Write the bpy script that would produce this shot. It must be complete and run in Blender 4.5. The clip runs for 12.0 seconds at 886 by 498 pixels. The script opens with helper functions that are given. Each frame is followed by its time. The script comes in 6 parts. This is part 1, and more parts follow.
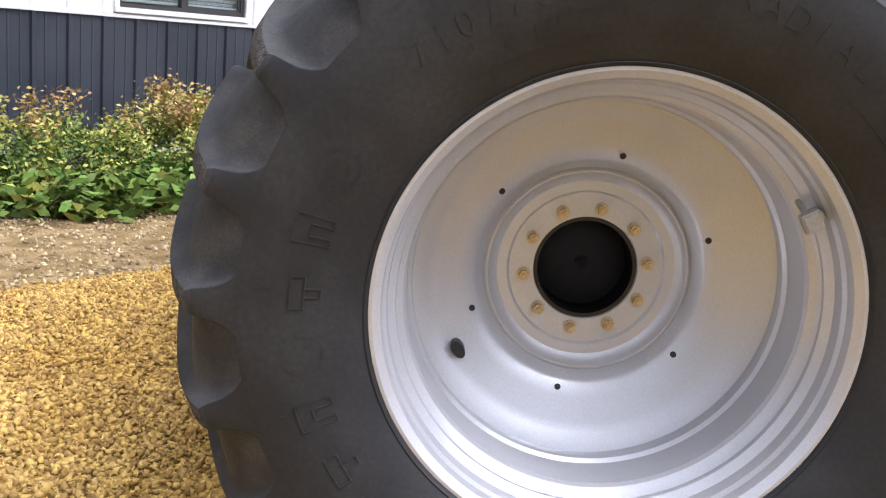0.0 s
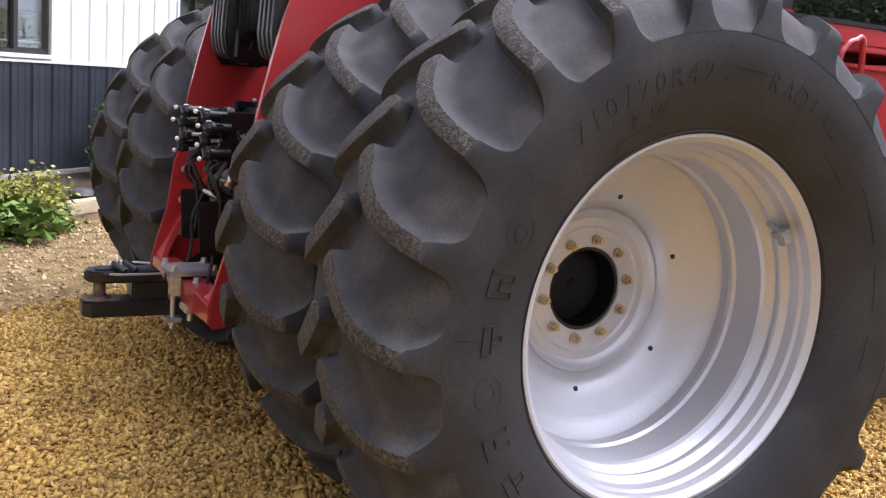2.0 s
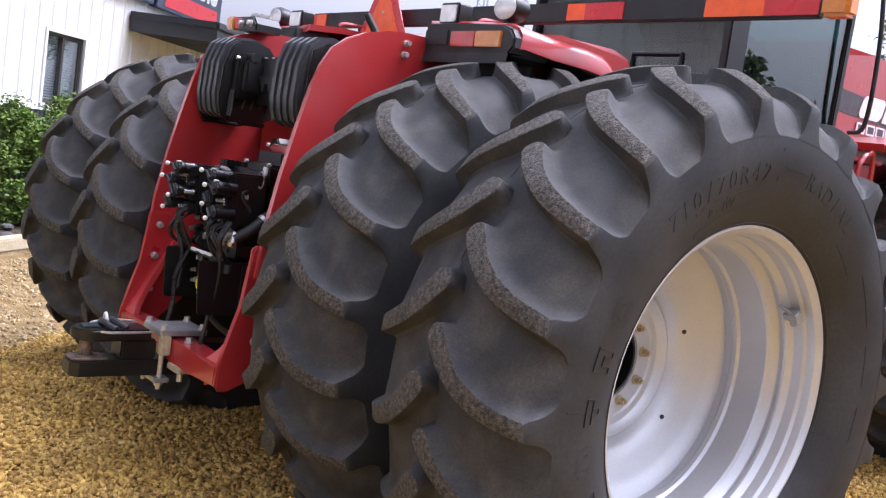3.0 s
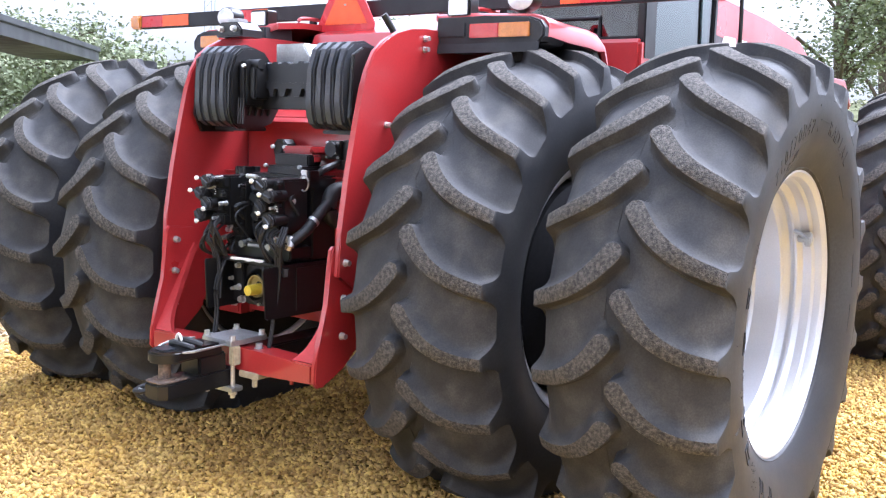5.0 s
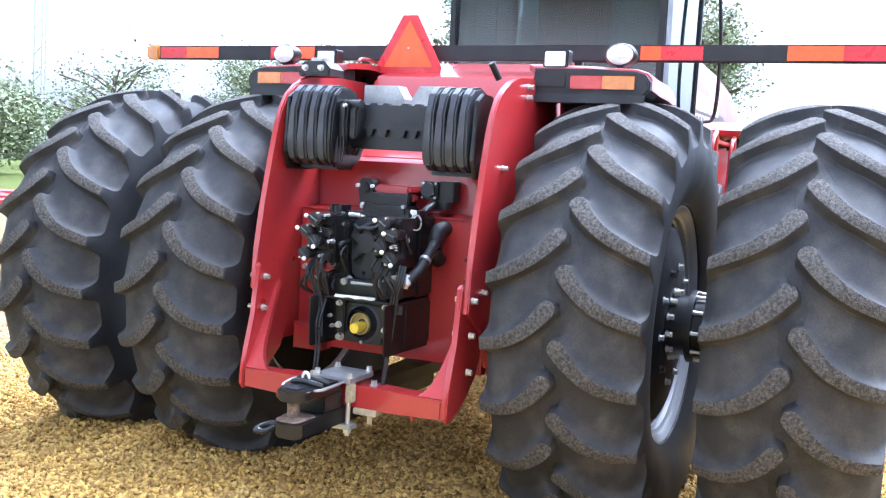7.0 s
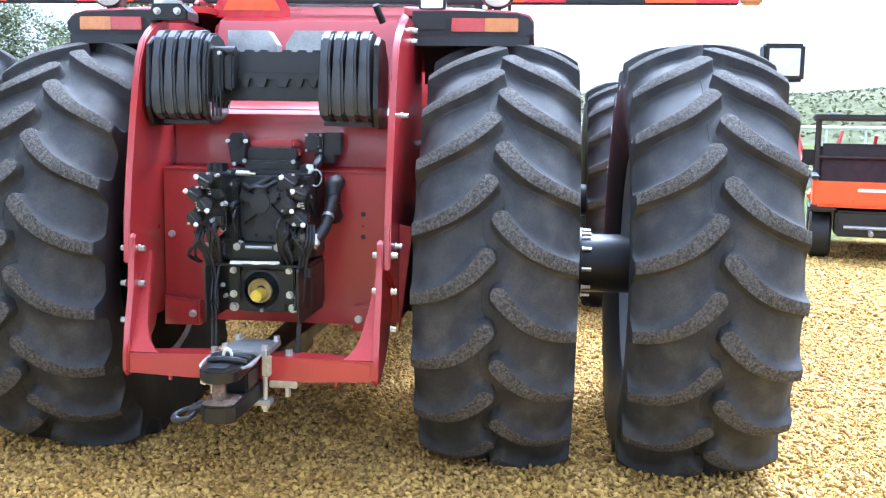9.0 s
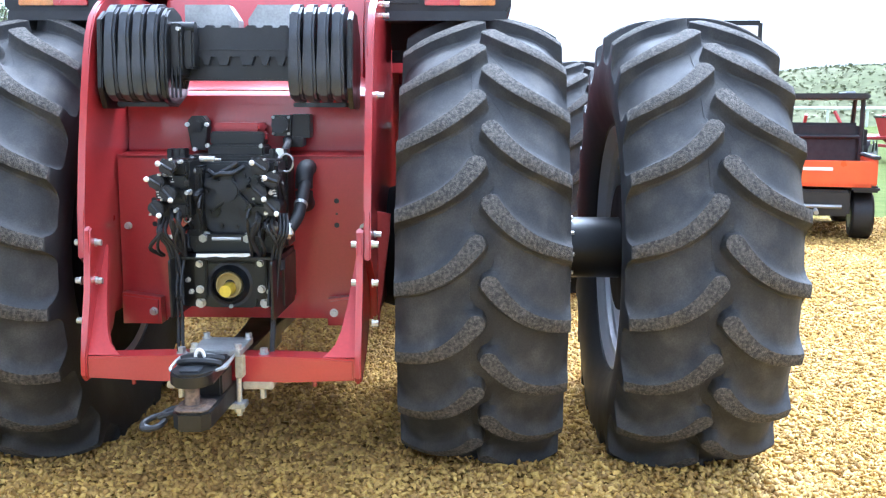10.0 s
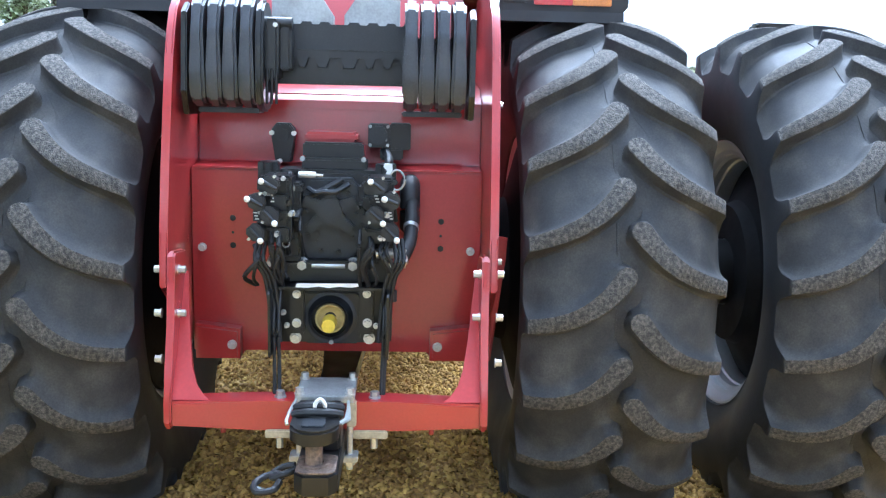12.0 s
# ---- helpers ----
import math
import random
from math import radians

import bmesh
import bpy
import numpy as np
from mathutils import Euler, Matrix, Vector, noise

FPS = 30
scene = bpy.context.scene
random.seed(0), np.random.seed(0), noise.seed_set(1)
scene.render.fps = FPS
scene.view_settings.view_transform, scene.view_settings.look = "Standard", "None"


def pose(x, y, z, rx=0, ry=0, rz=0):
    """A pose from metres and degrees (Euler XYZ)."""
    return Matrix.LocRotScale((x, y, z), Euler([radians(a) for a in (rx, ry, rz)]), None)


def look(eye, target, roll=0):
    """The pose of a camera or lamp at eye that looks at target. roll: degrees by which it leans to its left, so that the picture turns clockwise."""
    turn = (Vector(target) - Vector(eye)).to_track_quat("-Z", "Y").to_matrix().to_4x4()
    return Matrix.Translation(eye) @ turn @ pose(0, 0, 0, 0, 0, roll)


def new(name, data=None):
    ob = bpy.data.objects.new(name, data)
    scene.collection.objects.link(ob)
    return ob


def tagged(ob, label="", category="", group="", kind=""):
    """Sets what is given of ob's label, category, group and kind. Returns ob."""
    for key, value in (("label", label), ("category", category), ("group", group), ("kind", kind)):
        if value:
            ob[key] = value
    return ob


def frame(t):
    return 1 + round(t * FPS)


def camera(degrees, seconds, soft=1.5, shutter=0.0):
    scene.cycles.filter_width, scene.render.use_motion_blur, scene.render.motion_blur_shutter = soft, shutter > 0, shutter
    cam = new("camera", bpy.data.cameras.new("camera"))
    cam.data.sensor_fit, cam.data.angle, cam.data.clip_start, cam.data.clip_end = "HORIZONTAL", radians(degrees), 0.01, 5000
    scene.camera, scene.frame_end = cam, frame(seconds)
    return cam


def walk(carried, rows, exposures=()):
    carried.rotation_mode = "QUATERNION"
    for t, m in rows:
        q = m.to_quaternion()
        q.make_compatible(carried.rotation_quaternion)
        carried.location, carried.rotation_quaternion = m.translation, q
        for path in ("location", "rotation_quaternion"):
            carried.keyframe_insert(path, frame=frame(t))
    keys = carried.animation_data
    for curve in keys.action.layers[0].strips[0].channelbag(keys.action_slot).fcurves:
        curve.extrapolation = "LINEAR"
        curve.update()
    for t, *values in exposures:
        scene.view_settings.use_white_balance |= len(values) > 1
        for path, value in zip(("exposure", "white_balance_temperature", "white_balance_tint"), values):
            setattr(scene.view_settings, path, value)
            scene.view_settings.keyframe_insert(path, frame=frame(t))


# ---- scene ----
cam = camera(49.5, 12.0, soft=1.25)
PATH = [
    (0, (-0.461, -4.142, 1.543), (-0.405, -2.192, 1.103), 5.3),
    (0.5, (-0.879, -4.205, 1.578), (-0.656, -2.269, 1.127), 5.5),
    (1, (-1.196, -4.154, 1.552), (-0.792, -2.217, 1.261), 1.9),
    (1.5, (-1.544, -4.083, 1.58), (-0.819, -2.241, 1.298), -0.1),
    (2, (-1.937, -4.11, 1.602), (-0.978, -2.39, 1.253), 4.7),
    (2.5, (-2.31, -3.952, 1.566), (-1.135, -2.343, 1.383), 1.8),
    (3, (-2.624, -3.802, 1.594), (-1.361, -2.264, 1.397), 8.2),
    (3.5, (-3.013, -3.723, 1.619), (-1.641, -2.291, 1.363), 5.2),
    (3.7, (-3.111, -3.684, 1.608), (-1.697, -2.292, 1.354), 0.6),
    (5.3, (-3.874, -2.988, 1.653), (-2.228, -1.881, 1.391), 2.0),
    (5.5, (-3.956, -2.9, 1.638), (-2.295, -1.82, 1.368), 1.8),
    (6, (-4.097, -2.59, 1.652), (-2.409, -1.563, 1.341), 2.0),
    (6.5, (-4.334, -2.34, 1.665), (-2.586, -1.392, 1.449), 3.2),
    (6.7, (-4.429, -2.268, 1.644), (-2.662, -1.352, 1.457), 3.1),
    (8.3, (-4.626, -1.385, 1.661), (-2.681, -1.004, 1.389), 4.0),
    (8.5, (-4.686, -1.33, 1.643), (-2.734, -0.982, 1.384), 3.0),
    (9, (-4.617, -1.149, 1.609), (-2.644, -0.949, 1.349), 0.9),
    (9.5, (-4.436, -1.049, 1.629), (-2.466, -0.87, 1.332), 1.4),
    (10, (-4.402, -0.934, 1.584), (-2.424, -0.874, 1.295), 0.2),
    (10.5, (-4.331, -0.665, 1.641), (-2.363, -0.782, 1.299), 3.1),
    (11, (-4.304, -0.605, 1.682), (-2.334, -0.731, 1.36), 1.1),
    (11.5, (-4.161, -0.42, 1.652), (-2.181, -0.464, 1.372), -0.8),
    (12, (-3.977, -0.232, 1.655), (-2.003, -0.32, 1.345), 1.4),
]
walk(cam, [(t, look(eye, target, roll)) for t, eye, target, roll in PATH],
     exposures=((0.0, -0.28, 5800, 18), (1.5, -0.33, 5850, 23), (2.5, -0.16, 5700, 24), (3.5, 0.23, 5620, 22), (5.5, 1.12, 5250, 17), (6.5, 1.22, 5080, 15), (8.5, 1.11, 4880, 12), (11.0, 1.14, 4830, 8), (12.0, 1.05, 4780, 7)))


# ---- world and sun ----
world = bpy.data.worlds.new("overcast_sky")
scene.world = world
world.use_nodes = True
wn, wl = world.node_tree.nodes, world.node_tree.links
wn.clear()
sky = wn.new("ShaderNodeTexSky")
sky.sky_type, sky.sun_disc = "NISHITA", False
sky.sun_elevation, sky.sun_rotation = radians(59), radians(113)
sky.dust_density, sky.air_density = 3.0, 1.0
pale = wn.new("ShaderNodeHueSaturation")
pale.inputs["Saturation"].default_value = 0.10
back = wn.new("ShaderNodeBackground")
back.inputs["Strength"].default_value = 0.155
out = wn.new("ShaderNodeOutputWorld")
wl.new(sky.outputs[0], pale.inputs["Color"])
coord = wn.new("ShaderNodeTexCoord")
axes = wn.new("ShaderNodeSeparateXYZ")
lift = wn.new("ShaderNodeMapRange")
lift.inputs["From Min"].default_value, lift.inputs["From Max"].default_value = 0.0, 1.0
lift.inputs["To Min"].default_value, lift.inputs["To Max"].default_value = 0.85, 4.0
gain = wn.new("ShaderNodeVectorMath")
gain.operation = "SCALE"
wl.new(coord.outputs["Generated"], axes.inputs[0])
wl.new(axes.outputs["Z"], lift.inputs["Value"])
wl.new(pale.outputs[0], gain.inputs[0])
wl.new(lift.outputs["Result"], gain.inputs["Scale"])
wl.new(gain.outputs[0], back.inputs["Color"])
wl.new(back.outputs[0], out.inputs["Surface"])

sun = new("sun", bpy.data.lights.new("sun", "SUN"))
sun.data.energy, sun.data.angle, sun.data.color = 3.3, radians(42), (1.0, 0.97, 0.93)
sun.matrix_world = look((4.8, -2.0, 8.8), (0, 0, 0))


# ---- materials ----
def material(name, colour, rough=0.5, metal=0.0, vary=0.12, grain=40.0, stain=3.0, bump=0.15, second=None, mix_at=0.5, coat=0.0, random_by="", spread=0.0, size=0.002, spec=0.5):
    """A principled surface with fine grain, broad stains and a little relief."""
    m = bpy.data.materials.new(name)
    m.use_nodes = True
    n, k = m.node_tree.nodes, m.node_tree.links
    b = n["Principled BSDF"]
    b.inputs["Metallic"].default_value = metal
    b.inputs["Coat Weight"].default_value = coat
    b.inputs["Specular IOR Level"].default_value = spec
    b.inputs["Coat Roughness"].default_value = 0.12
    where = n.new("ShaderNodeNewGeometry").outputs["Position"]
    fine, broad = n.new("ShaderNodeTexNoise"), n.new("ShaderNodeTexNoise")
    fine.inputs["Scale"].default_value, fine.inputs["Detail"].default_value = grain, 6
    broad.inputs["Scale"].default_value, broad.inputs["Detail"].default_value = stain, 5
    k.new(where, fine.inputs["Vector"])
    k.new(where, broad.inputs["Vector"])
    two = n.new("ShaderNodeMix")
    two.data_type = "RGBA"
    c2 = second or tuple(c * 0.7 for c in colour)
    two.inputs["A"].default_value, two.inputs["B"].default_value = (*colour, 1), (*c2, 1)
    ramp = n.new("ShaderNodeMapRange")
    ramp.inputs["From Min"].default_value, ramp.inputs["From Max"].default_value = mix_at - 0.12, mix_at + 0.22
    if not second:
        ramp.inputs["To Max"].default_value = 0.55
    k.new(broad.outputs["Fac"], ramp.inputs["Value"])
    k.new(ramp.outputs["Result"], two.inputs["Factor"])
    tone = n.new("ShaderNodeHueSaturation")
    amount = n.new("ShaderNodeMapRange")
    amount.inputs["From Min"].default_value, amount.inputs["From Max"].default_value = 0.3, 0.7
    amount.inputs["To Min"].default_value, amount.inputs["To Max"].default_value = 1 - vary, 1 + vary
    k.new(fine.outputs["Fac"], amount.inputs["Value"])
    if random_by:
        if random_by == "island":
            pick = n.new("ShaderNodeNewGeometry").outputs["Random Per Island"]
        else:
            pick = n.new("ShaderNodeObjectInfo").outputs["Random"]
        piece = n.new("ShaderNodeMapRange")
        piece.inputs["To Min"].default_value, piece.inputs["To Max"].default_value = 1 - spread, 1 + spread
        k.new(pick, piece.inputs["Value"])
        both = n.new("ShaderNodeMath")
        both.operation = "MULTIPLY"
        k.new(amount.outputs["Result"], both.inputs[0])
        k.new(piece.outputs["Result"], both.inputs[1])
        k.new(both.outputs[0], tone.inputs["Value"])
        hue = n.new("ShaderNodeMapRange")
        hue.inputs["To Min"].default_value, hue.inputs["To Max"].default_value = 0.5 - spread * 0.022, 0.5 + spread * 0.022
        k.new(pick, hue.inputs["Value"])
        k.new(hue.outputs["Result"], tone.inputs["Hue"])
    else:
        k.new(amount.outputs["Result"], tone.inputs["Value"])
    k.new(two.outputs["Result"], tone.inputs["Color"])
    k.new(tone.outputs[0], b.inputs["Base Color"])
    gloss = n.new("ShaderNodeMapRange")
    gloss.inputs["From Min"].default_value, gloss.inputs["From Max"].default_value = 0.3, 0.7
    gloss.inputs["To Min"].default_value, gloss.inputs["To Max"].default_value = max(rough - 0.08, 0.02), min(rough + 0.1, 1)
    k.new(broad.outputs["Fac"], gloss.inputs["Value"])
    k.new(gloss.outputs["Result"], b.inputs["Roughness"])
    if bump:
        relief = n.new("ShaderNodeBump")
        relief.inputs["Strength"].default_value, relief.inputs["Distance"].default_value = bump, size
        k.new(fine.outputs["Fac"], relief.inputs["Height"])
        k.new(relief.outputs[0], b.inputs["Normal"])
    return m


def glass(name, colour, least=0.05):
    """Thin tinted pane: clear straight on, mirror-like at a slant."""
    m = bpy.data.materials.new(name)
    m.use_nodes = True
    n, k = m.node_tree.nodes, m.node_tree.links
    n.remove(n["Principled BSDF"])
    clear, shine, weight, mix = (n.new("ShaderNode" + t) for t in ("BsdfTransparent", "BsdfGlossy", "LayerWeight", "MixShader"))
    clear.inputs["Color"].default_value = (*colour, 1)
    shine.inputs["Roughness"].default_value = 0.01
    weight.inputs["Blend"].default_value = 0.5
    power, gain = n.new("ShaderNodeMath"), n.new("ShaderNodeMath")
    power.operation, gain.operation = "POWER", "MULTIPLY_ADD"
    power.inputs[1].default_value = 4.0
    gain.inputs[1].default_value, gain.inputs[2].default_value = 1 - least, least
    k.new(weight.outputs["Facing"], power.inputs[0])
    k.new(power.outputs[0], gain.inputs[0])
    k.new(gain.outputs[0], mix.inputs[0])
    k.new(clear.outputs[0], mix.inputs[1])
    k.new(shine.outputs[0], mix.inputs[2])
    k.new(mix.outputs[0], n["Material Output"].inputs["Surface"])
    return m


RED = material("red_machine_paint", (0.35, 0.021, 0.022), 0.34, 0.0, 0.06, 120, 2.2, 0.04, (0.30, 0.025, 0.026), 0.6, 0.7)
RED_FADED = material("red_paint_dusty", (0.40, 0.03, 0.03), 0.5, 0.0, 0.08, 90, 4, 0.06)
RUBBER = material("tyre_rubber", (0.0285, 0.0287, 0.0298), 0.70, 0.0, 0.20, 160, 9, 0.45, (0.072, 0.068, 0.062), 0.55, size=0.0012, spec=0.32)
SIDEWALL = material("tyre_sidewall_rubber", (0.0155, 0.0162, 0.0185), 0.52, 0.0, 0.22, 90, 5, 0.20, (0.030, 0.030, 0.030), 0.54, size=0.0012, spec=0.38)
WORN = material("worn_dusty_tread_rubber", (0.034, 0.032, 0.030), 0.9, 0.0, 0.30, 200, 85, 1.0, (0.118, 0.107, 0.092), 0.47, size=0.006, spec=0.3)
BACKING = material("flat_black_wheel_backing", (0.009, 0.009, 0.010), 0.7, 0.0, 0.2, 60, 6, 0.1, spec=0.2)
SILVER = material("silver_wheel_paint", (0.53, 0.537, 0.555), 0.36, 0.45, 0.07, 220, 3, 0.06, (0.47, 0.48, 0.50), 0.6)
GOLD = material("yellow_zinc_bolt", (0.56, 0.45, 0.28), 0.38, 0.75, 0.2, 150, 30, 0.1)
ZINC = material("bright_zinc_bolt", (0.62, 0.61, 0.58), 0.38, 0.8, 0.15, 150, 30, 0.1)
WEIGHT_IRON = material("grey_cast_weight", (0.040, 0.043, 0.050), 0.38, 0.2, 0.2, 150, 7, 0.4, (0.065, 0.068, 0.074), 0.55, size=0.001)
DULL_YELLOW = material("dull_yellow_guard", (0.40, 0.31, 0.11), 0.6, 0.0, 0.15, 80, 20, 0.1)
STEEL = material("grey_plated_steel", (0.42, 0.43, 0.43), 0.42, 0.7, 0.12, 120, 9, 0.1, (0.30, 0.30, 0.29), 0.55)
BLACK = material("black_machine_paint", (0.006, 0.006, 0.0065), 0.36, 0.0, 0.2, 90, 8, 0.1, (0.011, 0.0105, 0.010), 0.6)
CAST = material("black_cast_iron", (0.016, 0.018, 0.022), 0.42, 0.1, 0.2, 180, 7, 0.4, (0.028, 0.030, 0.034), 0.55, size=0.001)
HOSE = material("black_rubber_hose", (0.010, 0.010, 0.011), 0.55, 0.0, 0.2, 150, 20, 0.1)
YELLOW = material("yellow_plastic_cap", (0.62, 0.45, 0.03), 0.45, 0.0, 0.1, 80, 20, 0.05)
WHITE_CAP = material("white_plastic_cap", (0.75, 0.75, 0.72), 0.4, 0.0, 0.06, 80, 20, 0.05)
RUSTY = material("worn_rusty_steel", (0.22, 0.155, 0.115), 0.6, 0.4, 0.3, 120, 25, 0.4, (0.09, 0.075, 0.065), 0.5)
ORANGE = material("orange_reflector_film", (0.95, 0.13, 0.02), 0.35, 0.0, 0.04, 400, 20, 0.05)
RED_FILM = material("red_reflector_film", (0.62, 0.03, 0.04), 0.32, 0.0, 0.04, 400, 20, 0.05)
AMBER = material("amber_lamp_lens", (0.60, 0.21, 0.03), 0.18, 0.0, 0.15, 200, 30, 0.3, coat=0.6)
RED_LENS = material("red_lamp_lens", (0.50, 0.02, 0.02), 0.18, 0.0, 0.15, 200, 30, 0.3, coat=0.6)
LAMP_LENS = material("clear_lamp_lens", (0.80, 0.80, 0.82), 0.15, 0.25, 0.12, 60, 30, 0.3, coat=0.6)
DECAL = material("white_decal_film", (0.80, 0.79, 0.78), 0.4, 0.0, 0.03, 200, 20, 0.02)
GREY_DECAL = material("dark_grey_decal_film", (0.06, 0.055, 0.06), 0.4, 0.0, 0.05, 200, 20, 0.02)
CAB_GLASS = glass("tinted_cab_glass", (0.36, 0.49, 0.48), 0.13)
DARK_GLASS = glass("dark_cab_glass", (0.27, 0.31, 0.32), 0.09)
WINDOW_GLASS = glass("window_glass", (0.80, 0.86, 0.90), 0.30)
SEAT = material("dark_seat_cloth", (0.03, 0.032, 0.035), 0.9, 0, 0.1, 20, 8, 0.05)
WALL_WHITE = material("white_steel_siding", (0.78, 0.78, 0.76), 0.45, 0.0, 0.03, 30, 0.8, 0.03, (0.70, 0.71, 0.70), 0.6)
WALL_DARK = material("charcoal_steel_siding", (0.030, 0.036, 0.046), 0.42, 0.0, 0.08, 40, 1.2, 0.03, (0.045, 0.05, 0.06), 0.55)
FRAME = material("bronze_window_frame", (0.045, 0.043, 0.040), 0.45, 0.2, 0.1, 80, 8, 0.05)
TRIM = material("white_trim", (0.78, 0.78, 0.76), 0.5, 0, 0.03, 60, 4, 0.03)
ROOF = material("charcoal_steel_roof", (0.032, 0.034, 0.039), 0.4, 0.2, 0.08, 40, 1.5, 0.03)
SOFFIT = material("dark_soffit", (0.045, 0.045, 0.05), 0.6, 0, 0.1, 60, 3, 0.1)
NAVY = material("navy_sign_panel", (0.045, 0.055, 0.10), 0.4, 0, 0.04, 60, 2, 0.02)
CONCRETE = material("concrete_footing", (0.36, 0.34, 0.31), 0.85, 0, 0.15, 50, 4, 0.4)
ROOM = material("dim_plaster", (0.22, 0.21, 0.20), 0.8, 0, 0.05, 20, 2, 0.05)
BLIND = material("white_blind_slat", (0.82, 0.82, 0.80), 0.5, 0, 0.05, 50, 5, 0.02)
LEAF_GREEN = material("green_leaf", (0.095, 0.16, 0.030), 0.5, 0, 0.15, 30, 6, 0.1, (0.16, 0.225, 0.045), 0.5, random_by="island", spread=0.45, spec=0.2)
LEAF_YELLOW = material("yellow_green_leaf", (0.36, 0.34, 0.075), 0.5, 0, 0.15, 30, 6, 0.1, (0.24, 0.29, 0.06), 0.5, random_by="island", spread=0.4, spec=0.2)
LEAF_ORANGE = material("orange_brown_leaf", (0.40, 0.235, 0.10), 0.55, 0, 0.2, 30, 6, 0.1, (0.34, 0.28, 0.09), 0.5, random_by="island", spread=0.45, spec=0.2)
# Hill leaf colour is raised to carry the pale glare over the far slope.
LEAF_HILL = material("glare_paled_hill_leaf", (0.190, 0.200, 0.115), 0.8, 0, 0.15, 5, 0.6, 0.0, (0.245, 0.245, 0.155), 0.5, random_by="island", spread=0.2, spec=0.03)
# Paler and greyer than the near leaves: distance haze is put into this colour.
LEAF_HAZY = material("hazed_far_tree_leaf", (0.22, 0.25, 0.15), 0.7, 0, 0.15, 5, 0.6, 0.0, (0.29, 0.31, 0.20), 0.5, random_by="island", spread=0.4, spec=0.03)
BARK = material("grey_brown_bark", (0.12, 0.09, 0.065), 0.9, 0, 0.3, 40, 6, 0.6)
STONE = material("tan_crushed_stone", (0.475, 0.308, 0.092), 0.7, 0, 0.12, 160, 2.5, 0.35, (0.40, 0.240, 0.058), 0.5, random_by="island", spread=0.42, spec=0.2)
PEBBLE = material("pale_pebble", (0.46, 0.36, 0.21), 0.8, 0, 0.12, 120, 9, 0.35, (0.30, 0.215, 0.11), 0.5, random_by="island", spread=0.4, spec=0.2)
TIMBER = material("weathered_timber", (0.44, 0.37, 0.24), 0.85, 0, 0.2, 60, 5, 0.4)
SLATE = material("dark_wet_rock", (0.07, 0.068, 0.066), 0.7, 0, 0.25, 30, 5, 0.6)
UTV_ORANGE = material("orange_utility_paint", (0.75, 0.10, 0.015), 0.35, 0, 0.05, 60, 4, 0.03, coat=0.4)
PLASTIC = material("black_plastic", (0.018, 0.018, 0.02), 0.55, 0, 0.1, 90, 8, 0.1)
FAR_RED = material("red_implement_paint", (0.42, 0.035, 0.035), 0.5, 0, 0.1, 20, 2, 0.05)
GALV = material("galvanised_mast", (0.55, 0.57, 0.58), 0.45, 0.5, 0.08, 30, 3, 0.05)


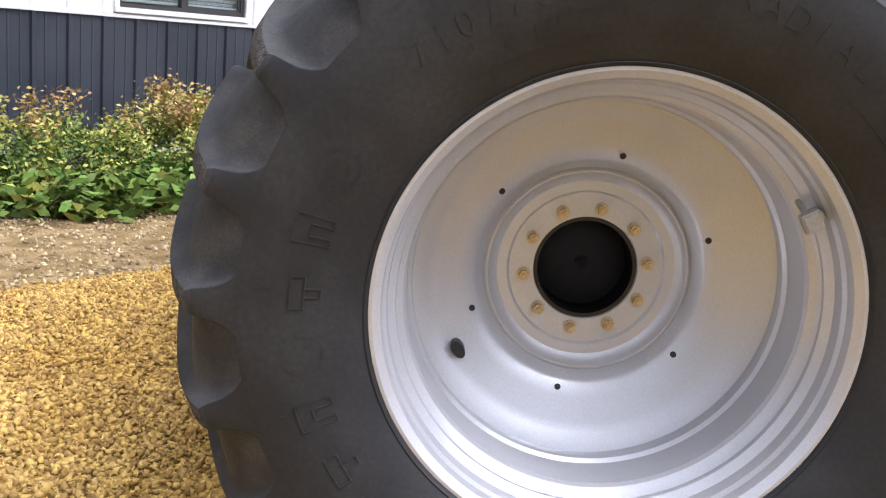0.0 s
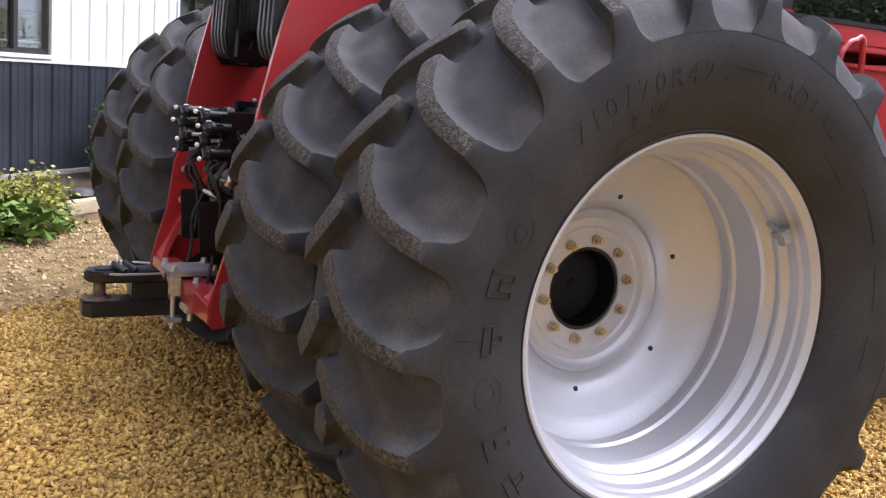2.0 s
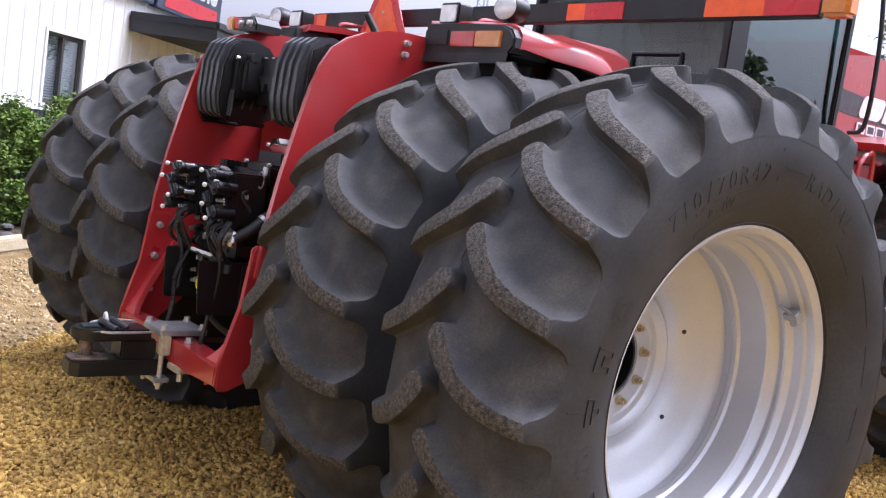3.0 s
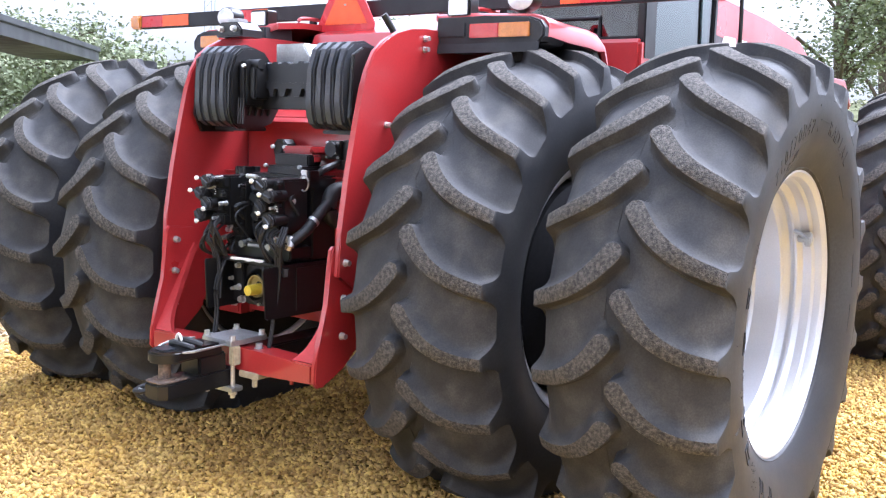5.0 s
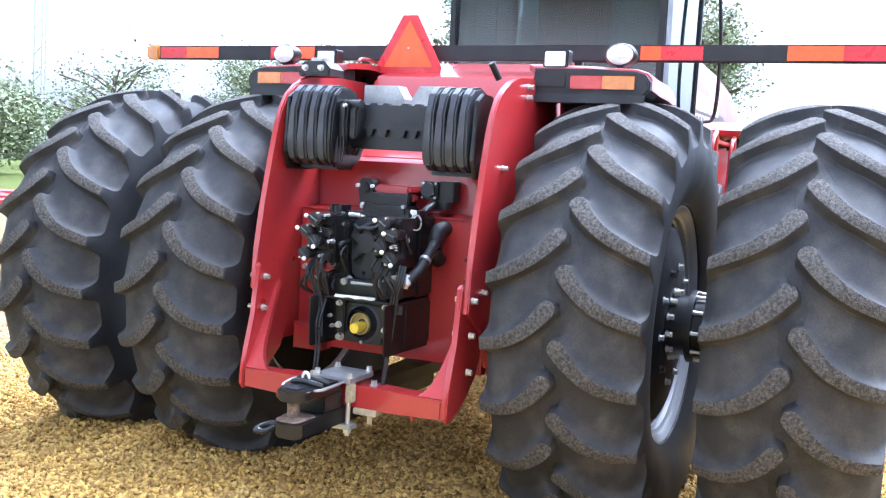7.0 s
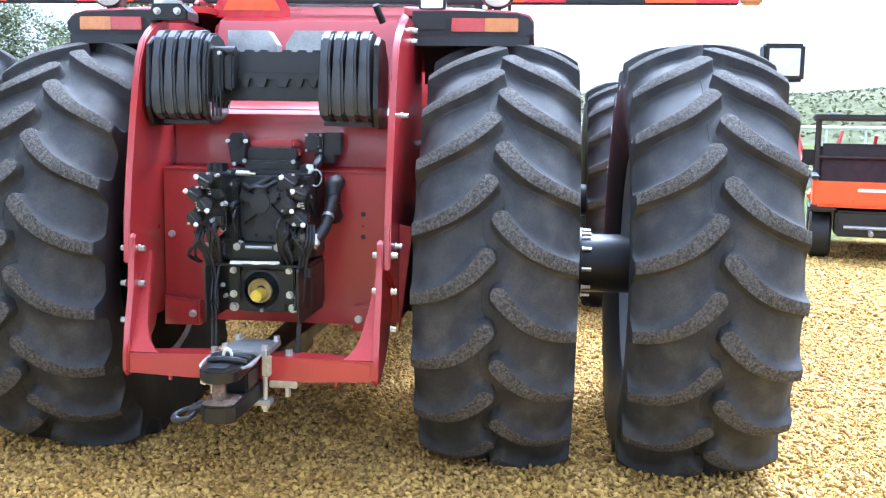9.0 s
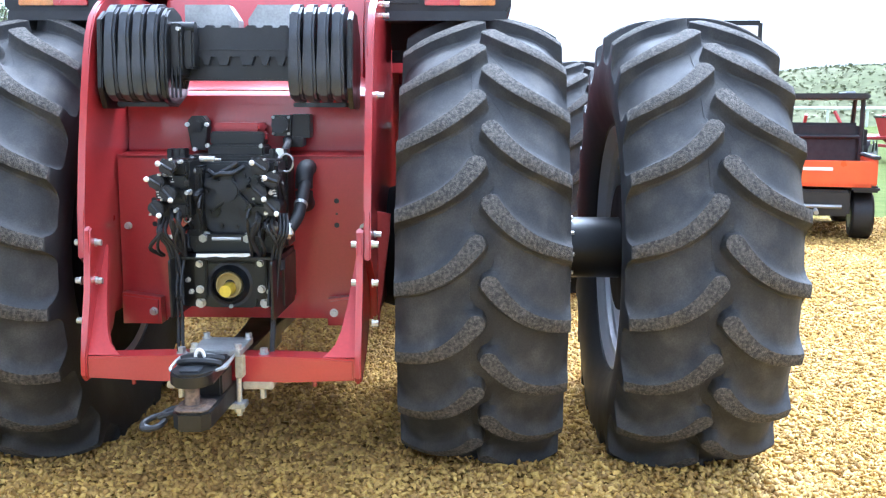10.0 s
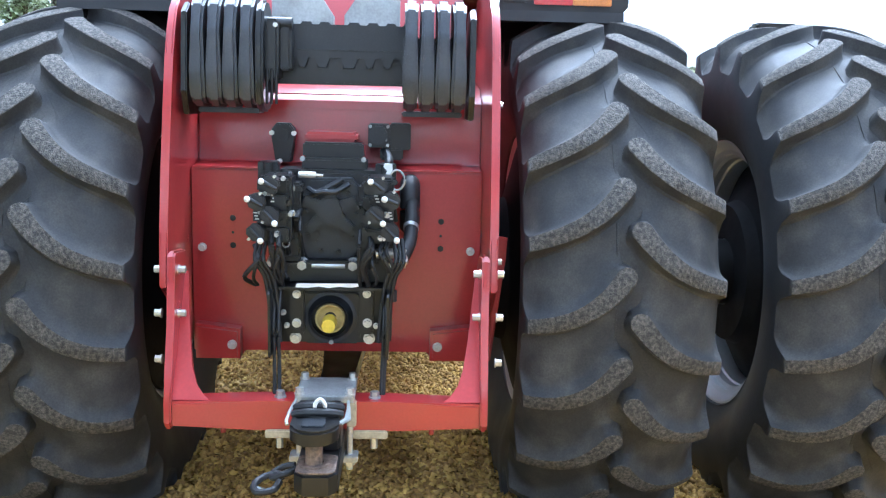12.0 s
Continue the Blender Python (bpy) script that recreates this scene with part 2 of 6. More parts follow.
def ground_material():
    """Crushed stone in the yard, bare earth beside the beds, grass past the yard."""
    m = bpy.data.materials.new("yard_ground")
    m.use_nodes = True
    n, k = m.node_tree.nodes, m.node_tree.links
    b = n["Principled BSDF"]
    b.inputs["Roughness"].default_value = 0.95
    b.inputs["Specular IOR Level"].default_value = 0.03
    geo = n.new("ShaderNodeNewGeometry")
    wob = n.new("ShaderNodeTexNoise")
    wob.inputs["Scale"].default_value, wob.inputs["Detail"].default_value = 0.9, 6
    k.new(geo.outputs["Position"], wob.inputs["Vector"])

    def edge(direction, start, soft, wobble):
        dot = n.new("ShaderNodeVectorMath")
        dot.operation = "DOT_PRODUCT"
        dot.inputs[1].default_value = direction
        k.new(geo.outputs["Position"], dot.inputs[0])
        add = n.new("ShaderNodeMath")
        add.operation = "MULTIPLY_ADD"
        k.new(wob.outputs["Fac"], add.inputs[0])
        add.inputs[1].default_value = wobble
        k.new(dot.outputs["Value"], add.inputs[2])
        r = n.new("ShaderNodeMapRange")
        r.inputs["From Min"].default_value, r.inputs["From Max"].default_value = start - soft + wobble / 2, start + soft + wobble / 2
        k.new(add.outputs[0], r.inputs["Value"])
        return r.outputs["Result"]

    def ramp(vector_scale, stops, kind="noise"):
        t = n.new("ShaderNodeTexVoronoi" if kind == "cells" else "ShaderNodeTexNoise")
        t.inputs["Scale"].default_value = vector_scale
        if kind == "noise":
            t.inputs["Detail"].default_value = 8
        k.new(geo.outputs["Position"], t.inputs["Vector"])
        r = n.new("ShaderNodeValToRGB")
        while len(r.color_ramp.elements) < len(stops):
            r.color_ramp.elements.new(0.5)
        for e, (p, c) in zip(r.color_ramp.elements, stops):
            e.position, e.color = p, (*c, 1)
        if kind == "cells":
            sep = n.new("ShaderNodeSeparateColor")
            k.new(t.outputs["Color"], sep.inputs[0])
            k.new(sep.outputs[0], r.inputs["Fac"])
        else:
            k.new(t.outputs["Fac"], r.inputs["Fac"])
        return r.outputs["Color"], t

    gravel, cells = ramp(48, [(0.0, (0.08, 0.047, 0.012)), (0.35, (0.28, 0.172, 0.042)), (0.75, (0.44, 0.285, 0.078)), (1.0, (0.55, 0.40, 0.165))], "cells")
    earth, _ = ramp(7, [(0.25, (0.125, 0.082, 0.036)), (0.5, (0.24, 0.168, 0.078)), (0.75, (0.35, 0.265, 0.14))])
    mulch, _ = ramp(20, [(0.3, (0.035, 0.028, 0.022)), (0.7, (0.11, 0.085, 0.06))])
    grass, _ = ramp(3, [(0.3, (0.070, 0.088, 0.025)), (0.6, (0.105, 0.122, 0.036)), (0.8, (0.14, 0.152, 0.06))])

    def blend(f, a, c):
        x = n.new("ShaderNodeMix")
        x.data_type = "RGBA"
        k.new(f, x.inputs["Factor"])
        k.new(a, x.inputs["A"])
        k.new(c, x.inputs["B"])
        return x.outputs["Result"]

    north = (-0.687, 0.727, 0.0)
    surface = blend(edge(north, 2.38, 0.10, 0.5), gravel, earth)
    surface = blend(edge(north, 4.4, 0.2, 0.8), surface, mulch)
    surface = blend(edge((0.98, -0.05, 0), 10.0, 0.35, 1.6), surface, grass)
    k.new(surface, b.inputs["Base Color"])
    relief = n.new("ShaderNodeBump")
    relief.inputs["Strength"].default_value, relief.inputs["Distance"].default_value = 0.9, 0.015
    k.new(cells.outputs["Distance"], relief.inputs["Height"])
    relief.invert = True
    k.new(relief.outputs[0], b.inputs["Normal"])
    return m


GROUND = ground_material()


# ---- building blocks ----
def mesh_object(name, bm, mats, parent=None, label="", smooth=30):
    me = bpy.data.meshes.new(name)
    bmesh.ops.recalc_face_normals(bm, faces=bm.faces)
    bm.to_mesh(me)
    bm.free()
    for mt in mats if isinstance(mats, (list, tuple)) else [mats]:
        me.materials.append(mt)
    if smooth:
        me.shade_smooth()
        me.set_sharp_from_angle(angle=radians(smooth))
    ob = new(name, me)
    ob.parent = parent
    return tagged(ob, label) if label else ob


def part(name, bm, mat, parent, label="", smooth=30):
    return mesh_object(name, bm, mat, parent, label, smooth)


def thing(name, label, category, place=(0, 0, 0), turn=0.0, group="", kind=""):
    ob = new(name)
    ob.empty_display_size = 0.1
    ob.matrix_world = pose(*place, 0, 0, turn)
    return tagged(ob, label, category, group, kind)


def B():
    return bmesh.new()


def box(bm, x0, x1, y0, y1, z0, z1, bevel=0.0, turn=None):
    made = bmesh.ops.create_cube(bm, size=1.0, matrix=(turn or Matrix()) @ Matrix.LocRotScale(((x0 + x1) / 2, (y0 + y1) / 2, (z0 + z1) / 2), None, (abs(x1 - x0), abs(y1 - y0), abs(z1 - z0))))
    if bevel:
        bmesh.ops.bevel(bm, geom=list({e for v in made["verts"] for e in v.link_edges}), offset=bevel, segments=2, affect="EDGES")
    return bm


def rod(bm, a, b, r, seg=12, r2=None, cap=True):
    a, b = Vector(a), Vector(b)
    m = Matrix.Translation((a + b) / 2) @ (b - a).to_track_quat("Z", "Y").to_matrix().to_4x4()
    bmesh.ops.create_cone(bm, cap_ends=cap, segments=seg, radius1=r, radius2=r if r2 is None else r2, depth=(b - a).length, matrix=m)
    return bm


def bolt(bm, a, b, r):
    """A hexagon head on a washer."""
    a, b = Vector(a), Vector(b)
    rod(bm, a, a.lerp(b, 0.2), r * 1.45, 14)
    rod(bm, a.lerp(b, 0.15), b, r * 1.1, 6)
    return bm


def tube(bm, pts, r, seg=8, closed=False):
    pts = [Vector(p) for p in pts]
    rings = []
    for i, p in enumerate(pts):
        d = (pts[min(i + 1, len(pts) - 1)] - pts[max(i - 1, 0)]).normalized()
        q = d.to_track_quat("Z", "Y")
        rings.append([bm.verts.new(p + q @ Vector((r * math.cos(2 * math.pi * j / seg), r * math.sin(2 * math.pi * j / seg), 0))) for j in range(seg)])
    for a, b in zip(rings, rings[1:]):
        for j in range(seg):
            bm.faces.new((a[j], a[(j + 1) % seg], b[(j + 1) % seg], b[j]))
    bm.faces.new(rings[0][::-1])
    bm.faces.new(rings[-1])
    return bm


def arc(pts, n=6):
    """A smooth line through a few points."""
    pts = [Vector(p) for p in pts]
    ext = [2 * pts[0] - pts[1], *pts, 2 * pts[-1] - pts[-2]]
    outp = []
    for i in range(1, len(ext) - 2):
        p0, p1, p2, p3 = ext[i - 1 : i + 3]
        for j in range(n):
            t = j / n
            outp.append(0.5 * (2 * p1 + (p2 - p0) * t + (2 * p0 - 5 * p1 + 4 * p2 - p3) * t * t + (3 * p1 - p0 - 3 * p2 + p3) * t**3))
    return outp + [pts[-1]]


def slab(bm, outline, axis, lo, hi, bevel=0.0):
    """A flat outline with thickness along an axis. The outline's pairs are the other two axes in order."""
    def at(p, v):
        return {"x": (v, p[0], p[1]), "y": (p[0], v, p[1]), "z": (p[0], p[1], v)}[axis]
    low, high = [bm.verts.new(at(p, lo)) for p in outline], [bm.verts.new(at(p, hi)) for p in outline]
    faces = [bm.faces.new(low), bm.faces.new(high[::-1])]
    n = len(outline)
    for i in range(n):
        faces.append(bm.faces.new((low[i], low[(i + 1) % n], high[(i + 1) % n], high[i])))
    if bevel:
        bmesh.ops.bevel(bm, geom=list({e for f in faces[:2] for e in f.edges}), offset=bevel, segments=2, affect="EDGES")
    return bm


def lathe(bm, profile, seg, closed=False):
    """A profile of (y, r) turned round the y axis."""
    rings = []
    for y, r in profile:
        rings.append([bm.verts.new((r * math.cos(2 * math.pi * j / seg), y, r * math.sin(2 * math.pi * j / seg))) for j in range(seg)])
    for a, b in zip(rings, rings[1:] + (rings[:1] if closed else [])):
        for j in range(seg):
            bm.faces.new((a[j], a[(j + 1) % seg], b[(j + 1) % seg], b[j]))
    return bm


def rounded(x0, x1, z0, z1, r, n=4):
    pts = []
    for cx, cz, a0 in ((x1 - r, z1 - r, 0), (x0 + r, z1 - r, 90), (x0 + r, z0 + r, 180), (x1 - r, z0 + r, 270)):
        for i in range(n + 1):
            a = radians(a0 + 90 * i / n)
            pts.append((cx + r * math.cos(a), cz + r * math.sin(a)))
    return pts


# ---- ground ----
def smooth_step(v, a, b):
    u = np.clip((v - a) / (b - a), 0.0, 1.0)
    return u * u * (3 - 2 * u)


def ground_height(x, y):
    """A low pad of loose stone that runs out towards the bare earth and the grass, heaped a little against the tyres."""
    inside = 1 - smooth_step(-0.687 * x + 0.727 * y, 1.5, 2.7)
    near = 1 - smooth_step(np.hypot(x, y), 5.5, 8.5)
    heap = np.exp(-(((np.abs(x) - 0.62) / 0.24) ** 2)) * sum(np.exp(-(((y - c) / 0.34) ** 2)) for c in (-1.84, -0.975, 0.975, 1.84))
    rough = 0.010 * np.sin(2.3 * x + 1.1 * y) * np.sin(1.7 * y - 0.6 * x)
    return inside * near * (0.095 + 0.040 * heap + rough)


bm = B()
fine = np.arange(-8.6, 8.7, 0.2).tolist()
xs = [-900, -300, -100, -40, -20, -12] + fine + [12, 20, 40, 70, 110, 160, 300, 900]
grid = [[bm.verts.new((x, y, float(ground_height(x, y)))) for y in xs] for x in xs]
for i in range(len(xs) - 1):
    for j in range(len(xs) - 1):
        bm.faces.new((grid[i][j], grid[i + 1][j], grid[i + 1][j + 1], grid[i][j + 1]))
tagged(mesh_object("ground", bm, GROUND, smooth=60), "yard of tan crushed stone beside bare earth and grass", "ground", kind="structure")

# ---- tractor ----
AXLE = 0.955
WHEELBASE = 3.91
INNER, OUTER = 0.975, 1.84
LUGS = 22
tractor = thing("articulated_tractor", "red articulated four-wheel-drive tractor with dual tyres parked on gravel", "tractor")

CARCASS = [(0.0, 0.974), (0.10, 0.972), (0.18, 0.966), (0.228, 0.951), (0.265, 0.928), (0.290, 0.902), (0.307, 0.880), (0.318, 0.859), (0.324, 0.842), (0.3305, 0.834), (0.332, 0.815), (0.333, 0.78), (0.330, 0.74), (0.323, 0.70), (0.312, 0.66), (0.299, 0.625), (0.287, 0.60), (0.275, 0.575), (0.262, 0.556), (0.240, 0.545)]


def wall_of_tyre(r):
    side = [(q, y) for y, q in CARCASS[9:]][::-1]
    return float(np.interp(r, [q for q, _ in side], [y for _, y in side]))


def carcass_mesh():
    bm = B()
    low = [(y, r - 0.001) for y, r in CARCASS[:2]] + [(y - 0.008, r - 0.012) for y, r in CARCASS[2:9]] + CARCASS[9:]
    lathe(bm, [(-y, r) for y, r in low[::-1]] + low[1:], 176)
    for f in bm.faces:
        f.material_index = 1 if abs(f.calc_center_median().y) > 0.2 else 0
    # mould seam round the tread, a little off its middle
    lathe(bm, [(0.041, 0.966), (0.0435, 0.9755), (0.0475, 0.9755), (0.050, 0.966)], 176)
    return bm


def lug_mesh(side):
    """One pitch of the tread: a lug with a round club head by the middle, swept back to the shoulder, and the bowl above it."""
    bm = B()
    half, root, steps, pitch, head = 0.325, 0.025, 18, 2 * math.pi / LUGS, 0.0345
    floor_y, floor_r = [y for y, _ in CARCASS[:6]], [r for _, r in CARCASS[:6]]

    def sweep(k):
        """How far round the tyre the middle of the lug lies, and how steeply it runs there."""
        return 0.072 * k + 0.335 / 3.15 * (1 - (1 - k) ** 3.15), 0.072 + 0.335 * (1 - k) ** 2.15

    drop = sweep(1.0)[0]
    lean = math.atan2(sweep(0.0)[1] * 1.03, half - root)
    rows = []
    for a in (1.32, 1.0, 0.95, 0.84, 0.68, 0.48, 0.25, 0.0):
        w = 0.004 if a > 1 else max(head * math.sqrt(max(1 - a * a, 0)), 0.006)
        y, s = root - a * head * math.cos(lean), -a * head * math.sin(lean) / 1.03
        top = (y, 1.030 - 0.004 * a * a)
        foot = (y, float(np.interp(abs(y), floor_y, floor_r)) - (0.008 if a > 1 else 0.002))
        rows.append((foot if a > 1 else top, foot, s, w, lean))
    for i in range(steps):
        k = (i + 1) / steps
        y = root + k * (half - root)
        s, ds = sweep(k)
        turn = math.atan2(ds, half - root) * (1 - max(k - 0.75, 0) * 3)
        w = 0.0262 + (head - 0.0262) * (1 - k) ** 3
        fy = y if y < 0.2 else 0.2 + (y - 0.2) * 0.72
        rows.append(((y, 1.030 - 0.086 * k**2.4), (fy, float(np.interp(fy, floor_y, floor_r))), s, w, turn))
    for v in (0.0, 0.28, 0.52, 0.72, 0.88, 0.96, 1.0):
        rows.append(((0.3275 + 0.0043 * v, 0.932 - 0.098 * v), (0.303 + 0.028 * v, 0.882 - 0.048 * v), drop, 0.0315 + 0.018 * v + 0.034 * v**4, 0.0))
    vs = []
    for top, foot, s, w, turn in rows:
        line = []
        for off, h, square in ((-0.60 * pitch, 0, 0), (-w - 0.085, 0, 0.3), (-w - 0.058, 0.02, 0.6), (-w - 0.036, 0.08, 0.8), (-w - 0.021, 0.22, 1), (-w - 0.011, 0.46, 1), (-w - 0.004, 0.82, 1), (-w, 0.97, 1), (-w + 0.003, 1, 1), (w - 0.003, 1, 1), (w, 0.96, 1), (w + 0.004, 0.52, 1), (w + 0.009, 0.17, 1), (w + 0.018, 0.03, 0.8), (0.40 * pitch, 0, 0)):
            y, r = (foot[n] + (top[n] - foot[n]) * h for n in (0, 1))
            t = turn * square
            y -= off * math.sin(t)
            a = s + off * (math.cos(t) if square else 1.0)
            line.append(bm.verts.new((r * math.cos(a), side * y, r * math.sin(a))))
        vs.append(line)
    for k, (a, c) in enumerate(zip(vs, vs[1:])):
        for n in range(14):
            f = bm.faces.new((a[n], a[n + 1], c[n + 1], c[n]))
            f.material_index = 2 if 7 <= n <= 9 and 0 < k < steps + 7 else (1 if 7 <= n <= 9 and k >= steps + 8 else 0)
    return bm


def rim_profile():
    """Outer wheel: dish set far in. From the outer flange (y towards -) through the well to the inner flange."""
    return [(-0.228, 0.530), (-0.238, 0.538), (-0.250, 0.552), (-0.257, 0.558), (-0.262, 0.555), (-0.262, 0.547), (-0.254, 0.538), (-0.246, 0.530), (-0.238, 0.528), (-0.218, 0.526), (-0.206, 0.519), (-0.172, 0.516), (-0.162, 0.508), (-0.152, 0.499), (-0.142, 0.498), (-0.133, 0.505), (-0.122, 0.507), (-0.112, 0.500), (-0.100, 0.484), (-0.088, 0.478),
            (0.018, 0.475), (0.028, 0.466), (0.044, 0.464), (0.054, 0.472), (0.085, 0.472), (0.160, 0.475), (0.168, 0.482), (0.196, 0.484), (0.204, 0.497), (0.226, 0.499), (0.234, 0.516), (0.246, 0.526), (0.254, 0.538), (0.262, 0.548), (0.262, 0.556), (0.257, 0.558), (0.236, 0.538)]


def disc_profile():
    return [(0.080, 0.474), (0.092, 0.446), (0.106, 0.428), (0.118, 0.405), (0.140, 0.345), (0.158, 0.310), (0.168, 0.300), (0.188, 0.285), (0.197, 0.279), (0.187, 0.271), (0.187, 0.267), (0.195, 0.261), (0.206, 0.252), (0.213, 0.240), (0.213, 0.214), (0.220, 0.207), (0.220, 0.142), (0.228, 0.140)]


def rim_mesh():
    bm = B()
    lathe(bm, rim_profile(), 96)
    lathe(bm, disc_profile(), 96)
    n = len(bm.faces)
    lathe(bm, [(0.096, 0.471), (0.112, 0.440), (0.134, 0.400), (0.160, 0.345), (0.186, 0.305), (0.235, 0.285), (0.235, 0.14)], 96)
    bm.faces.ensure_lookup_table()
    for f in bm.faces[n:]:
        f.material_index = 1
    return bm


def shared(name, bm, mats, sharp):
    me = bpy.data.meshes.new(name)
    bmesh.ops.recalc_face_normals(bm, faces=bm.faces)
    bm.to_mesh(me)
    bm.free()
    for mt in mats:
        me.materials.append(mt)
    me.shade_smooth()
    me.set_sharp_from_angle(angle=radians(sharp))
    return me


TYRE = shared("tyre", carcass_mesh(), (RUBBER, SIDEWALL, WORN), 24)
LUG_IN, LUG_OUT = (shared("tread_lug", lug_mesh(s), (RUBBER, SIDEWALL, WORN), 34) for s in (1, -1))

RIM = shared("wheel_rim", rim_mesh(), (SILVER, BACKING), 22)

SEAM_OUT, SEAM_IN = (shared("bead_joint", lathe(B(), [(d * 0.2630, 0.5575), (d * 0.2668, 0.5585), (d * 0.2715, 0.5640), (d * 0.2710, 0.5660)], 120), (HOSE,), 40) for d in (-1, 1))

HEAD = bpy.data.meshes.new("wheel_bolt")
bm = bolt(B(), (0, 0, 0), (0, -0.026, 0), 0.0125)
rod(bm, (0, -0.02, 0), (0, -0.034, 0), 0.008, 8)
bm.to_mesh(HEAD)
bm.free()
HEAD.materials.append(GOLD)

HOLE = bpy.data.meshes.new("disc_hole")
bm = rod(B(), (0, 0.01, 0), (0, -0.0015, 0), 0.0085, 12)
bm.to_mesh(HOLE)
bm.free()
HOLE.materials.append(HOSE)


def wheel(name, x, y, out, phase, dish_out):
    """A wheel on its axle. out: -1 or 1, the way its outer face looks. phase: degrees by which the tread is turned. dish_out: the dish opens outwards."""
    rim = new(name, RIM)
    rim.parent = tractor
    flip = (out < 0) == dish_out
    rim.matrix_world = pose(x, y, AXLE, 0, 0, 0 if flip else 180)
    ty = new("tyre", TYRE)
    ty.parent = rim
    ty.matrix_parent_inverse = rim.matrix_world.inverted()
    ty.matrix_world = pose(x, y, AXLE, 0, phase, 0)
    tagged(ty, "black deep-lugged radial tyre with dusty worn lug tops")
    for seam in (SEAM_OUT, SEAM_IN):
        o = new("bead_joint", seam)
        o.parent = rim
        o.matrix_parent_inverse = rim.matrix_world.inverted()
        o.matrix_world = pose(x, y, AXLE)
    for side, me in ((1, LUG_IN), (-1, LUG_OUT)):
        for n in range(LUGS):
            o = new("tread_lug", me)
            o.parent = rim
            o.matrix_parent_inverse = rim.matrix_world.inverted()
            o.matrix_world = pose(x, y, AXLE, 0, phase - 360 / LUGS * (n + (0.5 if side > 0 else 0.0)), 0)
    for i in range(10):
        a = radians(117.8 + 36 * i)
        o = new("wheel_bolt", HEAD)
        o.parent = rim
        o.matrix_basis = pose(0.1675 * math.cos(a), 0.218, 0.1675 * math.sin(a), 0, 12 * i, 0)
    for i in range(6):
        a = radians(81.5 + 60 * i)
        o = new("disc_hole", HOLE)
        o.parent = rim
        o.matrix_basis = pose(0.322 * math.cos(a), 0.150, 0.322 * math.sin(a), 20 * math.sin(a), 0, -20 * math.cos(a))
    return rim


wheel_ro = wheel("rear_wheel", 0, -OUTER, -1, -7.4, True)
wheel_ri = wheel("rear_wheel", 0, -INNER, -1, 0.3, False)
wheel_li = wheel("rear_wheel", 0, INNER, 1, 1.6, False)
wheel_lo = wheel("rear_wheel", 0, OUTER, 1, 6.2, True)
for yy, dish, ph in ((-OUTER, True, 4.0), (-INNER, False, 11.0), (INNER, False, 6.0), (OUTER, True, 1.0)):
    wheel("front_wheel", WHEELBASE, yy, -1 if yy < 0 else 1, ph, dish)

# sidewall writing on the outer tyre
def polar_text(body, height, radius, angle, step, proud):
    """Raised characters that follow the sidewall, the first at the angle and each further one a step clockwise."""
    for i, ch in enumerate(body):
        bm = B()
        cu = bpy.data.curves.new("glyph", "FONT")
        cu.body, cu.size, cu.extrude, cu.align_x, cu.resolution_u = ch, height / 0.7, proud, "CENTER", 3
        ob = bpy.data.objects.new("glyph", cu)
        me = bpy.data.meshes.new_from_object(ob)
        a0 = radians(angle - step * i)
        vs = []
        for v in me.vertices:
            r, a = radius + v.co.y - height / 2, a0 - v.co.x / radius
            vs.append(bm.verts.new((r * math.cos(a), -(wall_of_tyre(r) + v.co.z), r * math.sin(a))))
        for p in me.polygons:
            if len(set(p.vertices)) == len(p.vertices):
                try:
                    bm.faces.new([vs[j] for j in p.vertices])
                except ValueError:
                    pass
        bpy.data.objects.remove(ob)
        bpy.data.meshes.remove(me)
        bpy.data.curves.remove(cu)
        part("raised_letter", bm, SIDEWALL, wheel_ro, "raised size lettering on the sidewall" if i == 0 else "", 20)


def polar_bar(bm, r0, r1, a0, a1, proud):
    n = 4
    rows = []
    for i in range(n + 1):
        a = radians(a0 + (a1 - a0) * i / n)
        rows.append([bm.verts.new((r * math.cos(a), -(wall_of_tyre(r) + p), r * math.sin(a))) for r, p in ((r0, -0.002), (r0, proud), (r1, proud), (r1, -0.002))])
    for a, b in zip(rows, rows[1:]):
        for j in range(4):
            bm.faces.new((a[j], a[(j + 1) % 4], b[(j + 1) % 4], b[j]))
    bm.faces.new(rows[0])
    bm.faces.new(rows[-1][::-1])


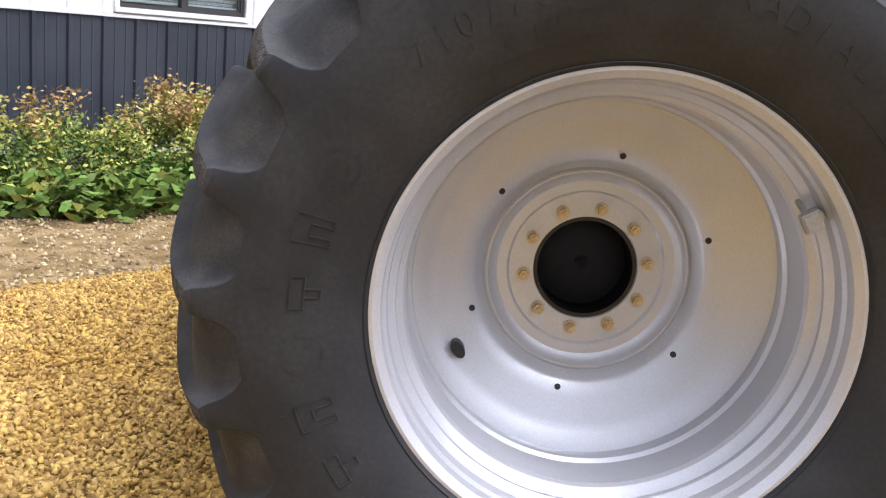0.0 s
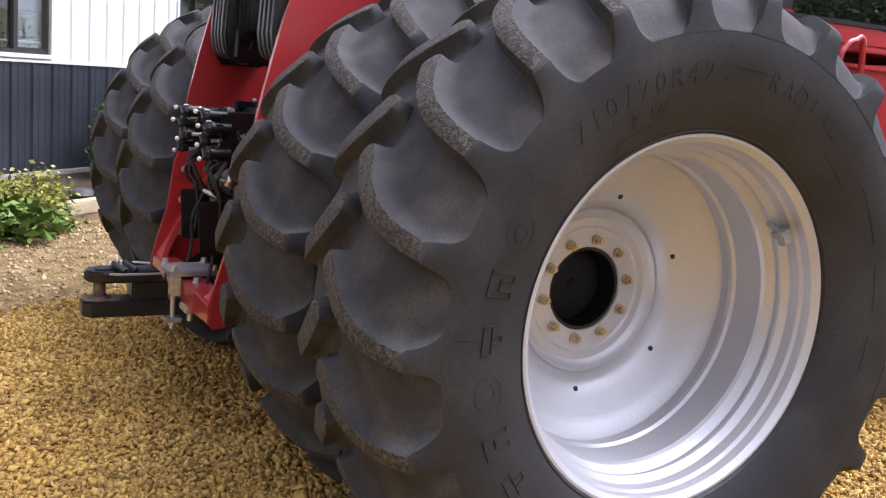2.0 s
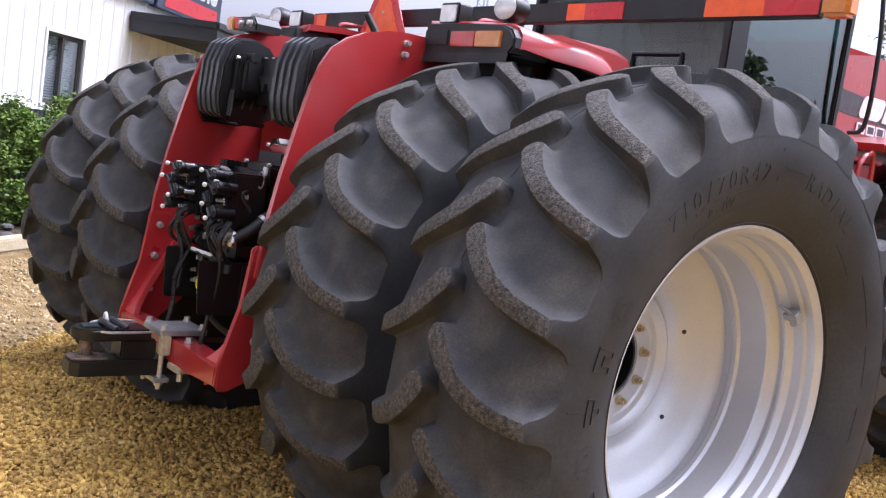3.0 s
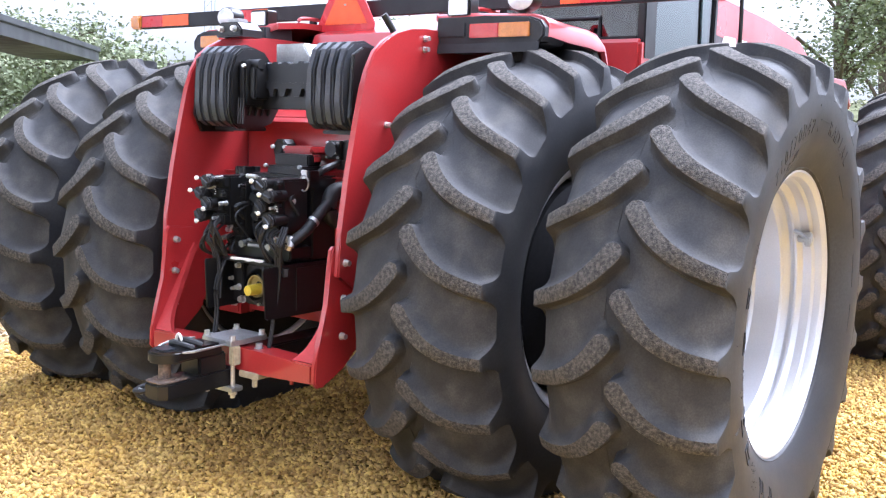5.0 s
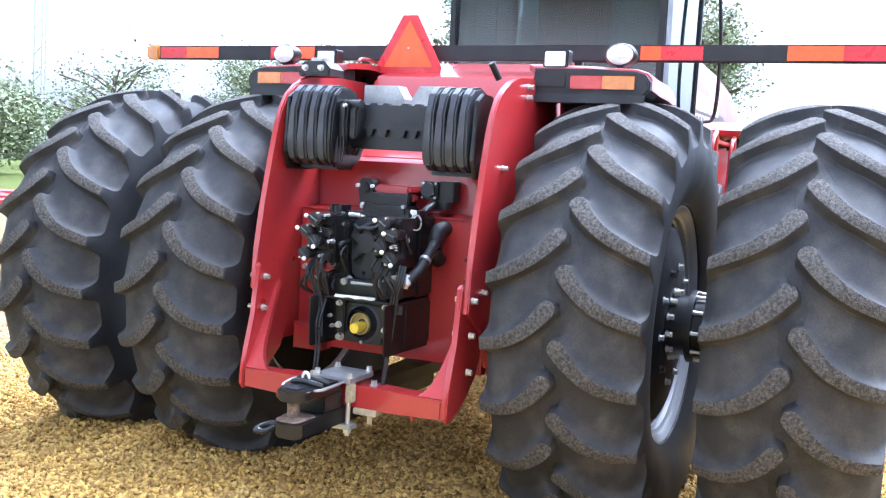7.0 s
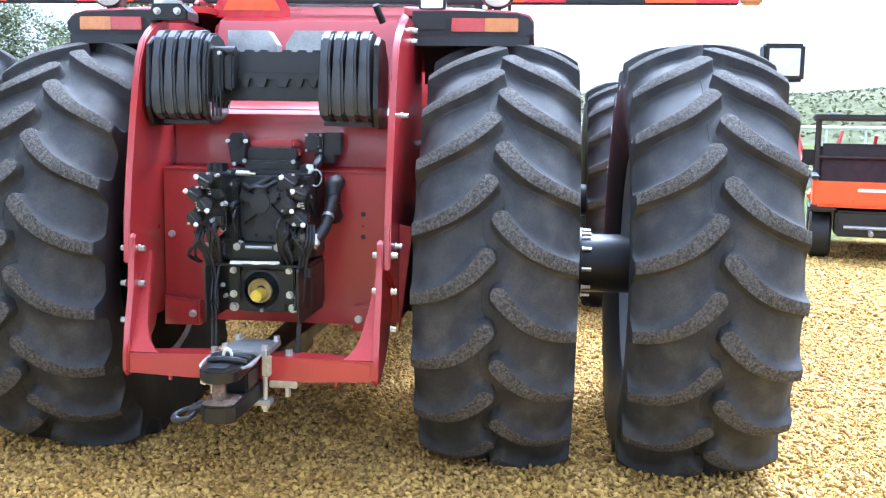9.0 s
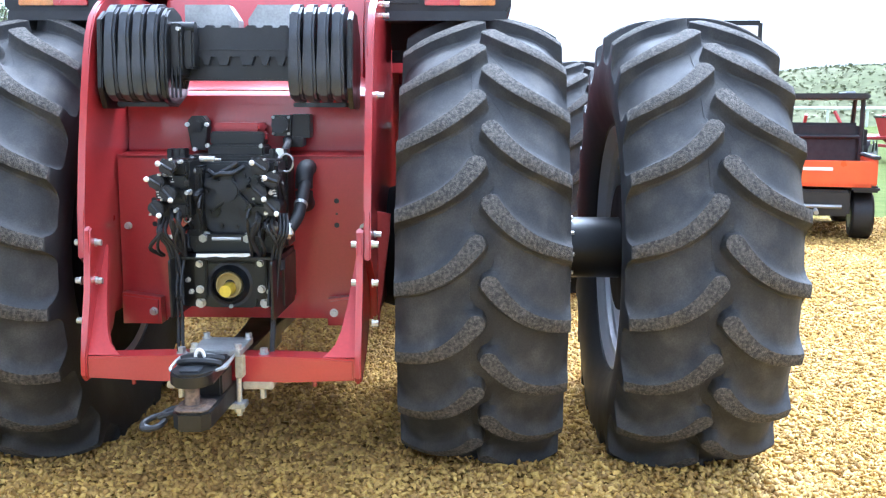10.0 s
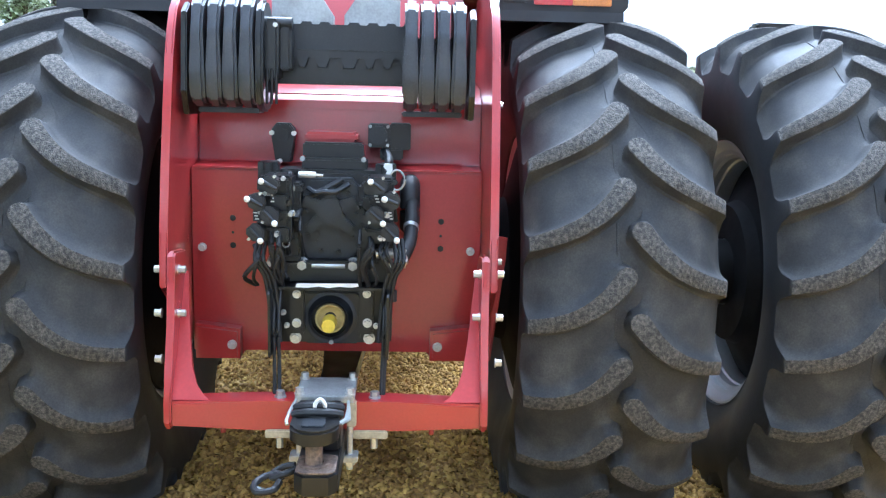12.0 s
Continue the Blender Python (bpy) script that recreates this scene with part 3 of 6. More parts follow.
polar_text("710/70R42", 0.056, 0.730, 132.0, 4.36, 0.0018)
polar_text("RADIAL", 0.052, 0.728, 77.5, 4.6, 0.0018)
polar_text("R-1W", 0.030, 0.655, 118.0, 2.6, 0.0015)
for i in range(9):
    a, bm = 155.5 + 11.5 * i, B()
    if i % 3 == 1:
        bars = ((0.735, 0.738, -2.6, 2.6), (0.655, 0.658, -2.6, -1.0), (0.655, 0.658, 1.0, 2.6), (0.655, 0.735, -2.6, -2.38), (0.655, 0.735, 2.38, 2.6), (0.655, 0.700, -1.2, -1.0), (0.655, 0.700, 1.0, 1.2), (0.700, 0.703, -1.2, 1.2))
    elif i % 3 == 2:
        bars = ((0.720, 0.723, -3.0, 3.0), (0.690, 0.693, -3.0, 3.0), (0.690, 0.720, -3.0, -2.78), (0.690, 0.720, 2.78, 3.0), (0.655, 0.690, -0.9, -0.68), (0.655, 0.690, 0.68, 0.9), (0.655, 0.658, -0.9, 0.9))
    else:
        bars = ()
        for r, q in ((0.044, 0.003), (0.020, 0.0025)):
            for n in range(14):
                b0, b1 = 2 * math.pi * n / 14, 2 * math.pi * (n + 1) / 14
                pts = [(0.697 + (r + e) * math.sin(c), a + math.degrees((r + e) * math.cos(c) / 0.70)) for c in (b0, b1) for e in (0.0, q)]
                vs = [bm.verts.new((g * math.cos(radians(h)), -(wall_of_tyre(g) + d), g * math.sin(radians(h)))) for d in (0.003, -0.001) for g, h in pts]
                for f in ((0, 1, 3, 2), (0, 4, 5, 1), (2, 3, 7, 6)):
                    bm.faces.new([vs[v] for v in f])
    for r0, r1, a0, a1 in bars:
        polar_bar(bm, r0, r1, a + a0, a + a1, 0.0030)
    part("raised_shape", bm, SIDEWALL, wheel_ro, smooth=20)
for a, r0, r1 in ((146.0, 0.60, 0.80), (178.0, 0.76, 0.80), (200.0, 0.76, 0.80), (92.0, 0.70, 0.80), (124.0, 0.60, 0.69)):
    bm = B()
    polar_bar(bm, r0, r1, a, a + 0.25, 0.0016)
    part("mould_line", bm, SIDEWALL, wheel_ro, smooth=20)
for a0, a1, r in ((98, 124, 0.615), (100, 112, 0.675), (114, 122, 0.685), (40, 52, 0.66), (20, 36, 0.72), (2, 14, 0.72), (-14, -4, 0.72), (80, 90, 0.74)):
    bm = B()
    polar_bar(bm, r, r + 0.006, a0, a1, 0.0012)
    part("raised_bar", bm, SIDEWALL, wheel_ro, smooth=20)

bm = box(B(), 0.472, 0.514, -0.205, -0.165, -0.014, 0.014, 0.004)
slab(bm, [(0.460, -0.022), (0.502, -0.022), (0.502, 0.022), (0.460, 0.022)], "y", -0.225, -0.196, 0.004)
rod(bm, (0.478, -0.20, 0.014), (0.486, -0.15, 0.036), 0.007, 10)
clip = part("valve_guard", bm, STEEL, wheel_ro, "bright bent steel valve guard")
clip.matrix_basis = pose(0, 0, 0, 0, -31.5, 0)
bm = slab(B(), [(0.395 + 0.016 * math.cos(radians(a)), 0.026 * math.sin(radians(a))) for a in range(0, 360, 24)], "y", 0.095, 0.135)
slot = part("valve_hole", bm, HOSE, wheel_ro)
slot.matrix_basis = pose(0, 0, 0, 0, -213.7, 0)

# axles and hubs
for x in (0.0, WHEELBASE):
    bm = B()
    lathe(bm, [(-1.50, 0.0), (-1.50, 0.128), (-1.612, 0.130), (-1.612, 0.139), (-1.24, 0.139), (-1.235, 0.139), (-1.235, 0.172), (-1.205, 0.172), (-1.20, 0.21), (-1.10, 0.24), (-1.08, 0.20), (-0.95, 0.17), (-0.50, 0.15), (0.50, 0.15), (0.95, 0.17), (1.08, 0.20), (1.10, 0.24), (1.20, 0.21), (1.205, 0.172), (1.235, 0.172), (1.235, 0.139), (1.612, 0.139), (1.612, 0.130), (1.50, 0.128), (1.50, 0.0)], 40)
    ax = part("axle", bm, BLACK, tractor)
    ax.matrix_basis = pose(x, 0, AXLE)
    for s in (-1, 1):
        part("final_drive", lathe(B(), [(s * 0.50, 0.16), (s * 0.52, 0.26), (s * 0.66, 0.30), (s * 0.70, 0.44), (s * 0.722, 0.52), (s * 0.735, 0.524), (s * 0.80, 0.50), (s * 0.85, 0.20)], 40), BACKING, ax, "black final drive housing")
        part("axle_end", lathe(B(), [(s * 1.53, 0.0), (s * 1.545, 0.02), (s * 1.545, 0.09), (s * 1.53, 0.126)], 32), BACKING, ax)
    for s in (-1, 1):
        plate_bm = lathe(B(), [(s * 1.196, 0.10), (s * 1.232, 0.13), (s * 1.232, 0.30), (s * 1.222, 0.33), (s * 1.205, 0.42), (s * 1.190, 0.455), (s * 1.14, 0.462)], 48)
        hub_plate = part("hub_plate", plate_bm, BACKING, ax, "black hub plate inside the dual wheel")
        for i in range(10):
            a = radians(36 * i + 6)
            o = part("hub_plate_bolt", bolt(B(), (0, 0, 0), (0, s * 0.022, 0), 0.012), STEEL if i % 3 else BLACK, hub_plate)
            o.matrix_basis = pose(0.27 * math.cos(a), s * 1.232, 0.27 * math.sin(a))
        flange = part("spacer_flange", lathe(B(), [(s * 1.315, 0.139), (s * 1.317, 0.168), (s * 1.345, 0.168), (s * 1.347, 0.139)], 36), BLACK, ax)
        for i in range(10):
            a = radians(36 * i + 4)
            o = part("flange_stud", bolt(B(), (0, 0, 0), (0, s * 0.045, 0), 0.008), ZINC, flange)
            o.matrix_basis = pose(0.154 * math.cos(a), s * 1.345, 0.154 * math.sin(a))
        for i in range(12):
            a = radians(30 * i + 10)
            o = part("hub_bolt", bolt(B(), (0, 0, 0), (0, s * 0.03, 0), 0.012), ZINC, ax)
            o.matrix_basis = pose(0.155 * math.cos(a), s * 1.236, 0.155 * math.sin(a))

# chassis between the wheels
bm = B()
slab(bm, [(-0.30, 0.72), (2.1, 0.72), (2.1, 1.95), (0.35, 1.98), (-0.05, 1.70), (-0.30, 1.66)], "y", -0.44, 0.44, 0.02)
part("rear_frame", bm, RED, tractor)

# side plates of the rear frame
UPPER = [(-0.855, 1.02), (-0.838, 1.20), (-0.80, 1.42), (-0.755, 1.62), (-0.715, 1.78), (-0.69, 1.86), (-0.645, 1.935), (-0.58, 1.985), (-0.50, 2.02), (-0.40, 2.045), (-0.30, 2.055), (0.10, 2.055), (0.10, 0.75), (-0.60, 0.75), (-0.66, 0.90), (-0.80, 1.00)]
LOWER = [(-0.935, 0.566), (-0.955, 0.590), (-0.952, 0.66), (-0.925, 0.76), (-0.885, 0.90), (-0.868, 1.04), (-0.862, 1.125), (-0.845, 1.14), (-0.70, 1.125), (-0.62, 1.05), (-0.60, 0.86), (-0.66, 0.72), (-0.78, 0.62), (-0.90, 0.566)]
for s in (-1, 1):
    part("side_plate", slab(B(), UPPER, "y", s * 0.528, s * 0.556, 0.006), RED, tractor)
    hitch = part("hitch_plate", slab(B(), LOWER, "y", s * 0.502, s * 0.527, 0.006), RED, tractor)
    for x, z in ((-0.812, 1.074), (-0.822, 0.928), (-0.830, 0.773)):
        part("frame_bolt", bolt(B(), (x, s * 0.502, z), (x, s * 0.478, z), 0.0115), ZINC, hitch)
        bm = bolt(B(), (x, s * 0.556, z), (x, s * 0.580, z), 0.0115)
        part("frame_bolt", bm, ZINC, hitch)
    for x, z in ((-0.565, 1.635), (-0.305, 2.012), (-0.31, 1.965), (-0.71, 1.10)):
        part("plate_bolt", bolt(B(), (x, s * 0.556, z), (x, s * 0.582, z), 0.010), ZINC, tractor)
    part("outer_flange", slab(B(), [(s * 0.557, 1.18), (s * 0.610, 1.17), (s * 0.606, 1.10), (s * 0.562, 0.72), (s * 0.557, 0.72)], "x", -0.62, -0.600, 0.004), RED_FADED, tractor, "dull red flange outside the side plate")
    # gusset between hitch plate and cross bar
    bm = B()
    rows = []
    for f, yin in ((0.0, 0.492), (0.3, 0.476), (0.55, 0.462), (0.75, 0.447), (0.88, 0.428), (0.96, 0.402), (1.0, 0.380)):
        x, z = -0.70 - 0.225 * f, 1.045 - 0.385 * f
        rows.append([bm.verts.new(v) for v in ((x - 0.010, s * 0.504, z + 0.006), (x - 0.010, s * yin, z + 0.006), (x + 0.012, s * yin, z - 0.006), (x + 0.012, s * 0.504, z - 0.006))])
    for a, b in zip(rows, rows[1:]):
        for q in range(4):
            bm.faces.new((a[q], a[(q + 1) % 4], b[(q + 1) % 4], b[q]))
    bm.faces.new(rows[0])
    bm.faces.new(rows[-1][::-1])
    part("gusset", bm, RED_FADED, tractor)
    bm = slab(B(), [(s * 0.345, 0.70), (s * 0.505, 0.70), (s * 0.505, 0.83), (s * 0.345, 0.81)], "x", -0.56, -0.488, 0.01)
    lug = part("corner_block", bm, RED, tractor)
    part("block_bolt", bolt(B(), (-0.56, s * 0.372, 0.755), (-0.582, s * 0.372, 0.755), 0.012), ZINC, lug)
    part("block_bolt", bolt(B(), (-0.49, s * 0.488, 1.10), (-0.512, s * 0.488, 1.10), 0.011), ZINC, lug)

# back plate with its ledges
bm = slab(B(), [(-0.525, 0.845), (-0.525, 0.715), (-0.345, 0.70), (-0.335, 0.72), (0.335, 0.72), (0.345, 0.70), (0.525, 0.715), (0.525, 1.385), (-0.525, 1.385)], "x", -0.488, -0.46, 0.004)
plate = part("back_plate", bm, RED, tractor)
for s in (-1, 1):
    for z, r in ((1.208, 0.011), (1.155, 0.005), (1.108, 0.011)):
        part("plate_hole", rod(B(), (-0.4895, s * 0.378, z), (-0.48, s * 0.378, z), r, 14), HOSE, plate)
bm = slab(B(), [(-0.475, 1.378), (-0.475, 1.389), (-0.340, 1.405), (-0.335, 1.415), (-0.335, 1.635), (-0.325, 1.645), (-0.215, 1.695), (-0.05, 1.72), (-0.05, 1.40), (-0.30, 1.36)], "y", -0.526, 0.526, 0.004)
part("upper_panel", bm, RED, tractor)
part("panel_lip", box(B(), -0.500, -0.474, -0.522, 0.522, 1.388, 1.394, 0.002), RED, tractor)
part("panel_lip", box(B(), -0.346, -0.333, -0.522, 0.522, 1.600, 1.606, 0.002), RED, tractor)
bm = slab(B(), [(-0.05, 1.72), (-0.02, 1.95), (0.06, 2.09), (0.35, 2.18), (0.65, 2.225), (1.05, 2.230), (1.17, 2.20), (1.22, 2.10), (1.22, 1.7), (-0.05, 1.6)], "y", -0.47, 0.47, 0.03)
part("rear_cowl", bm, RED, tractor)
bm = box(B(), -0.52, -0.46, -0.10, 0.10, 1.45, 1.49, 0.008)
box(bm, -0.50, -0.34, -0.07, 0.12, 1.49, 1.525, 0.01)
part("panel_step", bm, RED, tractor)

# toothed weight bracket, set back between the two stacks
bm = B()
tooth = [(-0.24, 1.81), (0.25, 1.81), (0.25, 1.906)]
for yy, w in ((0.205, 0.030), (0.140, 0.026), (0.075, 0.026), (-0.005, 0.062), (-0.090, 0.026), (-0.155, 0.026), (-0.215, 0.024)):
    tooth += [(yy + w / 2 + 0.004, 1.906), (yy + w / 2, 1.894), (yy - w / 2, 1.894), (yy - w / 2 - 0.004, 1.906)]
tooth += [(-0.24, 1.906)]
slab(bm, tooth, "x", -0.560, -0.525, 0.003)
bracket = part("weight_bracket", bm, CAST, tractor, "dark cast bracket with toothed edges between the weights")
part("bracket_ledge", box(B(), -0.576, -0.52, -0.24, 0.25, 1.806, 1.820, 0.004), CAST, bracket)
bm = B()
comb = [(0.25, 1.808)]
for yy, w in ((0.212, 0.030), (0.150, 0.030), (0.088, 0.030), (0.006, 0.046), (-0.082, 0.030), (-0.144, 0.030), (-0.206, 0.028)):
    comb += [(yy + w / 2 + 0.006, 1.750), (yy + w / 2 - 0.002, 1.786), (yy - w / 2 + 0.002, 1.786), (yy - w / 2 - 0.006, 1.750)]
comb = [comb[0], (0.25, 1.750)] + comb[1:] + [(-0.24, 1.750), (-0.24, 1.808)]
slab(bm, comb, "x", -0.572, -0.545, 0.002)
part("lower_teeth", bm, CAST, bracket)
part("bracket_base", box(B(), -0.552, -0.44, -0.235, 0.255, 1.692, 1.800, 0.006), BLACK, bracket)
for y0, y1 in ((0.245, 0.025), (-0.215, -0.015)):
    bm = slab(B(), [(y0, 1.90), (y0, 2.00), (y1 + (0.04 if y0 > 0 else -0.04), 2.00), (y1, 1.94), (y1, 1.90)], "x", -0.42, -0.32, 0.006)
    part("grey_shield", bm, STEEL, tractor)

WEIGHT = [(-0.714, 1.665), (-0.702, 1.632), (-0.665, 1.610), (-0.54, 1.605), (-0.45, 1.64), (-0.41, 1.70), (-0.405, 1.80), (-0.44, 1.90), (-0.50, 1.965), (-0.57, 1.985), (-0.645, 1.975), (-0.685, 1.945), (-0.715, 1.86), (-0.722, 1.72)]


def suitcase_weight(ya, yb):
    """A cast plate that is waisted above the middle of its front edge and runs out thinner at the foot."""
    bm = slab(B(), WEIGHT, "y", ya, yb, 0.010)
    bmesh.ops.subdivide_edges(bm, edges=[e for e in bm.edges if abs(e.verts[0].co.z - e.verts[1].co.z) > 0.08], cuts=5, use_grid_fill=True)
    mid = (ya + yb) / 2
    for v in bm.verts:
        v.co.y = mid + (v.co.y - mid) * float(np.interp(v.co.z, (1.60, 1.66, 1.74, 1.84, 1.90, 1.99), (0.90, 1.10, 1.06, 0.86, 0.82, 1.08)))
    slab(bm, [(-0.60, 1.66), (-0.48, 1.66), (-0.48, 1.86), (-0.60, 1.86)], "y", mid - 0.0285, mid + 0.0285, 0.004)
    return bm


for y0, s in ((0.268, 1), (-0.232, -1)):
    for i in range(4):
        ya = y0 + s * 0.054 * i
        part("suitcase_weight", suitcase_weight(min(ya, ya + s * 0.047), max(ya, ya + s * 0.047)), WEIGHT_IRON, tractor, "dark grey cast suitcase weight with rounded edges")
    ya = y0 + s * 0.222
    part("weight_tray", box(B(), -0.60, -0.46, y0 - s * 0.005, y0 + s * 0.205, 1.588, 1.606, 0.004), BLACK, tractor)
    part("weight_retainer", slab(B(), [(-0.70, 1.66), (-0.66, 1.58), (-0.46, 1.58), (-0.42, 1.70), (-0.42, 1.86), (-0.52, 1.95), (-0.62, 1.955), (-0.68, 1.92)], "y", min(ya, ya + s * 0.02), max(ya, ya + s * 0.02), 0.004), BLACK, tractor, "black retaining plate outside the weights")
# carrier on the inner side of the one stack: a deep black plate with its clamp and draw bolts
carrier = part("weight_carrier", slab(B(), [(a + 0.006, b - 0.012) for a, b in WEIGHT], "y", 0.236, 0.262, 0.008), BLACK, tractor, "black rounded carrier plate beside the weights")
bm = box(B(), -0.665, -0.47, 0.190, 0.236, 1.700, 1.905, 0.010)
box(bm, -0.640, -0.46, 0.150, 0.192, 1.735, 1.880, 0.008)
rod(bm, (-0.600, 0.15, 1.89), (-0.600, 0.24, 1.89), 0.026, 14)
part("carrier_clamp", bm, BLACK, carrier)
part("clamp_pin", rod(B(), (-0.672, 0.200, 1.884), (-0.650, 0.200, 1.884), 0.008, 10), ZINC, carrier, "bright clamp pin")
for yy in (0.196, 0.212, 0.228):
    part("draw_bolt", rod(B(), (-0.672, yy, 1.622), (-0.668, yy, 1.74), 0.005, 8), BLACK, carrier)
part("carrier_slot", box(B(), -0.640, -0.600, 0.2345, 0.237, 1.850, 1.862, 0.002), STEEL, carrier)
for a in range(4):
    part("carrier_web", tube(B(), arc([(-0.60 + 0.04 * a, 0.233, 1.66), (-0.59 + 0.04 * a, 0.222, 1.72), (-0.56 + 0.03 * a, 0.228, 1.80)], 4), 0.006, 6), HOSE, carrier)

# cross bar, drawbar and clevis
bm = slab(B(), [(-0.501, 0.580), (-0.25, 0.572), (0.25, 0.572), (0.501, 0.580), (0.501, 0.662), (0.20, 0.670), (-0.20, 0.670), (-0.501, 0.662)], "x", -0.950, -0.850, 0.008)
cross = part("cross_bar", bm, RED, tractor)
for yy in (0.155, -0.155):
    part("bar_bolt", bolt(B(), (-0.905, yy, 0.670), (-0.905, yy, 0.692), 0.014), STEEL, cross)
    for dy in (0.0, 0.19):
        part("bar_stud", rod(B(), (-0.90, yy + math.copysign(dy, yy), 0.576), (-0.90, yy + math.copysign(dy, yy), 0.545), 0.009, 8), RED, cross)
bm = slab(B(), [(-1.345, 0.040), (-1.312, 0.066), (-0.95, 0.062), (-0.10, 0.060), (-0.10, -0.060), (-0.95, -0.062), (-1.312, -0.062), (-1.345, -0.036)], "z", 0.510, 0.578, 0.008)
drawbar = part("drawbar", bm, BLACK, tractor, "black forged steel drawbar")
part("wear_pad", slab(B(), rounded(-1.340, -1.19, -0.056, 0.062, 0.03), "z", 0.578, 0.583, 0.001), RUSTY, drawbar, "bare worn rusty steel face")
part("wear_washer", lathe(B(), [(0.0, 0.030), (0.0, 0.046), (0.006, 0.046), (0.006, 0.030)], 24, True), RUSTY, drawbar).matrix_basis = pose(-1.270, 0.012, 0.583, 90)
bm = slab(B(), [(-1.262 - 0.072 * math.sin(radians(a)), 0.012 + 0.072 * math.cos(radians(a))) for a in range(0, 181, 15)] + [(-1.03, -0.060), (-1.03, 0.084)], "z", 0.655, 0.702, 0.008)
clevis = part("clevis", bm, BLACK, drawbar, "black rounded clevis jaw over the drawbar")
part("hitch_pin", lathe(B(), [(0.50, 0.0), (0.50, 0.026), (0.58, 0.027), (0.60, 0.0255), (0.665, 0.0255)], 24), RUSTY, drawbar, "worn dark steel hitch pin").matrix_basis = pose(-1.270, 0.012, 0, 90)
bm = box(B(), -1.15, -1.00, -0.058, 0.062, 0.576, 0.66, 0.008)
part("clevis_block", bm, BLACK, drawbar)
part("clevis_cap", slab(B(), rounded(-1.295, -1.225, -0.020, 0.050, 0.010), "z", 0.702, 0.708, 0.002), CAST, clevis, "scuffed dark cap plate")
for z, x0 in ((0.712, -1.20), (0.718, -1.155)):
    bm = tube(B(), arc([(x0 + 0.02, 0.080, z - 0.008), (x0 - 0.005, 0.045, z + 0.006), (x0 - 0.012, 0.010, z + 0.010), (x0 - 0.005, -0.03, z + 0.006), (x0 + 0.02, -0.062, z - 0.008)], 5), 0.013, 8)
    part("rubber_strap", bm, HOSE, clevis, "black rubber retaining strap")
part("strap_plate", box(B(), -1.190, -1.165, -0.045, 0.070, 0.706, 0.716, 0.003), STEEL, clevis)
bm = tube(B(), arc([(-1.235, 0.094, 0.690), (-1.22, 0.098, 0.700), (-1.15, 0.092, 0.712), (-1.05, 0.088, 0.706)], 5), 0.0055, 8)
part("pin_handle", bm, STEEL, clevis, "bright flat pin handle")
bm = slab(B(), [(-1.245, -0.068), (-1.20, -0.092), (-1.11, -0.086), (-1.02, -0.078), (-1.02, -0.070), (-1.12, -0.074), (-1.20, -0.074), (-1.235, -0.056)], "z", 0.692, 0.700, 0.002)
part("pin_handle", bm, STEEL, clevis, "bright flat pin handle")
bm = tube(B(), arc([(-1.205, -0.012, 0.712), (-1.206, -0.015, 0.742), (-1.206, 0.0, 0.760), (-1.206, 0.015, 0.742), (-1.205, 0.012, 0.712)], 5), 0.006, 8)
part("pin_loop", bm, WHITE_CAP, clevis, "white wire loop")
for pts in (((-1.25, 0.115, 0.52), (-1.29, 0.130, 0.51), (-1.295, 0.175, 0.505), (-1.25, 0.190, 0.51), (-1.215, 0.165, 0.52), (-1.215, 0.125, 0.53), (-1.235, 0.110, 0.525)), ((-1.22, 0.07, 0.545), (-1.24, 0.10, 0.54), (-1.235, 0.135, 0.525), (-1.20, 0.14, 0.525), (-1.185, 0.11, 0.54), (-1.19, 0.075, 0.548))):
    part("safety_chain_link", tube(B(), arc(pts, 5), 0.011, 8), HOSE, drawbar)
part("chain_tab", rod(B(), (-1.262, 0.172, 0.508), (-1.272, 0.176, 0.488), 0.016, 8), STEEL, drawbar)
top = part("top_clamp", slab(B(), rounded(-1.005, -0.795, -0.092, 0.098, 0.008), "z", 0.682, 0.706, 0.003), STEEL, drawbar, "grey plated clamp plate")
part("clamp_spacer", box(B(), -1.0, -0.955, -0.098, -0.068, 0.600, 0.682, 0.004), TIMBER, top)
for x in (-0.985, -0.815):
    for yy in (-0.078, 0.084):
        part("clamp_bolt", bolt(B(), (x, yy, 0.706), (x, yy, 0.728), 0.012), ZINC, top)
        if x < -0.9:
            bm = rod(B(), (x, yy, 0.455), (x, yy, 0.70), 0.0105, 10)
            rod(bm, (x, yy, 0.470), (x, yy, 0.490), 0.019, 6)
            rod(bm, (x, yy, 0.492), (x, yy, 0.500), 0.024, 12)
            part("clamp_rod", bm, ZINC, top, "zinc-plated clamp rod")
part("lower_clamp", box(B(), -1.015, -0.95, -0.105, 0.115, 0.486, 0.507, 0.003), STEEL, drawbar)
for s in (-1, 1):
    bm = slab(B(), rounded(min(s * 0.085, s * 0.200), max(s * 0.085, s * 0.200), 0.546, 0.574, 0.008), "x", -0.96, -0.86, 0.004)
    strip = part("wear_strip", bm, TIMBER, drawbar, "pale wear strip under the cross bar")
    part("strip_bolt", bolt(B(), (-0.93, s * 0.155, 0.548), (-0.93, s * 0.155, 0.506), 0.011), ZINC, strip)
bm = slab(B(), [(-0.80, -0.055), (-0.40, -0.075), (0.2, -0.10), (0.2, 0.10), (-0.40, 0.055), (-0.80, 0.055)], "z", 0.58, 0.64, 0.01)
part("drawbar_support", bm, BLACK, tractor)

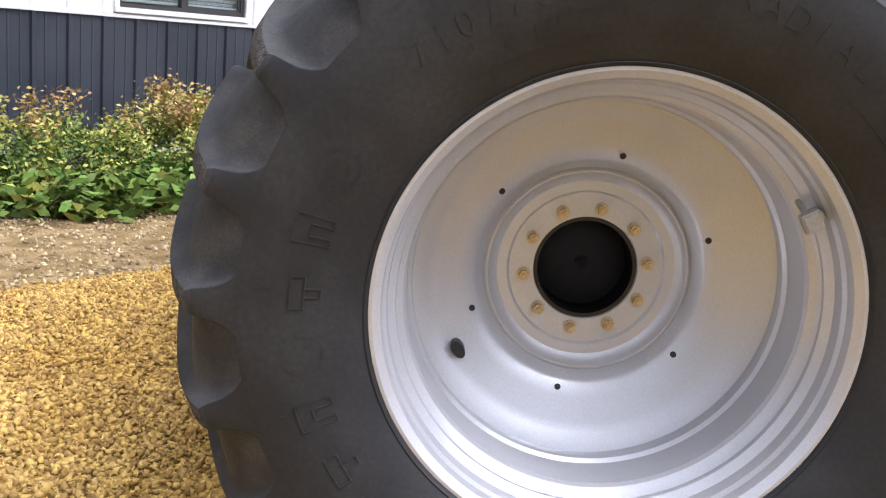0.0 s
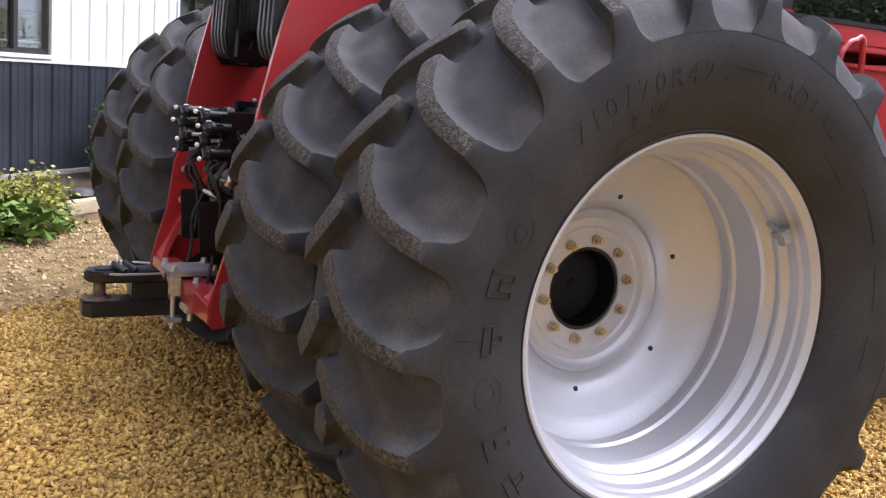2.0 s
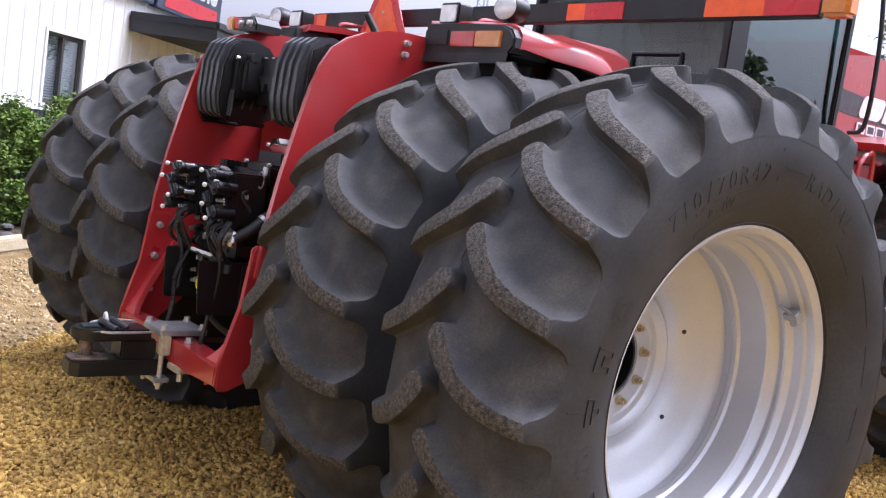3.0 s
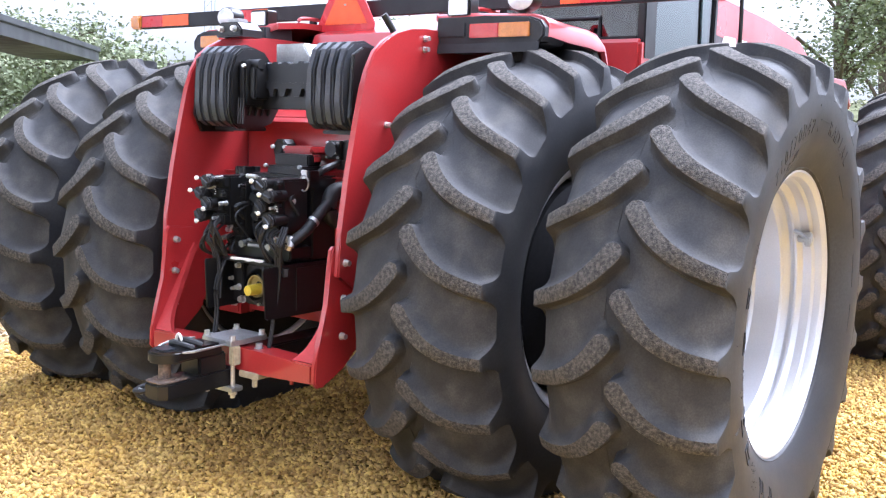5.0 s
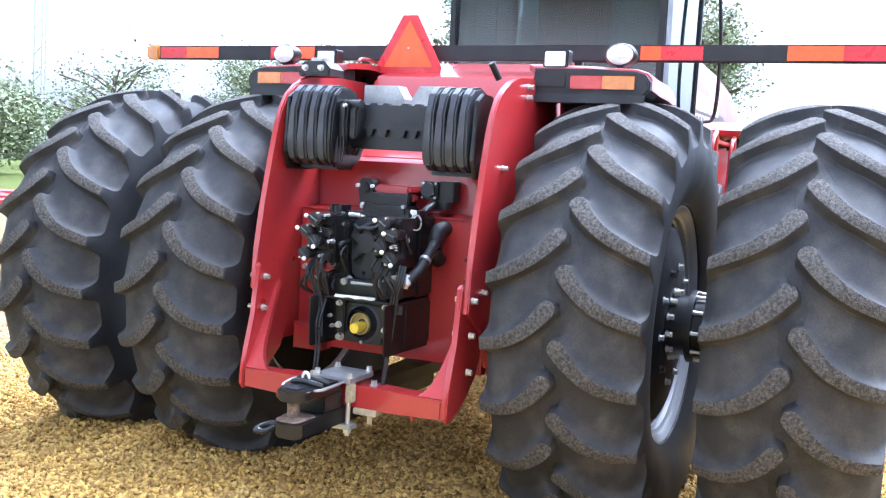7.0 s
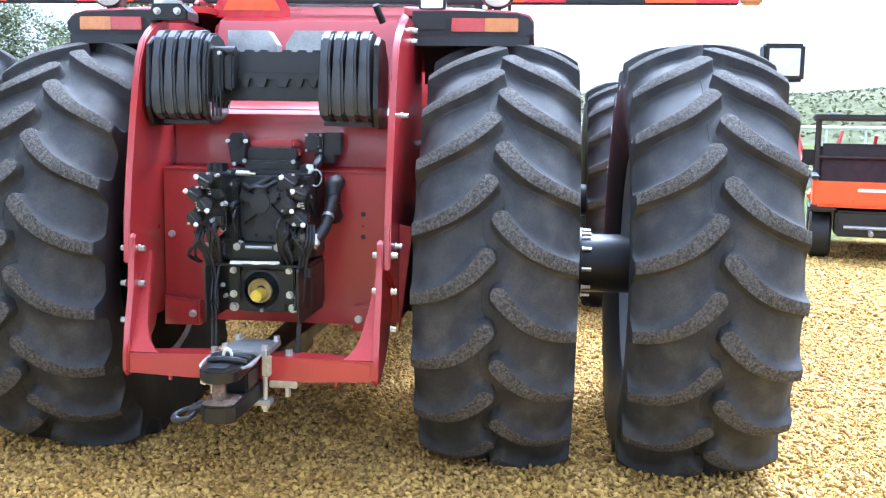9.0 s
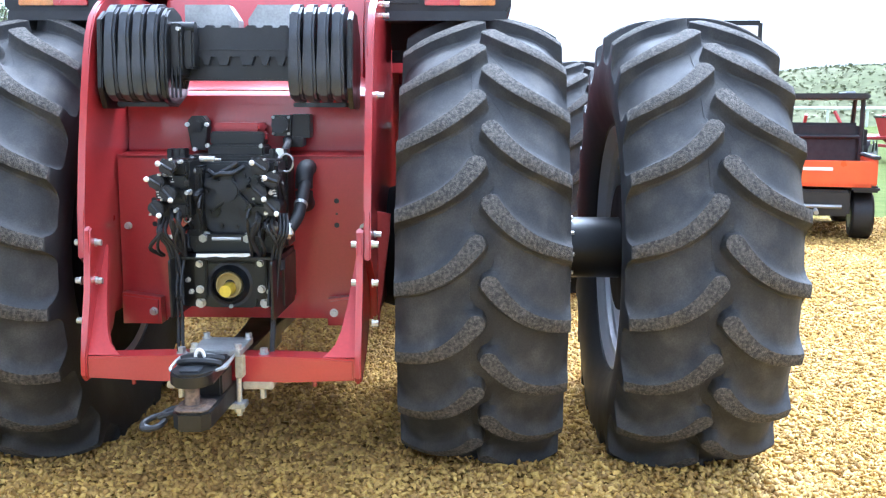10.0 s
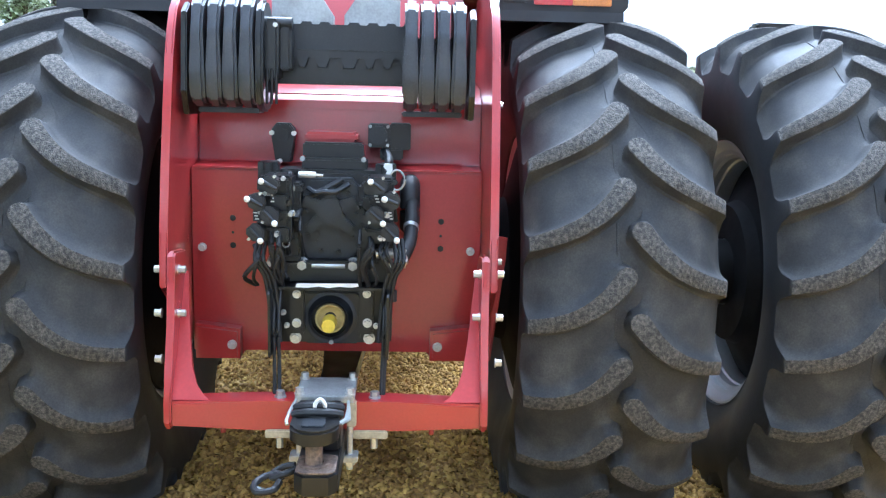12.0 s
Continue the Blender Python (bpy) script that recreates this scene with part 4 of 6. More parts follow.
# power take-off housing
bm = box(B(), -0.735, -0.47, -0.205, 0.200, 0.812, 1.010, 0.006)
pto = part("pto_housing", bm, BLACK, tractor)
part("face_plate", slab(B(), rounded(-0.098, 0.098, 0.812, 0.990, 0.02), "x", -0.748, -0.732, 0.004), BLACK, pto)
bm = lathe(B(), [(0.0, 0.062), (0.012, 0.064), (0.030, 0.078), (0.034, 0.090)], 28)
part("bearing_cap", bm, CAST, pto).matrix_basis = pose(-0.784, 0.004, 0.905, 0, 0, -90)
part("pto_shaft", lathe(B(), [(0.0, 0.0), (0.0, 0.023), (0.05, 0.025), (0.10, 0.026)], 20), YELLOW, pto, "yellow capped take-off shaft").matrix_basis = pose(-0.822, 0.006, 0.890, 0, 0, -90)
part("shaft_guard", lathe(B(), [(0.058, 0.044), (0.055, 0.048), (0.060, 0.051), (0.082, 0.051), (0.082, 0.047), (0.080, 0.020)], 24), DULL_YELLOW, pto, "dull yellow guard ring").matrix_basis = pose(-0.835, 0.004, 0.905, 0, 0, -90)
part("shield_plate", slab(B(), [(-0.892, 0.806), (-0.902, 1.012), (-0.895, 1.022), (-0.48, 1.022), (-0.48, 0.79), (-0.882, 0.796)], "y", 0.190, 0.198, 0.002), BLACK, pto)
part("shield_plate", slab(B(), [(-0.908, 0.806), (-0.925, 1.012), (-0.917, 1.022), (-0.48, 1.022), (-0.48, 0.79), (-0.895, 0.796)], "y", -0.198, -0.190, 0.002), BLACK, pto)
for y0, y1 in ((0.092, 0.140), (-0.142, -0.096)):
    part("side_block", box(B(), -0.768, -0.72, y0, y1, 0.850, 1.004, 0.005), BLACK, pto)
part("shelf", box(B(), -0.820, -0.50, -0.200, 0.205, 1.012, 1.022, 0.003), BLACK, pto)
edge = slab(B(), [(0.116, 1.022), (0.112, 1.034), (-0.092, 1.037), (-0.094, 1.028), (-0.070, 1.023), (-0.030, 1.026), (0.004, 1.021), (0.040, 1.026), (0.075, 1.021)], "x", -0.822, -0.815)
part("shelf_edge", edge, WHITE_CAP, pto, "worn white edge of a folded shelf")
for yy, z, r in ((0.124, 0.829, 0.014), (-0.129, 0.830, 0.014), (0.117, 0.888, 0.011), (-0.123, 0.891, 0.011), (0.117, 0.988, 0.010), (-0.120, 0.992, 0.010), (0.150, 0.880, 0.007), (-0.152, 0.882, 0.007), (0.162, 0.925, 0.007)):
    part("housing_bolt", bolt(B(), (-0.737 if z < 0.85 else -0.768, yy, z), (-0.762 if z < 0.85 else -0.788, yy, z), r), ZINC, pto)
part("grease_fitting", rod(B(), (-0.74, 0.0, 0.822), (-0.765, 0.0, 0.820), 0.008, 8), STEEL, pto)
for yy in (0.182, 0.166, -0.178, -0.186):
    bm = tube(B(), arc([(-0.80, yy, 1.02), (-0.85, yy * 1.02, 0.90), (-0.85, yy, 0.78), (-0.87, yy * 0.98, 0.66)], 6), 0.0065, 8)
    part("hose", bm, HOSE, pto)
part("hose_knob", rod(B(), (-0.80, -0.205, 1.012), (-0.80, -0.205, 0.975), 0.017, 12), PLASTIC, pto)

# remote valves and rear gearbox cover
bm = box(B(), -0.64, -0.46, -0.205, 0.200, 1.03, 1.40, 0.012)
valves = part("valve_block", bm, BLACK, tractor)
bm = slab(B(), [(0.205, 1.045), (0.190, 1.030), (-0.180, 1.030), (-0.195, 1.045), (-0.195, 1.09), (-0.17, 1.10), (0.18, 1.10), (0.205, 1.09)], "x", -0.76, -0.62, 0.006)
part("valve_foot", bm, BLACK, valves)
part("top_block", box(box(B(), -0.60, -0.46, -0.108, 0.118, 1.395, 1.438, 0.008), -0.55, -0.46, -0.095, 0.120, 1.438, 1.490, 0.006), BLACK, valves)
for yy in (0.115, -0.098):
    part("block_screw", rod(B(), (-0.60, yy, 1.436), (-0.615, yy, 1.436), 0.009, 8), STEEL, valves)
for y0, y1 in ((0.192, 0.262), (-0.212, -0.140)):
    bm = box(B(), -0.66, -0.55, y0, y1, 1.352, 1.400, 0.006)
    for q in range(3):
        rod(bm, (-0.645 + 0.04 * q, (y0 + y1) / 2, 1.395), (-0.645 + 0.04 * q, (y0 + y1) / 2, 1.424), 0.022, 14)
    box(bm, -0.662, -0.60, y0, y0 + 0.020, 1.36, 1.426, 0.003)
    box(bm, -0.662, -0.60, y1 - 0.020, y1, 1.36, 1.426, 0.003)
    part("end_block", bm, BLACK, valves)

# the cast cover: a five-armed raised star on a many-sided plate
bm = slab(B(), [(0.108, 1.345), (0.085, 1.375), (-0.060, 1.378), (-0.090, 1.345), (-0.098, 1.22), (-0.090, 1.125), (-0.060, 1.100), (0.085, 1.098), (0.108, 1.125), (0.112, 1.22)], "x", -0.700, -0.63, 0.008)
cover = part("gearbox_cover", bm, CAST, valves)
part("cover_hub", slab(B(), [(0.010 + 0.046 * math.cos(radians(a)), 1.268 + 0.050 * math.sin(radians(a))) for a in range(0, 360, 20)], "x", -0.735, -0.698, 0.006), CAST, cover)
for a, n in ((90, 0.085), (22, 0.095), (158, 0.095), (-42, 0.10), (222, 0.10)):
    c, d = math.cos(radians(a)), math.sin(radians(a))
    pts = [(0.010 + c * u - d * v, 1.268 + d * u + c * v) for u, v in ((0.02, -0.024), (n, -0.018), (n, 0.018), (0.02, 0.024))]
    part("cover_rib", slab(B(), pts, "x", -0.728, -0.698, 0.006), CAST, cover)
for yy, z in ((0.062, 1.236), (-0.040, 1.236), (0.070, 1.205), (-0.048, 1.205)):
    part("cover_pocket", slab(B(), [(yy + 0.026 * math.cos(radians(a)), z - 0.020 + 0.030 * math.sin(radians(a))) for a in range(0, 360, 60)], "x", -0.7045, -0.698, 0.002), BLACK, cover)
bm = tube(B(), arc([(-0.72, 0.085, 1.345), (-0.735, 0.055, 1.330), (-0.738, 0.030, 1.335), (-0.735, -0.010, 1.335), (-0.72, -0.055, 1.360)], 5), 0.009, 8)
tube(bm, arc([(-0.70, 0.10, 1.300), (-0.715, 0.060, 1.325), (-0.72, 0.02, 1.345), (-0.715, -0.03, 1.375)], 5), 0.011, 8)
part("cover_pipe", bm, CAST, cover)
for i in range(9):
    a = radians(40 * i + 12)
    part("cover_bolt", bolt(B(), (-0.70, 0.009 + 0.088 * math.cos(a), 1.238 + 0.120 * math.sin(a)), (-0.714, 0.009 + 0.088 * math.cos(a), 1.238 + 0.120 * math.sin(a)), 0.007), BLACK, cover)

# upright columns beside the cover with their small plates
for y0, y1 in ((0.106, 0.168), (-0.140, -0.088)):
    bm = box(B(), -0.745, -0.62, y0, y1, 1.040, 1.362, 0.008)
    for z in (1.10, 1.16, 1.22, 1.28):
        box(bm, -0.754, -0.74, y0 + 0.005, y1 - 0.005, z - 0.018, z + 0.018, 0.004)
    col = part("valve_column", bm, BLACK, valves)
    part("rating_plate", box(B(), -0.7475, -0.7445, y0 + 0.010, y1 - 0.008, 1.313, 1.328, 0.001), CAST, col, "small dull metal rating plate")
    for z in (1.058, 1.078, 1.345):
        part("column_bolt", bolt(B(), (-0.745, (y0 + y1) / 2, z), (-0.762, (y0 + y1) / 2, z), 0.009), random.choice((STEEL, BLACK)), col)
for z in (1.197, 1.165):
    part("port_ring", lathe(B(), [(0.0, 0.010), (0.0, 0.014), (0.014, 0.014), (0.014, 0.010)], 16, True), STEEL, valves).matrix_basis = pose(-0.800, 0.150, z, 0, 0, -90)

# coupler banks, four couplers each, staggered in two columns
random.seed(5)
for y0, y1 in ((0.120, 0.250), (-0.215, -0.095)):
    bm = box(B(), -0.815, -0.66, y0 + 0.010, y1 - 0.022, 1.170, 1.392, 0.008)
    for z in (1.20, 1.255, 1.31, 1.362):
        box(bm, -0.842, -0.80, y0 + 0.016, y1 - 0.012, z - 0.022, z + 0.022, 0.006)
    bank = part("coupler_bank", bm, BLACK, valves)
    for q in range(12):
        yy, z = random.uniform(y0, y1), random.uniform(1.16, 1.40)
        part("bank_fitting", bolt(B(), (-0.835, yy, z), (-0.858 - random.uniform(0, 0.02), yy + random.uniform(-0.008, 0.008), z), random.uniform(0.004, 0.008)), random.choice((STEEL, BLACK, BLACK, BLACK, ZINC)), bank)
    for q in range(7):
        yy, z = random.uniform(y0, y1), random.uniform(1.15, 1.22)
        part("bank_hose", tube(B(), arc([(-0.82, yy, z), (-0.87, yy + random.uniform(-0.02, 0.02), z - 0.04), (-0.85, yy + random.uniform(-0.03, 0.03), z - 0.10), (-0.80, yy, 1.025)], 5), random.choice((0.006, 0.008)), 8), HOSE, bank)
for spots in ((((0.212, 1.382), (0.189, 1.369)), ((0.256, 1.325), (0.233, 1.313)), ((0.170, 1.248), (0.190, 1.269)), ((0.215, 1.192), (0.234, 1.213))), (((-0.133, 1.387), (-0.156, 1.372)), ((-0.178, 1.332), (-0.197, 1.325)), ((-0.174, 1.254), (-0.150, 1.276)), ((-0.219, 1.201), (-0.199, 1.221)))):
    for (yb, zb), (yc, zc) in spots:
        bm = rod(B(), (-0.80, yc, zc), (-0.875, yc, zc), 0.024, 16)
        rod(bm, (-0.870, yc, zc), (-0.885, yc, zc), 0.028, 16)
        cp = part("hydraulic_coupler", bm, BLACK, valves)
        # hinged dust cap, tilted, with its lever ending in a white ball
        dy, dz = yc - yb, zc - zb
        d = math.hypot(dy, dz)
        dy, dz = dy / d, dz / d
        cap = slab(B(), [(yc + dy * u - dz * v, zc + dz * u + dy * v) for u, v in ((-0.030, -0.010), (-0.012, -0.026), (0.018, -0.026), (0.030, -0.014), (0.030, 0.014), (0.018, 0.026), (-0.012, 0.026), (-0.030, 0.010))], "x", -0.905, -0.886, 0.005)
        part("dust_cap", cap, PLASTIC, cp, "black hinged coupler dust cap")
        part("cap_rib", rod(B(), (-0.909, yc - dy * 0.02, zc - dz * 0.02), (-0.909, yc + dy * 0.024, zc + dz * 0.024), 0.006, 8), CAST, cp)
        part("cap_lever", rod(B(), (-0.895, yc - dy * 0.02, zc - dz * 0.02), (-0.925, yb, zb), 0.006, 8), BLACK, cp)
        ball = B()
        bmesh.ops.create_uvsphere(ball, u_segments=14, v_segments=8, radius=0.0102, matrix=Matrix.Translation((-0.930, yb, zb)))
        part("coupler_ball", ball, WHITE_CAP, cp, "white ball on a coupler lever")
        part("coupler_pin", rod(B(), (-0.885, yc + dz * 0.030, zc - dy * 0.030), (-0.905, yc + dz * 0.030, zc - dy * 0.030), 0.005, 8), ZINC, cp)
for yy, z in ((0.190, 1.320), (0.240, 1.262), (-0.152, 1.325), (-0.197, 1.270)):
    tag = part("flow_mark", box(B(), -0.8455, -0.8425, yy - 0.011, yy + 0.011, z - 0.018, z + 0.018, 0.001), PLASTIC, valves)
    for dz in (-0.010, 0.0, 0.010):
        part("mark_bar", box(B(), -0.847, -0.8457, yy - 0.006 + 0.3 * dz, yy + 0.006 + 0.3 * dz, z + dz - 0.0022, z + dz + 0.0022), WHITE_CAP, tag)

# sockets above the valves
sock = part("socket_bracket", slab(B(), [(0.176, 1.410), (0.232, 1.410), (0.246, 1.500), (0.246, 1.530), (0.228, 1.552), (0.182, 1.552), (0.164, 1.530), (0.164, 1.500)], "x", -0.43, -0.36, 0.006), BLACK, valves)
part("socket", slab(B(), [(0.205 + 0.026 * math.cos(radians(a)), 1.508 + 0.026 * math.sin(radians(a))) for a in range(0, 360, 45)], "x", -0.440, -0.428, 0.003), PLASTIC, sock)
for yy, z in ((0.244, 1.516), (0.163, 1.516), (0.215, 1.414)):
    part("socket_screw", rod(B(), (-0.43, yy, z), (-0.446, yy, z), 0.009, 10), WHITE_CAP, sock)
sock = part("socket_box", box(B(), -0.44, -0.34, -0.186, -0.106, 1.470, 1.556, 0.005), BLACK, valves)
part("socket_lid", rod(B(), (-0.44, -0.142, 1.516), (-0.456, -0.142, 1.516), 0.034, 22), CAST, sock, "round grey socket lid")
part("lid_spring", rod(B(), (-0.452, -0.172, 1.495), (-0.452, -0.164, 1.540), 0.004, 8), STEEL, sock)
for yy in (-0.178, -0.114):
    for z in (1.480, 1.547):
        part("socket_screw", rod(B(), (-0.44, yy, z), (-0.450, yy, z), 0.006, 10), STEEL, sock)
part("socket_arm", box(box(B(), -0.42, -0.34, -0.262, -0.186, 1.462, 1.560, 0.004), -0.43, -0.36, -0.235, -0.15, 1.425, 1.468, 0.006), BLACK, sock)
bm = tube(B(), arc([(-0.43, -0.17, 1.455), (-0.50, -0.182, 1.44), (-0.56, -0.185, 1.42), (-0.58, -0.18, 1.39)], 5), 0.016, 10)
part("socket_lead", bm, HOSE, sock)
part("label_tag", slab(B(), [(-0.168, 1.418), (-0.172, 1.430), (-0.198, 1.428), (-0.200, 1.408), (-0.188, 1.385), (-0.176, 1.392), (-0.180, 1.404)], "x", -0.672, -0.664), WHITE_CAP, valves, "torn white paper tag")
part("fitting", rod(rod(B(), (-0.72, 0.116, 1.390), (-0.72, 0.058, 1.389), 0.011, 10), (-0.72, 0.060, 1.389), (-0.72, 0.034, 1.387), 0.005, 8), ZINC, valves, "bright plated hose fitting")
for yy in (0.100, -0.071):
    part("low_fitting", bolt(B(), (-0.72, yy, 1.089), (-0.775, yy, 1.087), 0.015), STEEL, valves)
part("low_pipe", rod(B(), (-0.755, 0.068, 1.084), (-0.755, -0.045, 1.084), 0.009, 10), STEEL, valves)
part("low_casting", box(B(), -0.752, -0.70, -0.03, 0.05, 1.045, 1.078, 0.006), RUSTY, valves)
bm = rod(B(), (-0.80, -0.150, 1.135), (-0.80, -0.236, 1.140), 0.017, 14)
rod(bm, (-0.80, -0.178, 1.137), (-0.80, -0.192, 1.138), 0.024, 6)
rod(bm, (-0.80, -0.236, 1.150), (-0.81, -0.244, 1.108), 0.016, 10)
part("steel_elbow", bm, ZINC, valves, "bright steel hose elbow")
part("brass_nut", bolt(B(), (-0.81, -0.238, 1.112), (-0.815, -0.234, 1.094), 0.014), GOLD, valves)
part("steel_pipe", rod(B(), (-0.74, 0.20, 1.115), (-0.80, 0.20, 1.105), 0.012, 10), STEEL, valves)
bm = tube(B(), arc([(-0.80, -0.238, 1.125), (-0.74, -0.262, 1.17), (-0.68, -0.268, 1.225), (-0.62, -0.270, 1.275), (-0.54, -0.268, 1.325)], 6), 0.024, 14)
tube(bm, arc([(-0.47, -0.262, 1.345), (-0.55, -0.262, 1.338), (-0.585, -0.262, 1.30), (-0.585, -0.262, 1.235), (-0.54, -0.262, 1.20)], 6), 0.036, 14)
part("large_hose", bm, HOSE, valves)
part("hose_clamp", rod(B(), (-0.70, -0.266, 1.207), (-0.688, -0.267, 1.217), 0.027, 14), STEEL, valves)
for k in range(18):
    y0, z0 = random.choice((-1, 1)) * random.uniform(0.10, 0.20), random.uniform(1.10, 1.40)
    y1, z1 = y0 + random.uniform(-0.04, 0.04), z0 - random.uniform(0.05, 0.22)
    bm = tube(B(), arc([(-0.72, y0, z0), (-0.765 - random.uniform(0, 0.04), (y0 + y1) / 2, (z0 + z1) / 2 + 0.02), (-0.73, y1, max(z1, 1.03))], 6), random.choice((0.006, 0.008, 0.011)), 8)
    part("hose", bm, HOSE, valves)
for k in range(16):
    y0, z0 = random.choice((-1, 1)) * random.uniform(0.10, 0.20), random.uniform(1.05, 1.40)
    part("fitting", bolt(B(), (-0.745, y0, z0), (-0.768, y0, z0), random.uniform(0.007, 0.012)), random.choice((BLACK, STEEL, BLACK, CAST)), valves)
for s in (1, -1):
    for yy, r in ((0.235, 0.007), (0.222, 0.006), (0.208, 0.007)):
        bm = tube(B(), arc([(-0.82, s * yy, 1.19), (-0.86, s * (yy + 0.008), 1.12), (-0.84, s * (yy - 0.02), 1.06), (-0.83, s * (yy - 0.035), 0.96), (-0.84, s * (yy - 0.045), 0.84)], 6), r, 8)
        part("hose", bm, HOSE, valves)
    part("hose_clip", box(B(), -0.85, -0.835, s * 0.205 - 0.02, s * 0.205 + 0.02, 1.095, 1.110, 0.003), ZINC, valves)
bm = tube(B(), [(-0.70, -0.215 + 0.026 * math.cos(a / 10 * math.pi), 1.375 + 0.034 * math.sin(a / 10 * math.pi)) for a in range(0, 20)], 0.004, 6)
part("wire_ring", bm, STEEL, valves)

# rear fenders with their lamps
for s in (-1, 1):
    def sy(v):
        return s * v
    bm = slab(B(), [(sy(0.535), 1.965), (sy(0.545), 2.112), (sy(0.80), 2.112), (sy(1.02), 2.102), (sy(1.070), 2.086), (sy(1.094), 2.055), (sy(1.094), 2.018), (sy(1.068), 1.990), (sy(0.90), 1.965)], "x", -0.205, 0.0, 0.008)
    house = part("lamp_housing", bm, PLASTIC, tractor)
    part("tail_lens", box(B(), -0.216, -0.20, sy(0.725), sy(0.875), 2.018, 2.078, 0.003), RED_LENS, house, "red tail lamp lens")
    part("turn_lens", box(B(), -0.216, -0.20, sy(0.875), sy(1.025), 2.018, 2.078, 0.003), AMBER, house, "amber turn lamp lens")
    part("blank_cover", box(B(), -0.211, -0.20, sy(0.55), sy(0.70), 2.025, 2.085, 0.003), PLASTIC, house)
    # liner under the fender, and its painted skin
    line = [(-0.195, 1.99), (-0.19, 2.03), (0.10, 2.05), (0.30, 2.02), (0.395, 1.90), (0.40, 1.84)]
    under = [(x - 0.02, z - 0.035) for x, z in line]
    bm = slab(B(), line + under[::-1], "y", sy(0.535), sy(1.075))
    part("fender_liner", bm, PLASTIC, house)
    bm = B()
    rows = []
    for x, z, z2, y2 in ((-0.165, 2.100, 2.122, 0.53), (-0.15, 2.104, 2.135, 0.50), (0.02, 2.090, 2.150, 0.48), (0.20, 2.085, 2.150, 0.48), (0.30, 2.075, 2.140, 0.48), (0.36, 2.045, 2.10, 0.48), (0.395, 1.98, 2.02, 0.48), (0.415, 1.87, 1.90, 0.48)):
        ring_pts = [(x, y2, z2 - 0.03), (x, y2, z2), (x, 0.78, z2 - 0.006), (x, 1.02, z + 0.012), (x, 1.075, z - 0.004), (x, 1.095, z - 0.03), (x - 0.004, 1.095, z - 0.085 if -0.2 < x < 0.35 else z - 0.05), (x - 0.01, 1.075, z - 0.085 if -0.2 < x < 0.35 else z - 0.05), (x - 0.01, 1.07, z - 0.03)]
        rows.append([bm.verts.new((px, sy(py), pz)) for px, py, pz in ring_pts])
    for a, c in zip(rows, rows[1:]):
        for n in range(9):
            bm.faces.new((a[n], a[(n + 1) % 9], c[(n + 1) % 9], c[n]))
    bm.faces.new(rows[0])
    bm.faces.new(rows[-1][::-1])
    part("fender", bm, RED, tractor, smooth=45)
    part("fender_rail", tube(B(), arc([(0.06, sy(0.56), 2.13), (0.07, sy(0.56), 2.178), (0.20, sy(0.56), 2.186), (0.36, sy(0.56), 2.176), (0.375, sy(0.56), 2.09)], 6), 0.010, 8), RED, tractor, "thin red grab rail on the fender")
    # work lamps
    bm = slab(B(), rounded(sy(0.63) - 0.062, sy(0.63) + 0.062, 2.115, 2.205, 0.012), "x", -0.165, -0.09, 0.006)
    rod(bm, (-0.12, sy(0.63), 2.09), (-0.12, sy(0.63), 2.12), 0.02, 10)
    lamp = part("square_work_lamp", bm, BLACK, tractor)
    part("lamp_lens", slab(B(), rounded(sy(0.63) - 0.050, sy(0.63) + 0.050, 2.126, 2.194, 0.008), "x", -0.172, -0.163, 0.002), LAMP_LENS, lamp, "clear lamp lens")
    bm = B()
    lathe(bm, [(0.0, 0.0), (0.0, 0.058), (0.02, 0.066), (0.07, 0.060), (0.10, 0.03), (0.10, 0.0)], 24)
    oval = part("oval_work_lamp", bm, BLACK, tractor)
    oval.matrix_basis = pose(-0.125, sy(0.925), 2.185, 0, 0, -90) @ Matrix.Diagonal((1.15, 1, 0.85, 1))
    part("lamp_lens", lathe(B(), [(-0.012, 0.0), (-0.010, 0.03), (-0.002, 0.054), (0.004, 0.056)], 24), LAMP_LENS, oval, "clear lamp lens")
    part("lamp_stalk", rod(B(), (-0.10, sy(0.925), 2.09), (-0.10, sy(0.925), 2.14), 0.018, 10), BLACK, tractor)
# bracket on the left plate
bm = slab(B(), [(0.395, 2.035), (0.575, 2.035), (0.575, 2.07), (0.545, 2.105), (0.43, 2.105), (0.395, 2.07)], "x", -0.50, -0.36, 0.008)
brk = part("lamp_bracket", bm, BLACK, tractor)
for yy in (0.440, 0.530):
    part("bracket_bolt", bolt(B(), (-0.50, yy, 2.072), (-0.522, yy, 2.072), 0.011), ZINC, brk)
part("bracket_cap", box(B(), -0.47, -0.40, 0.45, 0.525, 2.104, 2.125, 0.006), STEEL, brk)
bm = rod(B(), (-0.38, -0.44, 2.04), (-0.42, -0.415, 2.11), 0.016, 10)
part("black_latch", bm, BLACK, tractor)

